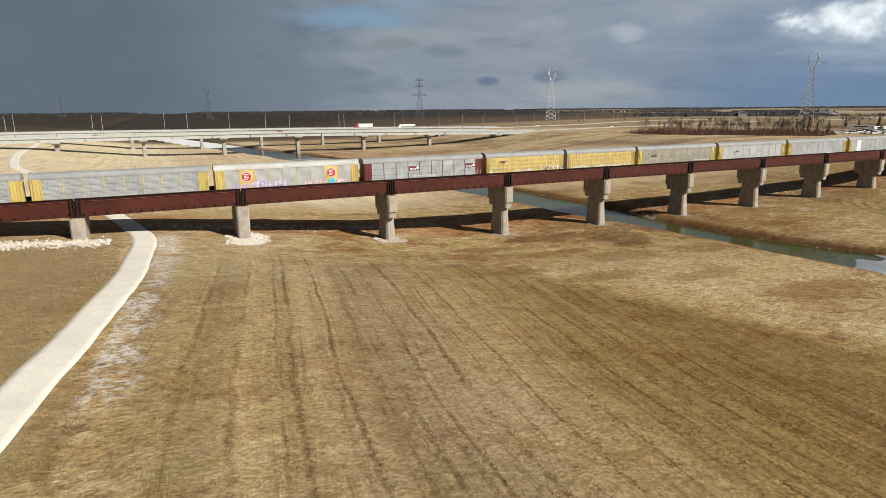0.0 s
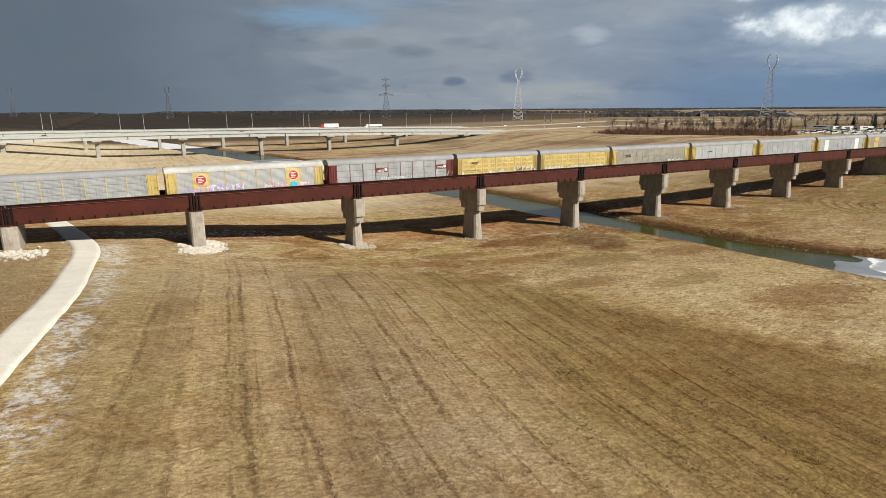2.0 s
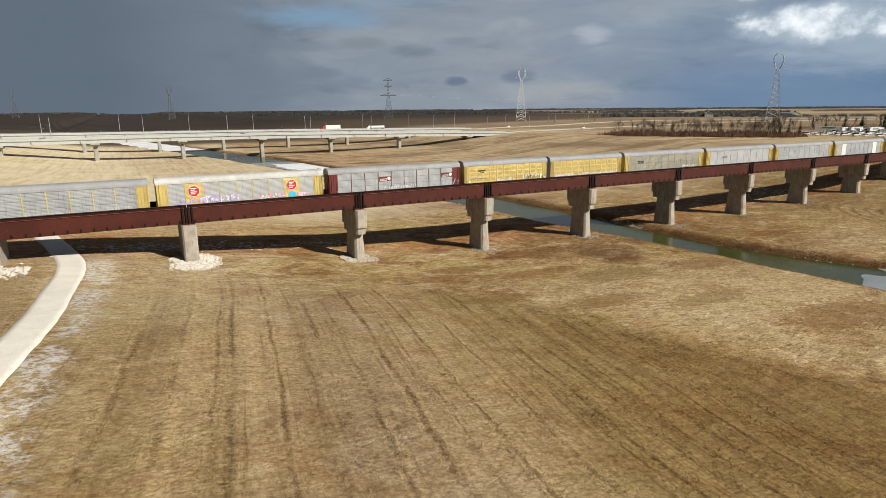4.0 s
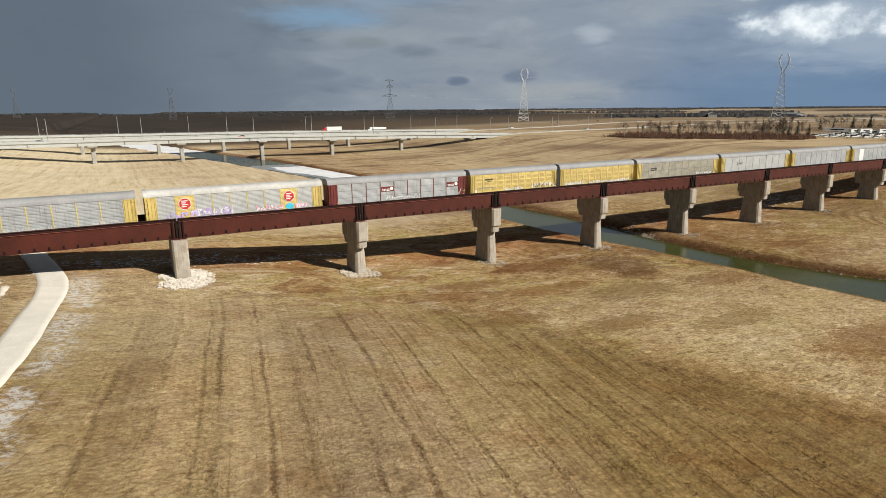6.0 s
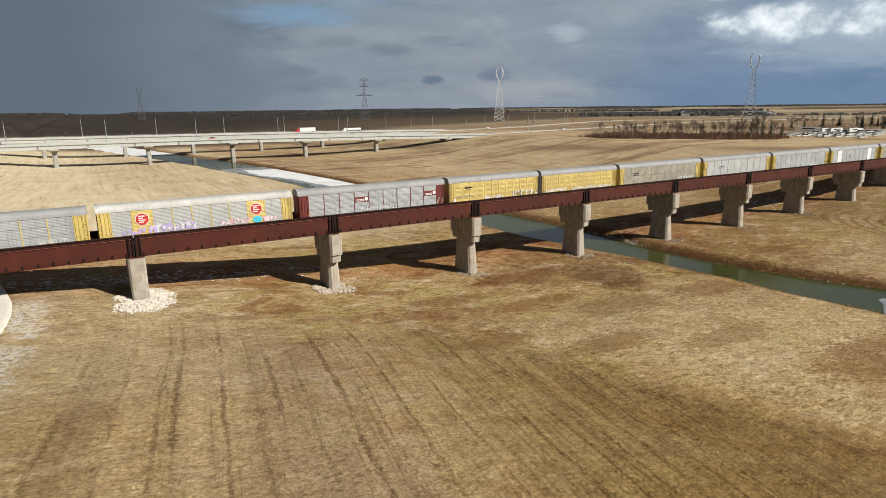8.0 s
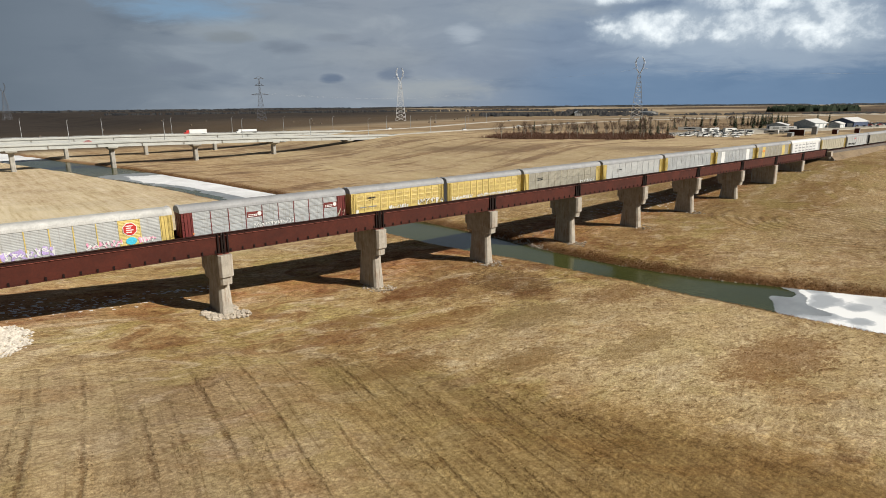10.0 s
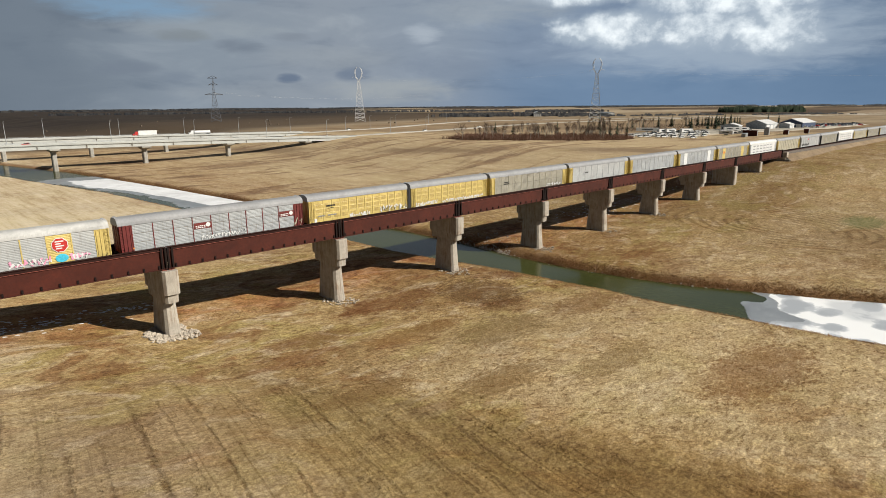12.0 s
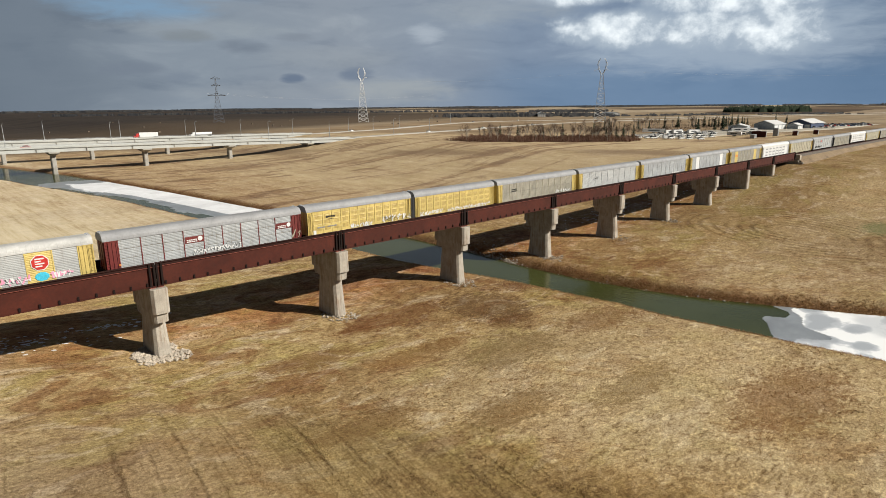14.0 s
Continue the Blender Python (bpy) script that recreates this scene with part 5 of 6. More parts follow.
# ---- highway ----
def highway_bridge(y0, y1, pts, piers, label):
    ob = thing("highway_bridge", label, "bridge", "highway bridges")
    xs, zs = [p[0] for p in pts], [p[1] for p in pts]
    sect = [(y0, -1.0), (y0 + 0.35, -1.0), (y0 + 0.4, -1.35), (y1 - 0.4, -1.35), (y1 - 0.35, -1.0), (y1, -1.0), (y1, 0), (y1 - 0.3, 0), (y1 - 0.45, -0.8), (y0 + 0.45, -0.8), (y0 + 0.3, 0), (y0, 0)]
    grid = [xs[0] + (xs[-1] - xs[0]) * k / 40 for k in range(41)]
    h = lambda x: float(np.interp(x, xs, zs))
    part("deck", Mesh().loft([[(x, y, h(x) + z) for y, z in sect] for x in grid]), M_CONCRETE_PALE, ob)
    for j in range(4):
        y = y0 + 1.0 + (y1 - y0 - 2) * j / 3
        part("girder", Mesh().loft([[(x, yy, h(x) + z) for yy, z in ((y - 0.4, -3.2), (y + 0.4, -3.2), (y + 0.3, -1.35), (y - 0.3, -1.35))] for x in grid]), M_CONCRETE_PALE, ob)
    for y in (y0 + 0.12, y1 - 0.12):
        g = Mesh().loft([[(x, yy, h(x) + z) for yy, z in ((y - 0.07, 0.32), (y + 0.07, 0.32), (y + 0.07, 0.45), (y - 0.07, 0.45))] for x in grid])
        part("handrail", g, M_GALV, ob)
        for k in range(int((xs[-1] - xs[0]) / 6)):
            x = xs[0] + 3 + 6 * k
            part("rail_post", Mesh().box(x - 0.06, y - 0.06, h(x) - 0.05, x + 0.06, y + 0.06, h(x) + 0.33), M_GALV, ob)
    for k in range(int((xs[-1] - xs[0]) / 24)):
        x = xs[0] + 12 + 24 * k
        part("drain_pipe", Mesh().tube((x, y0 + 0.2, h(x) - 3.0), (x, y0 + 0.1, h(x) - 1.2), 0.22, n=6), M_CONCRETE_GREY, ob)
    for x in piers:
        top, ym = h(x) - 3.2, (y0 + y1) / 2
        part("pier_cap", Mesh().loft([[(x + a, ym + s, top - 1.9) for a, s in ((-1.5, -2.2), (1.5, -2.2), (1.5, 2.2), (-1.5, 2.2))],
                                      [(x + a, yy, top - 0.8) for a, yy in ((-2.6, y0 + 0.5), (2.6, y0 + 0.5), (2.6, y1 - 0.5), (-2.6, y1 - 0.5))],
                                      [(x + a, yy, top) for a, yy in ((-2.6, y0 + 0.5), (2.6, y0 + 0.5), (2.6, y1 - 0.5), (-2.6, y1 - 0.5))]]), M_CONCRETE_GREY, ob)
        part("pier_column", Mesh().loft([octagon(x, ym - 1.8, ym + 1.8, land(x, ym) - 1.0, 1.2, 0.4), octagon(x, ym - 1.8, ym + 1.8, top - 1.85, 1.2, 0.4)]), M_CONCRETE_GREY, ob)
    return ob


NEAR_DECK = [(-215, 14.3), (-95, 14.9), (-1, 14.9), (48, 14.7), (98, 13.9), (149, 13.2), (248, 10.9)]
FAR_DECK = [(-215, 15.6), (-105, 15.7), (-41, 15.2), (63, 14.5), (122, 13.9), (200, 12.8), (252, 11.9)]
highway_bridge(306, 318, NEAR_DECK, [-196, -148, -99, -52, -4, 45, 93, 146, 205], "pale concrete highway bridge on slender hammerhead piers")
highway_bridge(383, 395, FAR_DECK, [-203, -156, -108, -61, -13, 32, 82, 132, 190], "pale concrete highway bridge behind its twin")
for y0, x0, z0 in ((306, 248, 10.9), (383, 252, 11.9)):
    ob = thing("highway_abutment", "sloping pale concrete apron at the end of a highway bridge", "abutment", "highway abutments")
    part("apron", Mesh().loft([[(x0 - 34, y0 - 1, land(x0 - 34, y0) + 0.1), (x0 - 34, y0 + 13, land(x0 - 34, y0) + 0.1), (x0 - 34, y0 + 13, land(x0 - 34, y0) - 1), (x0 - 34, y0 - 1, land(x0 - 34, y0) - 1)],
                               [(x0 + 1, y0 - 1, z0 - 1.6), (x0 + 1, y0 + 13, z0 - 1.6), (x0 + 1, y0 + 13, z0 - 5), (x0 + 1, y0 - 1, z0 - 5)]]), M_CONCRETE, ob)
ribbon("road", [(247, 312), (300, 316), (394, 330), (488, 352), (605, 366), (800, 345), (1100, 260), (1700, 60)], 12, M_ROADWAY, 0.35, "pale concrete highway carriageway", "road", step=8)
ribbon("road", [(251, 389), (330, 400), (420, 438), (520, 480), (600, 490), (700, 450), (850, 400), (1200, 300), (1800, 100)], 12, M_ROADWAY, 0.35, "pale concrete highway carriageway", "road", step=8)
ribbon("road", [(-214, 312), (-300, 318), (-500, 340), (-1200, 420)], 12, M_ROADWAY, 0.35, "pale concrete highway carriageway", "road", step=8)
ribbon("road", [(-214, 389), (-300, 395), (-500, 420), (-1200, 520)], 12, M_ROADWAY, 0.35, "pale concrete highway carriageway", "road", step=8)


def lamp(x, y, z, arm):
    ob = thing("street_lamp", "tall galvanised highway lamp on the bridge parapet", "street lamp", "highway lamps", pose(x, y, z))
    part("pole", Mesh().tube((0, 0, 0), (0, 0, 11.6), 0.2, 0.12, 8), M_GALV, ob)
    part("arm", Mesh().tube((0, 0, 11.5), (0, arm * 1.0, 12.1), 0.09, n=6).tube((0, arm * 1.0, 12.1), (0, arm * 2.2, 12.25), 0.08, n=6), M_GALV, ob)
    part("lamp_head", Mesh().box(-0.2, min(arm * 2.0, arm * 2.9), 12.15, 0.2, max(arm * 2.0, arm * 2.9), 12.35), M_GALV, ob)
    part("base", Mesh().box(-0.35, -0.35, -0.6, 0.35, 0.35, 0.25), M_CONCRETE_PALE, ob)
    return ob


def deck_z(pts, x):
    return float(np.interp(x, [p[0] for p in pts], [p[1] for p in pts]))


for x in (-173, -124, -74, -25, 25, 77, 127, 178, 228):
    lamp(x, 317.6, deck_z(NEAR_DECK, x), -1)
for x in (-181, -133, -85.4, -37.6, 9.2, 56.6, 103, 149, 193, 240):
    lamp(x, 394.6, deck_z(FAR_DECK, x), -1)
for x, y in ((300, 398), (345, 420), (395, 440), (300, 330), (350, 340), (470, 470), (520, 490)):
    lamp(x, y, land(x, y) + 0.3, -1)


def wheels(ob, xs, half, r):
    for x in xs:
        for y in (-half, half):
            w = part("wheel", Mesh().tube((x, y - 0.13, r), (x, y + 0.13, r), r, n=12), M_BLACK, ob)
            part("rim", Mesh().tube((x, y - 0.15, r), (x, y + 0.15, r), r * 0.55, n=10), M_GALV, w)


def car(paint, label, van=False):
    ob = thing("car", label, "car", "cars")
    w = 0.9
    prof = [(-2.2, 0.3), (2.2, 0.3), (2.25, 0.75), (1.2, 0.95), (-1.5, 0.98), (-2.25, 0.85)] if not van else [(-2.4, 0.35), (2.4, 0.35), (2.45, 0.95), (1.5, 1.1), (-2.4, 1.15), (-2.45, 0.9)]
    part("body", Mesh().loft([[(x, -w, z) for x, z in prof], [(x, w, z) for x, z in prof]]), paint, ob)
    top = 1.45 if not van else 1.85
    cab = [(-1.7, 0.97), (1.15, 0.95), (0.45, top), (-1.2, top)] if not van else [(-2.3, 1.12), (1.5, 1.08), (0.8, top), (-2.2, top)]
    part("cabin", Mesh().loft([[(x, -w + 0.12, z) for x, z in cab], [(x, w - 0.12, z) for x, z in cab]]), M_GLASS_DARK, ob)
    xs = [p[0] for p in cab[2:]]
    part("roof", Mesh().box(min(xs) - 0.05, -w + 0.12, top, max(xs) + 0.05, w - 0.12, top + 0.05), paint, ob)
    wheels(ob, (-1.4, 1.4), w - 0.1, 0.33)
    return ob


def lorry(cab_paint, tank, label):
    ob = thing("lorry", label, "lorry", "lorries")
    part("chassis", Mesh().box(-8.0, -0.5, 0.9, 8.2, 0.5, 1.1), M_STEEL_DARK, ob)
    if tank:
        g = Mesh().tube((-8.0, 0, 2.25), (4.4, 0, 2.25), 1.15, n=16)
    else:
        g = Mesh().box(-8.1, -1.3, 1.1, 4.6, 1.3, 4.1).box(-8.15, -1.32, 1.05, 4.65, 1.32, 1.2)
    part("trailer", g, M_WHITE, ob)
    prof = [(5.0, 0.6), (8.4, 0.6), (8.4, 1.9), (7.1, 2.1), (6.8, 3.1), (5.0, 3.7)]
    part("cab", Mesh().loft([[(x, -1.2, z) for x, z in prof], [(x, 1.2, z) for x, z in prof]]), cab_paint, ob)
    part("windscreen", Mesh().loft([[(7.14, -1.05, 2.15), (7.18, 1.05, 2.15), (6.9, 1.05, 3.0), (6.86, -1.05, 3.0)], [(7.2, -1.05, 2.15), (7.24, 1.05, 2.15), (6.96, 1.05, 3.0), (6.92, -1.05, 3.0)]]), M_GLASS_DARK, ob)
    part("bumper", Mesh().box(8.4, -1.2, 0.5, 8.55, 1.2, 0.9), M_GALV, ob)
    wheels(ob, (-7.2, -6.0, 4.3, 5.4, 7.6), 1.1, 0.5)
    return ob


def put(ob, x, y, z, turn):
    ob.matrix_basis = pose(x, y, z, 0, 0, turn)
    return ob


put(lorry(M_CARRED, False, "white box lorry with a red cab crossing the bridge"), 118, 388, deck_z(FAR_DECK, 118) - 0.8, 178.5)
put(lorry(M_WHITE, True, "white tanker lorry crossing the bridge"), 158, 388, deck_z(FAR_DECK, 158) - 0.8, 178.5)
red_car = put(car(M_CARRED, "small red car on the highway bridge"), 33, 312, deck_z(NEAR_DECK, 33) - 0.8, 180)
grey_car = put(car(M_CARGREY, "grey car on the highway"), -78, 313, deck_z(NEAR_DECK, -78) - 0.8, 0)
white_car = put(car(M_WHITE, "white car on the highway"), 330, 319, land(330, 319) + 0.4, 5)
blue_car = put(car(M_CARBLUE, "dark blue car parked on the yard"), 640, 118, land(640, 118), 40)
white_van = put(car(M_WHITE, "white van parked on the yard", True), 600, 96, land(600, 96), 60)
for src, x, y in ((white_car, 420, 338), (white_car, 300, 393), (grey_car, 520, 356), (white_car, 640, 478), (grey_car, 560, 488)):
    copy_thing(src, pose(x, y, land(x, y) + 0.4, 0, 0, 15))

# ---- yard and its buildings ----
ribbon("yard", [(370, 128), (420, 132), (480, 122), (560, 104), (640, 98), (720, 100)], 56, material("yard_gravel", (0.36, 0.325, 0.265), 0.95, 0, 0.8, 0.15, 0.06, 0.3), 0.25, "pale trampled gravel yard", "yard", 4, step=10)


def shed(x, y, turn, w, d, eave, ridge, wall, roof, doors, label, door_mat=None):
    ob = thing("shed", label, "shed", "yard sheds", pose(x, y, land(x, y) - 0.2, 0, 0, turn))
    gable = [(-w / 2, 0), (w / 2, 0), (w / 2, eave), (0, ridge - 0.3), (-w / 2, eave)]
    part("wall", Mesh().loft([[(px, -d / 2, z) for px, z in gable], [(px, d / 2, z) for px, z in gable]]), wall, ob)
    for s in (-1, 1):
        a, b = (s * (w / 2 + 0.6), eave - 0.25), (0, ridge)
        pts = [a, b, (b[0], b[1] + 0.2), (a[0], a[1] + 0.2)]
        part("roof", Mesh().loft([[(px, -d / 2 - 0.6, z) for px, z in pts], [(px, d / 2 + 0.6, z) for px, z in pts]]), roof, ob)
    for k in range(doors):
        px = -w / 2 + w * (k + 0.5) / doors
        part("door", Mesh().box(px - w / doors * 0.33, -d / 2 - 0.08, 0.1, px + w / doors * 0.33, -d / 2 + 0.05, eave * 0.72), door_mat or (M_WHITE if wall is not M_WHITE else M_CARGREY), ob)
    if doors == 0:
        for k in range(3):
            py = -d / 2 + d * (k + 0.5) / 3
            part("door", Mesh().box(w / 2 - 0.05, py - d * 0.12, 0.1, w / 2 + 0.08, py + d * 0.12, eave * 0.8), M_WHITE, ob)
    for k in range(4):
        py = -d / 2 + d * (k + 0.5) / 4
        win = part("window", Mesh().box(-w / 2 - 0.08, py - 1.0, eave * 0.4, -w / 2 + 0.05, py + 1.0, eave * 0.62), M_WHITE, ob)
        part("pane", Mesh().box(-w / 2 - 0.12, py - 0.85, eave * 0.42, -w / 2 - 0.02, py + 0.85, eave * 0.6), M_GLASS_DARK, win)
    return ob


# the open bays are dark plates that stand in for the shade inside
shed(501, 123, -78, 14, 14, 4.4, 6.2, M_SHED, M_WHITE, 2, "grey metal-clad shed with two open dark bays", M_GLASS_DARK)
shed(550, 116, -93, 17, 24, 4.8, 7.9, M_SHED, M_WHITE, 0, "grey metal shed with white roller doors along its flank", M_WHITE)
shed(566, 101, -93, 9, 10, 3.8, 5.4, M_SHED, M_WHITE, 0, "low pale annex beside the grey metal shed", M_WHITE)
shed(603, 103, -93, 19, 32, 4.8, 8.2, M_NAVY, M_WHITE, 3, "navy-blue metal workshop with a pale roof and white doors", M_WHITE)
shed(900, 640, -50, 14, 60, 6, 9, M_SHED, M_WHITE, 4, "long pale farm shed on the plain")
shed(930, 700, -50, 10, 20, 5, 8, M_SHED, M_GALV, 2, "small pale farm shed on the plain")
shed(1010, 560, -40, 12, 70, 5, 7, M_WHITE, M_GALV, 3, "long white farm building on the plain")


def trailer(paint, length, label):
    ob = thing("trailer", label, "trailer", "parked trailers")
    prof = [(-length / 2, 0.7), (length / 2, 0.7), (length / 2 + 0.25, 1.6), (length / 2, 3.1), (-length / 2, 3.2)]
    part("body", Mesh().loft([[(x, -1.2, z) for x, z in prof], [(x, 1.2, z) for x, z in prof]]), paint, ob)
    part("window", Mesh().box(-length / 4, -1.23, 1.7, length / 4, -1.2, 2.4), M_GLASS_DARK, ob)
    part("drawbar", Mesh().box(length / 2, -0.1, 0.6, length / 2 + 1.4, 0.1, 0.75), M_STEEL_DARK, ob)
    wheels(ob, (-0.6, 0.6), 1.1, 0.35)
    return ob


t1 = put(trailer(M_WHITE, 9, "white travel trailer parked in the yard"), 408, 128, land(408, 128) + 0.25, 20)
t2 = put(trailer(M_GALV, 11, "long grey stock trailer parked in the yard"), 432, 140, land(432, 140) + 0.25, 25)
t3 = put(trailer(M_WHITE, 17, "long white trailer parked along the back of the yard"), 430, 161, land(430, 161) + 0.25, -54)
yr = random.Random(21)
# rows of trailers and cars, each row leading away from the track
for x0, y0, dx, dy, n, srcs, turn in ((352, 136, 1.6, -5.2, 9, "cvg", -20), (372, 138, 2.4, -4.4, 10, "ccv", -20), (392, 140, 2.8, -4.2, 9, "cvc", -25), (414, 146, 3.6, -4.0, 8, "tvc", -25), (428, 132, 4.0, -2.4, 6, "vcw", -30), (416, 93, 7.0, -0.4, 6, "wvv", -75), (470, 118, 6.0, -3.0, 5, "vcw", -40), (585, 92, 4.0, -4.0, 4, "cvg", 30)):
    for k in range(n):
        x, y = x0 + dx * k + yr.uniform(-1, 1), y0 + dy * k + yr.uniform(-1, 1)
        src = {"w": t1, "t": t1, "g": grey_car, "v": white_van, "c": white_car}[yr.choice(srcs)]
        copy_thing(src, pose(x, y, land(x, y) + 0.3, 0, 0, turn + yr.uniform(-9, 9)))
for r in range(3):
    for k in range(17):
        x, y = 622 + 20 * r + 4.0 * k + yr.uniform(-1, 1), 101 + 7 * r - 1.9 * k
        copy_thing(yr.choice((white_car, white_car, grey_car, red_car, blue_car, white_van)), pose(x, y, land(x, y) + 0.1, 0, 0, 60 + yr.uniform(-5, 5)))
for k, (x, y, w, d, h) in enumerate(((420, 78, 3, 9, 4), (440, 74, 6, 3, 5.5), (455, 66, 8, 3, 3), (405, 76, 10, 2.5, 2.5), (480, 60, 7, 3, 3.2))):
    ob = thing("storage_container", "dark weathered steel storage container by the track", "container", "storage containers", pose(x, y, land(x, y), 0, 0, 12))
    part("box", Mesh().box(-w / 2, -d / 2, 0, w / 2, d / 2, h), M_CARGREY if k % 2 else M_STEEL, ob)
    part("door", Mesh().box(-w / 2 + 0.2, -d / 2 - 0.06, 0.2, w / 2 - 0.2, -d / 2 + 0.02, h - 0.2), M_CARGREY, ob)

# ---- power line towers ----
def bar(g, a, b, r):
    g.tube(a, b, r, n=4)


def lattice(g, w0, w1, z0, z1, panels, r):
    """Four tapering legs with crossed bracing."""
    for k in range(panels):
        ta, tb = k / panels, (k + 1) / panels
        za, zb = z0 + (z1 - z0) * ta, z0 + (z1 - z0) * tb
        wa, wb = w0 + (w1 - w0) * ta, w0 + (w1 - w0) * tb
        ca = [(-wa, -wa, za), (wa, -wa, za), (wa, wa, za), (-wa, wa, za)]
        cb = [(-wb, -wb, zb), (wb, -wb, zb), (wb, wb, zb), (-wb, wb, zb)]
        for j in range(4):
            bar(g, ca[j], cb[j], r)
            bar(g, ca[j], cb[(j + 1) % 4], r * 0.6)
            bar(g, ca[(j + 1) % 4], cb[j], r * 0.6)
            bar(g, cb[j], cb[(j + 1) % 4], r * 0.6)


def loop_tower(x, y, h, mat, turn, label):
    ob = thing("pylon", label, "pylon", "power line towers", pose(x, y, land(x, y) - 0.5, 0, 0, turn))
    g = Mesh()
    lattice(g, h * 0.1, h * 0.018, 0, h * 0.77, 10, 0.31)
    part("tower_body", g, mat, ob)
    g = Mesh()
    for s in (-1, 1):
        pts = [(s * h * 0.012, h * 0.76), (s * h * 0.055, h * 0.83), (s * h * 0.075, h * 0.91), (s * h * 0.062, h * 0.965), (s * h * 0.035, h)]
        for (xa, za), (xb, zb) in zip(pts, pts[1:]):
            for yy in (-0.8, 0.8):
                bar(g, (xa, yy, za), (xb, yy, zb), 0.26)
                bar(g, (xa * 0.75, yy, za + 0.8), (xb * 0.78, yy, zb + 0.4), 0.22)
                bar(g, (xa, yy, za), (xb * 0.78, yy, zb), 0.15)
    part("yoke", g, mat, ob)
    for s in (-1, 1):
        g = Mesh()
        bar(g, (s * h * 0.06, 0, h * 0.84), (s * h * 0.12, 0, h * 0.82), 0.16)
        part("cross_arm", g, mat, ob)
    return ob


def arm_tower(x, y, h, mat, turn, label):
    ob = thing("pylon", label, "pylon", "power line towers", pose(x, y, land(x, y) - 0.5, 0, 0, turn))
    g = Mesh()
    lattice(g, h * 0.12, h * 0.022, 0, h * 0.66, 7, 0.32)
    lattice(g, h * 0.022, h * 0.01, h * 0.66, h, 4, 0.26)
    part("tower_body", g, mat, ob)
    for z, reach in ((0.62, 0.2), (0.84, 0.1), (0.99, 0.11)):
        g = Mesh()
        for s in (-1, 1):
            bar(g, (0, 0, h * z), (s * h * reach, 0, h * z), 0.36)
            bar(g, (0, 0, h * (z + 0.05)), (s * h * reach, 0, h * z), 0.28)
            bar(g, (s * h * reach * 0.5, 0, h * z), (s * h * reach * 0.5, 0, h * (z + 0.025)), 0.15)
        part("cross_arm", g, mat, ob)
    return ob


loop_tower(494, 645, 75, M_PYLON, -35, "bright galvanised lattice pylon with a forked head")
loop_tower(642, 347, 77, material("dull_lattice", (0.52, 0.54, 0.56), 0.6), -57, "galvanised lattice pylon with a forked head beside the trees")
arm_tower(361, 833, 65, M_PYLON_DARK, -23, "dark lattice pylon with three cross-arms on the plain")
loop_tower(125, 2080, 104, M_PYLON_DARK, 10, "far dark lattice pylon with a forked head")
loop_tower(-295, 2072, 84, M_PYLON_DARK, 0, "far dark lattice pylon with a forked head")


def wire(a, b, sag):
    cu = bpy.data.curves.new("power_cable", "CURVE")
    cu.dimensions, cu.bevel_depth, cu.bevel_resolution = "3D", 0.022, 0
    sp = cu.splines.new("POLY")
    sp.points.add(24)
    for k, p in enumerate(sp.points):
        t = k / 24
        q = Vector(a).lerp(Vector(b), t)
        p.co = (q.x, q.y, q.z - sag * 4 * t * (1 - t), 1)
    cu.materials.append(M_PYLON)
    tagged(new("power_cable", cu), "thin sagging overhead power cable", "cable", "power cables")


for off in (-14, 14):
    wire((361 + off, 833, 54), (900 + off, 960, 56), 9)
wire((494, 645, 72), (642, 347, 74), 8)
wire((642, 347, 74), (1000, -200, 76), 12)

# ---- trees ----
def spruce(h, r, seed):
    rg = random.Random(seed)
    trunk = Mesh().tube((0, 0, 0), (0, 0, h * 0.95), 0.05 + h * 0.012, 0.03, 6)
    g = Mesh()
    levels = int(h * 1.7)
    for k in range(levels):
        t = k / levels
        z = h * (0.08 + 0.92 * t)
        reach = r * (1 - t) ** 0.85 * rg.uniform(0.75, 1.1) + 0.12
        for j in range(9):
            a = rg.uniform(0, 6.283)
            ln = reach * rg.uniform(0.6, 1.1)
            c, s = math.cos(a), math.sin(a)
            w = ln * 0.28 + 0.08
            droop = -ln * rg.uniform(0.15, 0.45)
            b = len(g.v)
            g.v += [(0, 0, z + 0.25), (c * ln * 0.55 - s * w, s * ln * 0.55 + c * w, z + droop * 0.4), (c * ln, s * ln, z + droop), (c * ln * 0.55 + s * w, s * ln * 0.55 - c * w, z + droop * 0.4), (c * ln * 0.5, s * ln * 0.5, z + droop * 0.2 - 0.35 * w - 0.15)]
            g.f += [(b, b + 1, b + 2), (b, b + 2, b + 3), (b + 1, b + 4, b + 2), (b + 2, b + 4, b + 3)]
    return trunk, g


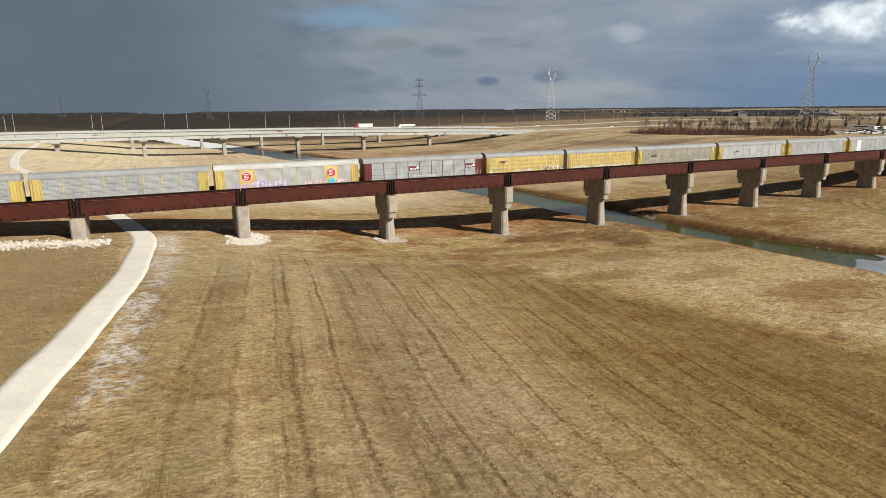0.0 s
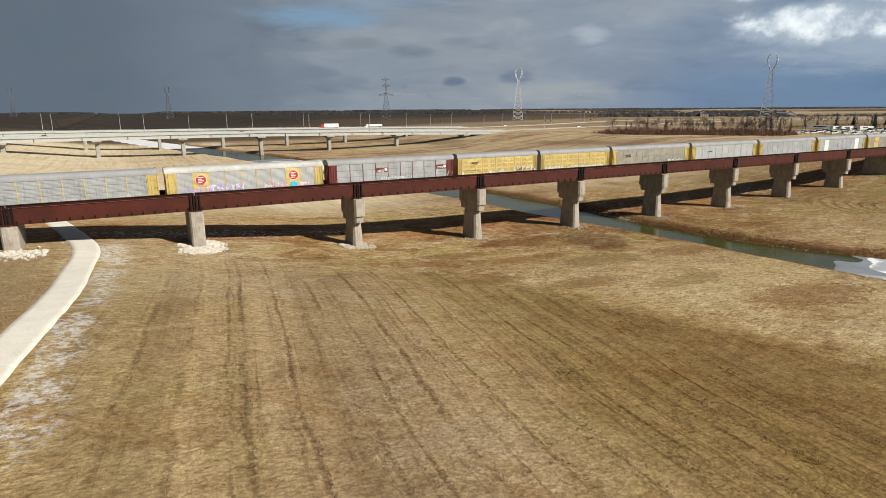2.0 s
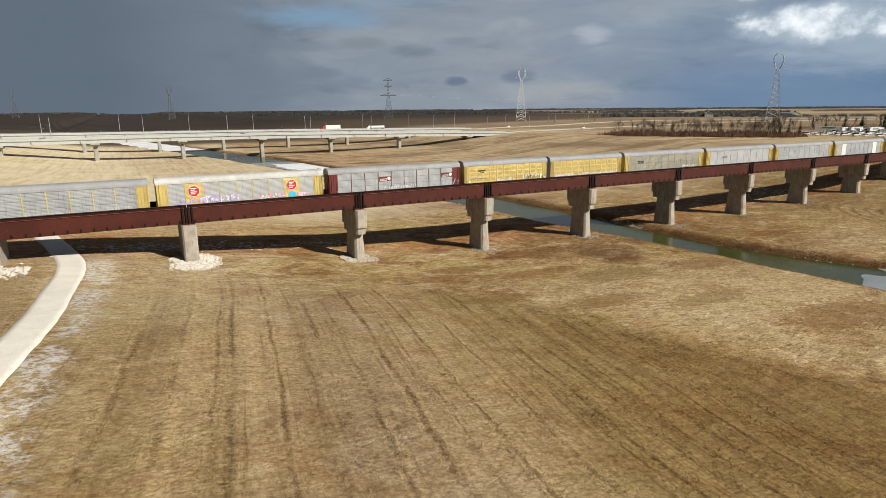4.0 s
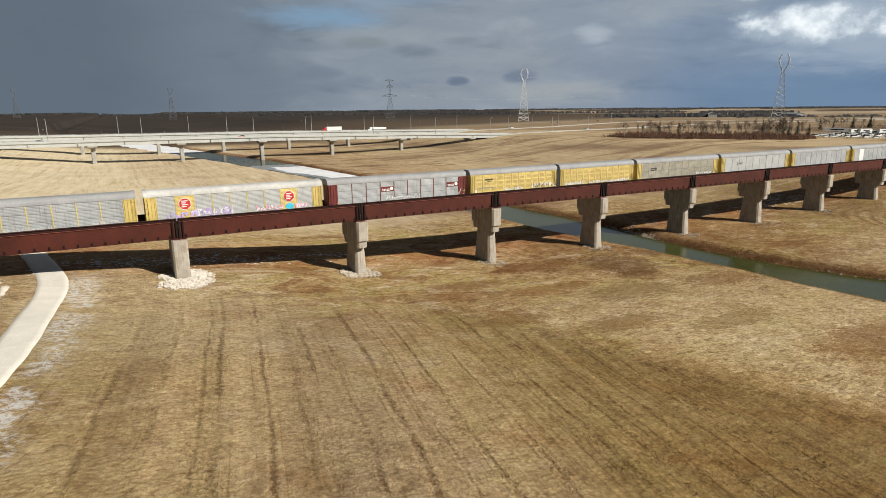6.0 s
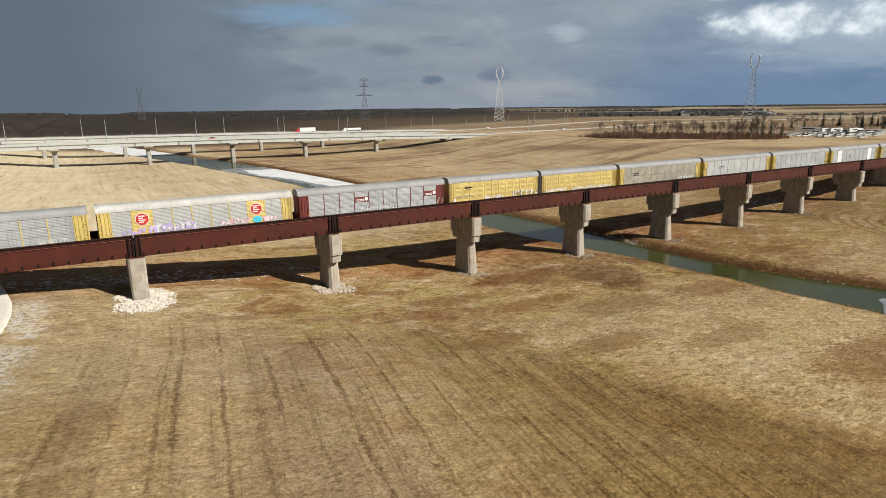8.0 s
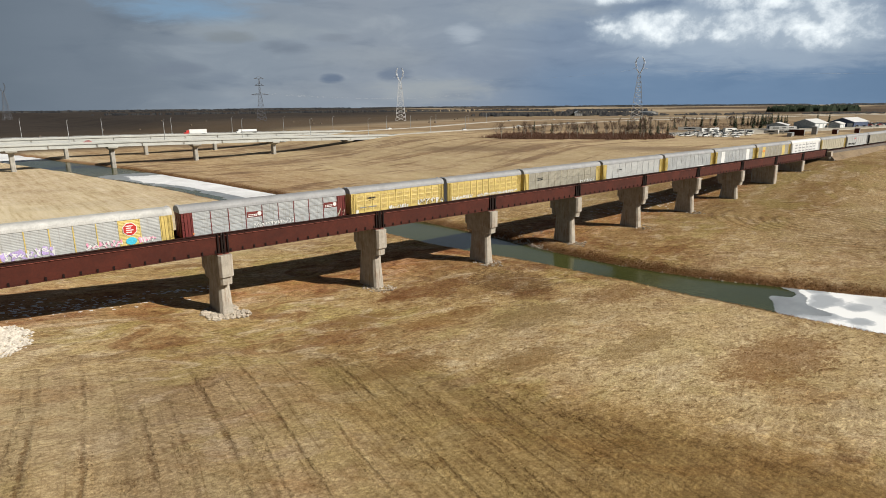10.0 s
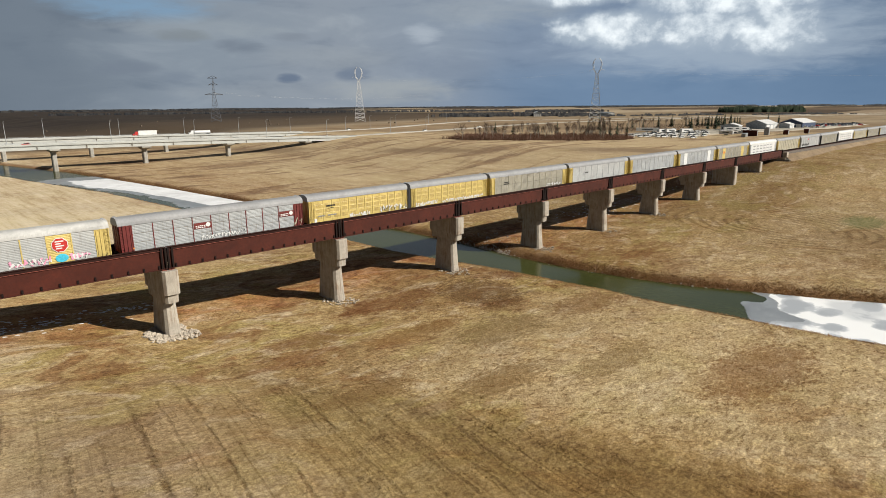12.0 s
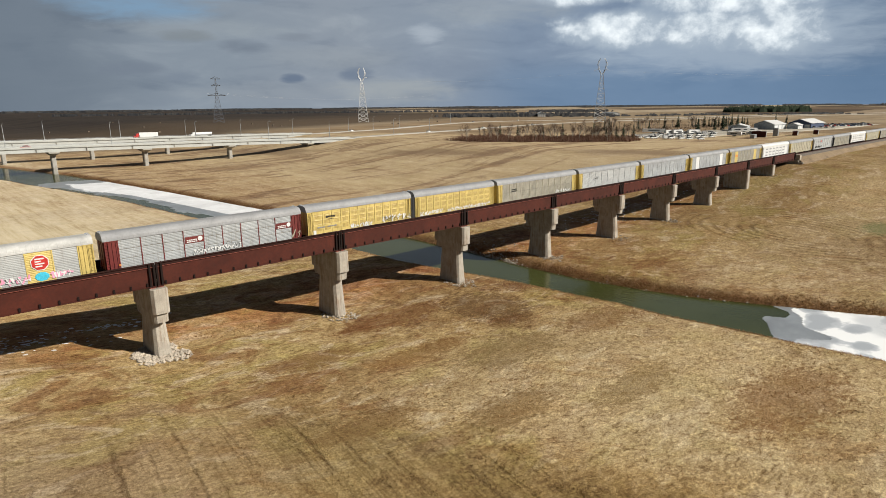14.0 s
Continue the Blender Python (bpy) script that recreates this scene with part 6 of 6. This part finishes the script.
def bare_tree(h, seed, dense=1.0):
    rg = random.Random(seed)
    g = Mesh().tube((0, 0, 0), (0, 0, h * 0.45), 0.04 + h * 0.012, 0.02 + h * 0.007, 6)
    twigs = Mesh()

    def grow(p, d, ln, r, depth):
        q = p + d * ln
        (g if depth < 2 else twigs).tube(p, q, r, r * 0.55, 4 if depth < 2 else 3)
        if depth < 4:
            for _ in range(3):
                nd = (d + Vector((rg.uniform(-0.7, 0.7), rg.uniform(-0.7, 0.7), rg.uniform(0.0, 0.5)))).normalized()
                grow(q - d * ln * rg.uniform(0, 0.4), nd, ln * rg.uniform(0.55, 0.8), r * 0.6, depth + 1)

    for k in range(3):
        d = Vector((rg.uniform(-0.4, 0.4), rg.uniform(-0.4, 0.4), 1)).normalized()
        grow(Vector((0, 0, h * (0.2 + 0.1 * k))), d, h * 0.26, 0.03 + h * 0.009, 0)
    return g, twigs


spruces, poplars = [], []
for k in range(4):
    trunk, crown = spruce(9.5 + k, 2.0 + 0.25 * k, 40 + k)
    ob = thing("spruce_tree", "dark green spruce standing in brown brush", "tree", "spruces of the shelter belt")
    part("trunk", trunk, M_BARK, ob)
    part("crown", crown, M_NEEDLES, ob)
    spruces.append(ob)
    wood, twigs = bare_tree(8.5 + k, 60 + k)
    ob = thing("poplar_tree", "bare pale-barked poplar in early spring", "tree", "bare trees of the shelter belt")
    part("trunk", wood, M_BARK, ob)
    part("crown", twigs, M_TWIGS, ob)
    poplars.append(ob)
tr = random.Random(5)
BELT = [(263, 203), (281, 168), (300, 138), (318, 120)]
spots = []
for (xa, ya), (xb, yb) in zip(BELT, BELT[1:]):
    for k in range(26):
        t = tr.random()
        spots.append((xa + (xb - xa) * t + tr.uniform(0, 26), ya + (yb - ya) * t + tr.uniform(0, 22)))
firs = [(326, 139), (330, 134), (344, 137), (336, 142), (322, 146), (341, 128), (318, 168), (310, 178), (290, 200), (297, 190), (480, 148), (484, 150), (512, 141), (517, 136), (508, 146), (522, 129), (536, 130), (634, 140), (656, 137), (540, 136), (530, 140)]
for k, (x, y) in enumerate(firs):
    m = pose(x, y, land(x, y) - 0.1, 0, 0, tr.uniform(0, 360))
    if k < 4:
        spruces[k].matrix_basis = m
    else:
        copy_thing(tr.choice(spruces), m)
for k, (x, y) in enumerate(spots):
    m = pose(x, y, land(x, y) - 0.1, 0, 0, tr.uniform(0, 360))
    if k < 4:
        poplars[k].matrix_basis = m
    else:
        copy_thing(tr.choice(poplars), m)
# trees behind the yard
for k in range(60):
    x = 430 + tr.uniform(0, 190)
    y = 215 - (x - 430) * 0.28 + tr.uniform(-8, 30)
    copy_thing(tr.choice(poplars if tr.random() < 0.72 else spruces), pose(x, y, land(x, y) - 0.1, 0, 0, tr.uniform(0, 360)))
for k in range(10):
    x = 575 + tr.uniform(0, 70)
    y = 168 + tr.uniform(-5, 16)
    copy_thing(tr.choice(spruces), pose(x, y, land(x, y) - 0.1, 0, 0, tr.uniform(0, 360)))


def stems(name, spots, mat, label, category, h0, h1, width, per, spread):
    """Upright thin stalks or twigs in clumps, joined."""
    g = Mesh()
    rg = random.Random(len(spots) + 3)
    for x, y in spots:
        for _ in range(per):
            px, py = x + rg.gauss(0, spread), y + rg.gauss(0, spread)
            z = land(px, py) - 0.1
            h, a = rg.uniform(h0, h1) * (0.8 + 0.9 * noise.noise(Vector((px * 0.12, py * 0.12, 2)))), rg.uniform(0, 3.14)
            lx, ly = rg.gauss(0, 0.35) * h, rg.gauss(0, 0.35) * h
            c, s = math.cos(a) * width, math.sin(a) * width
            b = len(g.v)
            g.v += [(px - c, py - s, z), (px + c, py + s, z), (px + lx, py + ly, z + h)]
            g.f.append((b, b + 1, b + 2))
    return tagged(part(name, g, mat), label, category, kind="stuff")


# shrubs in the brush
shrub_kinds = []
for k in range(3):
    wood, twigs = bare_tree(3.6 + 0.7 * k, 90 + k)
    ob = thing("shrub", "leafless red-brown shrub in the brush", "shrub", "shrubs of the shelter belt")
    part("stem", wood, M_THICKET, ob)
    part("crown", twigs, M_THICKET, ob)
    shrub_kinds.append(ob)
for k in range(150):
    (xa, ya), (xb, yb) = tr.choice(list(zip(BELT, BELT[1:])))
    t = tr.random()
    x, y = xa + (xb - xa) * t + tr.uniform(-1, 22), ya + (yb - ya) * t + tr.uniform(-1, 20)
    m = pose(x, y, land(x, y) - 0.1, 0, 0, tr.uniform(0, 360))
    if k < 3:
        shrub_kinds[k].matrix_basis = m
    else:
        copy_thing(tr.choice(shrub_kinds), m)

brush_spots = []
for (xa, ya), (xb, yb) in zip(BELT, BELT[1:]):
    n = int(math.hypot(xb - xa, yb - ya) * 1.6)
    for k in range(n):
        t = k / n
        for _ in range(10):
            brush_spots.append((xa + (xb - xa) * t + tr.uniform(-1, 26), ya + (yb - ya) * t + tr.uniform(-1, 24)))
stems("brush", brush_spots, M_THICKET, "dense leafless red-brown brush along the field edge", "brush", 1.0, 4.2, 0.11, 32, 1.3)
more = [(430 + tr.uniform(0, 200), 205 - tr.uniform(0, 60) + tr.uniform(-4, 26)) for _ in range(220)]
stems("brush", more, M_TWIGS, "leafless brush behind the gravel yard", "brush", 1.0, 3.6, 0.12, 9, 1.6)

# far woods and the dark spruce belt
def woods(name, lines, mat, label, count, h0, h1, seed, spread, wide=0.6, clumped=True):
    g = Mesh()
    rg = random.Random(seed)
    for (xa, ya), (xb, yb) in lines:
        made = 0
        while made < count:
            t = rg.random()
            if clumped and noise.noise(Vector((t * 9, xa * 0.01, 0))) + 0.5 * noise.noise(Vector((t * 40, ya * 0.01, 3))) + rg.uniform(-0.25, 0.25) < 0.05:
                continue
            made += 1
            x, y = xa + (xb - xa) * t + rg.gauss(0, spread), ya + (yb - ya) * t + rg.gauss(0, spread)
            h = rg.uniform(h0, h1)
            z = land(x, y) - 0.5
            for _ in range(6):
                a, r = rg.uniform(0, 6.283), h * rg.uniform(0.2, wide)
                px, py, top = x + math.cos(a) * r, y + math.sin(a) * r, h * rg.uniform(0.6, 1.05)
                q, b = r * rg.uniform(0.5, 1.0) + 0.6, len(g.v)
                dx, dy = -0.5 * q, 0.85 * q
                ring = [(-1, 0), (1, 0), (rg.uniform(0.7, 1.2), 0.5), (rg.uniform(0.3, 0.7), 0.85), (rg.uniform(-0.15, 0.15), 1.0), (rg.uniform(-0.7, -0.3), 0.8), (rg.uniform(-1.2, -0.7), 0.45)]
                g.v += [(px + u * dy * 0.8, py + u * dx * 0.8, z + v * top) for u, v in ring]
                g.f.append(tuple(range(b, b + 7)))
    return tagged(part(name, g, mat), label, "woods", kind="stuff")


woods("spruce_belt", [((1446, 511), (1583, 390))], M_NEEDLES, "dark planted belt of spruces on the plain", 420, 11, 16, 3, 6, 0.6, False)
woods("far_woods", [((-1900, 4200), (600, 4300)), ((300, 3600), (1700, 3300)), ((1500, 3900), (3300, 3000)), ((2800, 2900), (4200, 1500)), ((3600, 2400), (4500, 300))], M_WOODS, "low dark line of far woods on the horizon", 900, 5, 12, 4, 50, 1.4)
woods("far_woods", [((350, 1900), (1050, 1700)), ((1000, 1650), (1500, 1250)), ((1350, 1000), (1500, 900)), ((800, 760), (1000, 600))], M_WOODS, "scattered bare woods across the farmland", 330, 4, 9, 5, 26, 0.45)
woods("far_woods", [((900, 560), (1150, 420)), ((1200, 330), (1350, 250)), ((1900, 250), (2100, 150))], M_WOODS, "low scrub along the farm roads", 80, 2, 5, 6, 16, 1.2)

# round hay bales
hb = random.Random(9)
bale = thing("hay_bale", "round weathered hay bale lying in the field", "hay bale", "hay bales", pose(330, 603, land(330, 603)))
part("roll", Mesh().tube((-0.75, 0, 0.85), (0.75, 0, 0.85), 0.9, n=14), M_HAY, bale)
part("end_face", Mesh().tube((0.74, 0, 0.85), (0.79, 0, 0.85), 0.6, n=14), M_HAY, bale)
for x, y in ((337, 596), (453, 526), (458, 520), (552, 550), (293, 888), (260, 1010), (462, 800), (410, 760), (350, 700), (230, 760), (180, 820), (120, 700), (150, 900), (60, 780), (20, 860), (-40, 720), (-60, 900), (-120, 800), (210, 640), (520, 640), (560, 600), (600, 640), (90, 600), (0, 620)):
    copy_thing(bale, pose(x, y, land(x, y), 0, 0, hb.uniform(0, 180)))

# ---- riprap, ice, snow ----
def rocks(name, spots, mat, label, r0, r1, seed):
    g = Mesh()
    rg = random.Random(seed)
    for x, y in spots:
        r = r0 + (r1 - r0) * rg.random() ** 2.2
        z = land(x, y) + r * 0.25
        b = len(g.v)
        for d in ((1, 0, 0), (0, 1, 0), (-1, 0, 0), (0, -1, 0), (0.3, 0.2, 0.8), (-0.2, 0.1, -0.8), (0.6, 0.6, 0.45), (-0.6, -0.5, 0.5)):
            g.v.append((x + d[0] * r * rg.uniform(0.7, 1.3), y + d[1] * r * rg.uniform(0.7, 1.3), z + d[2] * r * rg.uniform(0.7, 1.1)))
        g.f += [tuple(b + i for i in q) for q in ((0, 6, 4), (6, 1, 4), (1, 2, 4), (2, 7, 4), (7, 3, 4), (3, 0, 4), (0, 1, 6), (2, 3, 7), (1, 0, 5), (2, 1, 5), (3, 2, 5), (0, 3, 5))]
    return tagged(part(name, g, mat), label, "stones", kind="stuff")


rr = random.Random(31)


def ring_spots(cx, cy, rx, ry, n):
    out = []
    while len(out) < n:
        x, y = rr.uniform(-1, 1), rr.uniform(-1, 1)
        edge = 0.72 + 0.5 * noise.noise(Vector((math.atan2(y, x) * 1.3, cx, 0))) + 0.25 * rr.random()
        if math.hypot(x, y) < edge and rr.random() < 1.25 - 0.7 * math.hypot(x, y):
            out.append((cx + x * rx, cy + y * ry))
    return out


rocks("riprap", ring_spots(-30.4, 0.5, 4.8, 6.4, 1900), M_STONE, "heap of white broken limestone round a pier foot", 0.08, 0.34, 1)
rocks("riprap", [(rr.uniform(-74, -53.5), -3.5 + rr.gauss(0, 1.6)) for _ in range(1900)], M_STONE, "bank of white broken limestone along the pier", 0.08, 0.36, 2)
rocks("riprap", ring_spots(-1.6, 2.2, 3.8, 4.8, 900), M_TANROCK, "heap of grey-tan riprap round a pier foot", 0.12, 0.38, 3)
rocks("riprap", ring_spots(55.4, 1.5, 3.6, 5.0, 170), M_TANROCK, "scattered riprap round a pier foot", 0.1, 0.32, 4)
rocks("riprap", ring_spots(27.4, 1.5, 2.8, 3.6, 130), M_TANROCK, "scattered stones round a pier foot", 0.12, 0.35, 5)
for cx in (84.75, 113.35, 141.95, 220.5):
    rocks("riprap", ring_spots(cx, 1.0, 3.0, 4.0, 60), M_TANROCK, "scattered stones round a pier foot", 0.12, 0.4, int(cx))
bank = []
for k in range(2600):
    y = rr.uniform(-50, 24)
    cx, hw = river_at(y)
    bank.append((cx + hw - 0.7 + abs(rr.gauss(0, 0.55)) + (0.3 if y > 6 else 0) * rr.uniform(0, 6), y))
rocks("bank_stones", bank, M_STONE, "line of pale stones along the waterline", 0.08, 0.36, 6)
tip = [(rr.uniform(76, 92), rr.uniform(8, 24)) for _ in range(170)]
rocks("bank_stones", tip, M_TANROCK, "rubble on the river bank under the bridge", 0.1, 0.3, 7)


def ice_sheet(name, ya, yb, step, test, mat, label, lift):
    g = Mesh()
    rows = int((yb - ya) / step)
    index = {}

    def at(i, j):
        if (i, j) not in index:
            y = ya + j * step
            cx, hw = river_at(y)
            x = cx - hw - 4 + i * step
            index[(i, j)] = len(g.v)
            g.v.append((x + 0.35 * step * noise.noise(Vector((x, y, 1.7))), y + 0.35 * step * noise.noise(Vector((x, y, 5.1))), WATER_Z + lift))
        return index[(i, j)]

    for j in range(rows):
        y = ya + j * step
        cx, hw = river_at(y)
        for i in range(int((2 * hw + 8) / step)):
            x = cx - hw - 4 + i * step
            if test((x - cx) / hw, y, x):
                g.f.append((at(i, j), at(i + 1, j), at(i + 1, j + 1), at(i, j + 1)))
    return tagged(part(name, g, mat), label, "ice", kind="structure")


def n2(x, y, f):
    return noise.noise(Vector((x * f, y * f, 0.3)))


ice_sheet("ice", -95, -38, 0.3, lambda s, y, x: y < -53.5 + 4.0 * n2(x, y, 0.16) + 5.0 * max(s, -0.4), M_ICE, "white snow-covered river ice with grey melt rings", 0.03)
ice_sheet("ice", -60, -36, 0.25, lambda s, y, x: y < -50.0 + 5.0 * n2(x + 9, y, 0.15) + 3.0 * s, M_THIN_ICE, "thin grey ice at the edge of the open water", 0.015)
ice_sheet("ice", 95, 292, 1.2, lambda s, y, x: s > -0.22 - 0.004 * (y - 180) + 0.42 * n2(x, y, 0.03) + 0.12 * n2(x, y, 0.1) and y < 252 + 14 * n2(x, y, 0.1), M_FARICE, "white ice along the far reach of the river", 0.03)
ice_sheet("ice", 90, 300, 1.5, lambda s, y, x: s > -0.75 + 0.5 * n2(x + 5, y, 0.05) and y < 266 + 12 * n2(x, y + 40, 0.06), M_THIN_ICE, "thin grey ice on the river", 0.015)
ice_sheet("ice", 385, 800, 4, lambda s, y, x: y > 398 + 12 * n2(x, y, 0.05), M_FARICE, "white ice on the river beyond the highway", 0.03)


def flecks(name, spots, mat, label, r0, r1, category="snow"):
    """Small irregular patches lying on the ground."""
    g = Mesh()
    rg = random.Random(len(spots))
    for x, y in spots:
        r, n = rg.uniform(r0, r1), 7
        b = len(g.v)
        for k in range(n):
            a = 6.283 * k / n
            q = r * rg.uniform(0.45, 1.2)
            px, py = x + math.cos(a) * q * 1.3, y + math.sin(a) * q
            g.v.append((px, py, land(px, py) + 0.03))
        g.v.append((x, y, land(x, y) + 0.09))
        g.f += [(b + k, b + (k + 1) % n, b + n) for k in range(n)]
    return tagged(part(name, g, mat), label, category, kind="stuff")


sp = [(rr.gauss(-2, 3.5), rr.gauss(18.2, 0.9)) for _ in range(60)] + [(rr.gauss(-38, 6), rr.gauss(12, 2)) for _ in range(170)] + [(rr.gauss(-22, 9), rr.gauss(15, 2.4)) for _ in range(220)] + [(rr.gauss(150, 16), rr.gauss(20, 4)) for _ in range(420)]
sp += [(rr.gauss(-50.3, 0.9), rr.gauss(9.5, 2.2)) for _ in range(70)]
flecks("snow_patches", sp, M_SNOW, "thin streaks of snow lying in the shade", 0.08, 0.36)

# ---- grass ----
def tufts(name, points, mat, label, h0, h1, seed, lean=0.6, slim=1.0):
    """Many bent stalk clumps in one mesh, three blades each."""
    rg = np.random.default_rng(seed)
    pts = np.array(points, float)
    n = len(pts)
    z = np.array([land(x, y) for x, y in pts]) - 0.04
    verts = np.zeros((n, 3, 3, 3))
    for b in range(3):
        a = rg.uniform(0, 6.283, n)
        h = rg.uniform(h0, h1, n)
        w = h * rg.uniform(0.10, 0.22, n) * slim
        ox, oy = rg.normal(0, 0.12, n), rg.normal(0, 0.12, n)
        la, ll = rg.uniform(0, 6.283, n), rg.uniform(0.2, lean * 2, n) * h
        base = np.stack([pts[:, 0] + ox, pts[:, 1] + oy, z], 1)
        side = np.stack([np.cos(a) * w, np.sin(a) * w, np.zeros(n)], 1)
        tip = base + np.stack([np.cos(la) * ll, np.sin(la) * ll, h], 1)
        verts[:, b, 0], verts[:, b, 1], verts[:, b, 2] = base - side, base + side, tip
    me = bpy.data.meshes.new(name)
    me.vertices.add(n * 9)
    me.vertices.foreach_set("co", verts.reshape(-1))
    me.loops.add(n * 9)
    me.loops.foreach_set("vertex_index", np.arange(n * 9, dtype=np.int32))
    me.polygons.add(n * 3)
    me.polygons.foreach_set("loop_start", np.arange(0, n * 9, 3, dtype=np.int32))
    me.materials.append(mat)
    me.update(calc_edges=True)
    return tagged(new(name, me), label, "grass", kind="stuff")


def on_path(x, y):
    line = [(-58, -82), (-55.3, -66.5), (-53.3, -56), (-49.9, -35), (-48.8, -14.5), (-48.2, -4.5), (-49.2, 5.2), (-53.7, 24.5)]
    return abs(x - float(np.interp(y, [p[1] for p in line], [p[0] for p in line]))) < 2.2


gr = random.Random(77)
pts = []
while len(pts) < 70000:
    x = -62 + 170 * gr.random() ** 1.15
    y = -92 + 112 * gr.random()
    u = x - 0.17 * (y + 52) + 0.00002 * (y + 52) ** 3
    if noise.noise(Vector((u * 0.45, y * 0.02, 0))) + 0.35 * noise.noise(Vector((x * 0.3, y * 0.3, 4))) + gr.uniform(-0.35, 0.35) < -0.12:
        continue
    cx, hw = river_at(y)
    if abs(x - cx) < hw + 0.6 or on_path(x, y) or (x + 24) ** 2 + (y + 80) ** 2 < 4:
        continue
    pts.append((x, y))
tufts("grass", pts, M_GROUND, "short dry straw-coloured stubble on the meadow", 0.05, 0.12, 1, 0.9, 0.7)
pts = []
while len(pts) < 14000:
    x, y = -48 + 160 * gr.random() ** 1.2, -88 + 100 * gr.random()
    if noise.noise(Vector((x * 0.12, y * 0.16, 7))) + 0.6 * noise.noise(Vector((x * 0.5, y * 0.6, 9))) + gr.uniform(-0.3, 0.3) < 0.22:
        continue
    cx, hw = river_at(y)
    if abs(x - cx) < hw + 0.6 or on_path(x, y) or (y < -34 + 8 * math.sin(x * 0.2) and x < 40):
        continue
    pts.append((x, y))
while len(pts) < 26000:
    u0, half, deep = gr.choice(RUTS)
    y = gr.uniform(-92, -24)
    if noise.noise(Vector((u0, y * 0.11, 1))) + gr.uniform(-0.3, 0.3) < 0.0:
        continue
    w = y + 52
    x = u0 + 0.17 * w - 0.00002 * w ** 3 + gr.choice((-1, 1)) * (half + abs(gr.gauss(0, 0.3)))
    if not on_path(x, y):
        pts.append((x, y))
tufts("grass_clumps", pts, M_GROUND, "brown matted clumps of dead grass on the meadow", 0.08, 0.22, 8, 0.8, 1.3)
dark_bank, pale_bank = [], []
for _ in range(20000):
    y = gr.uniform(-95, 60)
    cx, hw = river_at(y)
    side = gr.choice((-1, 1, 1))
    reach = gr.uniform(0.5, 2.2) if noise.noise(Vector((side * 9, y * 0.13, 3))) > 0 else 0.9
    (dark_bank if side > 0 and gr.random() < 0.45 else pale_bank).append((cx + side * (hw + 0.6 + abs(gr.gauss(0, 1.9)) * reach), y))
tufts("bank_grass", dark_bank, M_BANK, "dark rust-brown weeds along the far river bank", 0.12, 0.38, 2, 0.9)
far_bank = []
for _ in range(6000):
    y = gr.uniform(58, 300)
    cx, hw = river_at(y)
    far_bank.append((cx + gr.choice((-1, 1, 1)) * (hw + 1.4 + abs(gr.gauss(0, 0.7))), y))
tufts("bank_grass", far_bank, M_BANK, "dark dead weeds along the upper reach of the river", 0.15, 0.42, 6, 0.8)
tufts("bank_grass", pale_bank, M_BRUSH, "straw and rust-coloured grass along the river banks", 0.12, 0.36, 5, 0.8)
pts = []
for _ in range(4200):
    c = gr.choice(((57, -33, 9, 5), (24, -38, 8, 3), (37, -16, 6, 3), (46, -64, 9, 4), (40, 22, 7, 4), (84, -3, 6, 3), (113, -2, 4, 2), (15, -30, 7, 3), (62, -8, 5, 3), (10, 6, 5, 2)))
    pts.append((gr.gauss(c[0], c[2]), gr.gauss(c[1], c[3])))
pts = [(x, y) for x, y in pts if abs(x - river_at(y)[0]) > river_at(y)[1] + 0.5]
tufts("weeds", pts, M_BRUSH, "patches of rust-brown weeds in the meadow", 0.12, 0.3, 3, 0.9)
pts = [(gr.uniform(-90, -51.5), gr.uniform(-80, -4)) for _ in range(45000)]
pts = [(x, y) for x, y in pts if not on_path(x, y) and x < -51.0]
tufts("long_grass", pts, M_LONG, "longer unmown dry grass beside the path", 0.14, 0.34, 4, 0.7, 0.45)
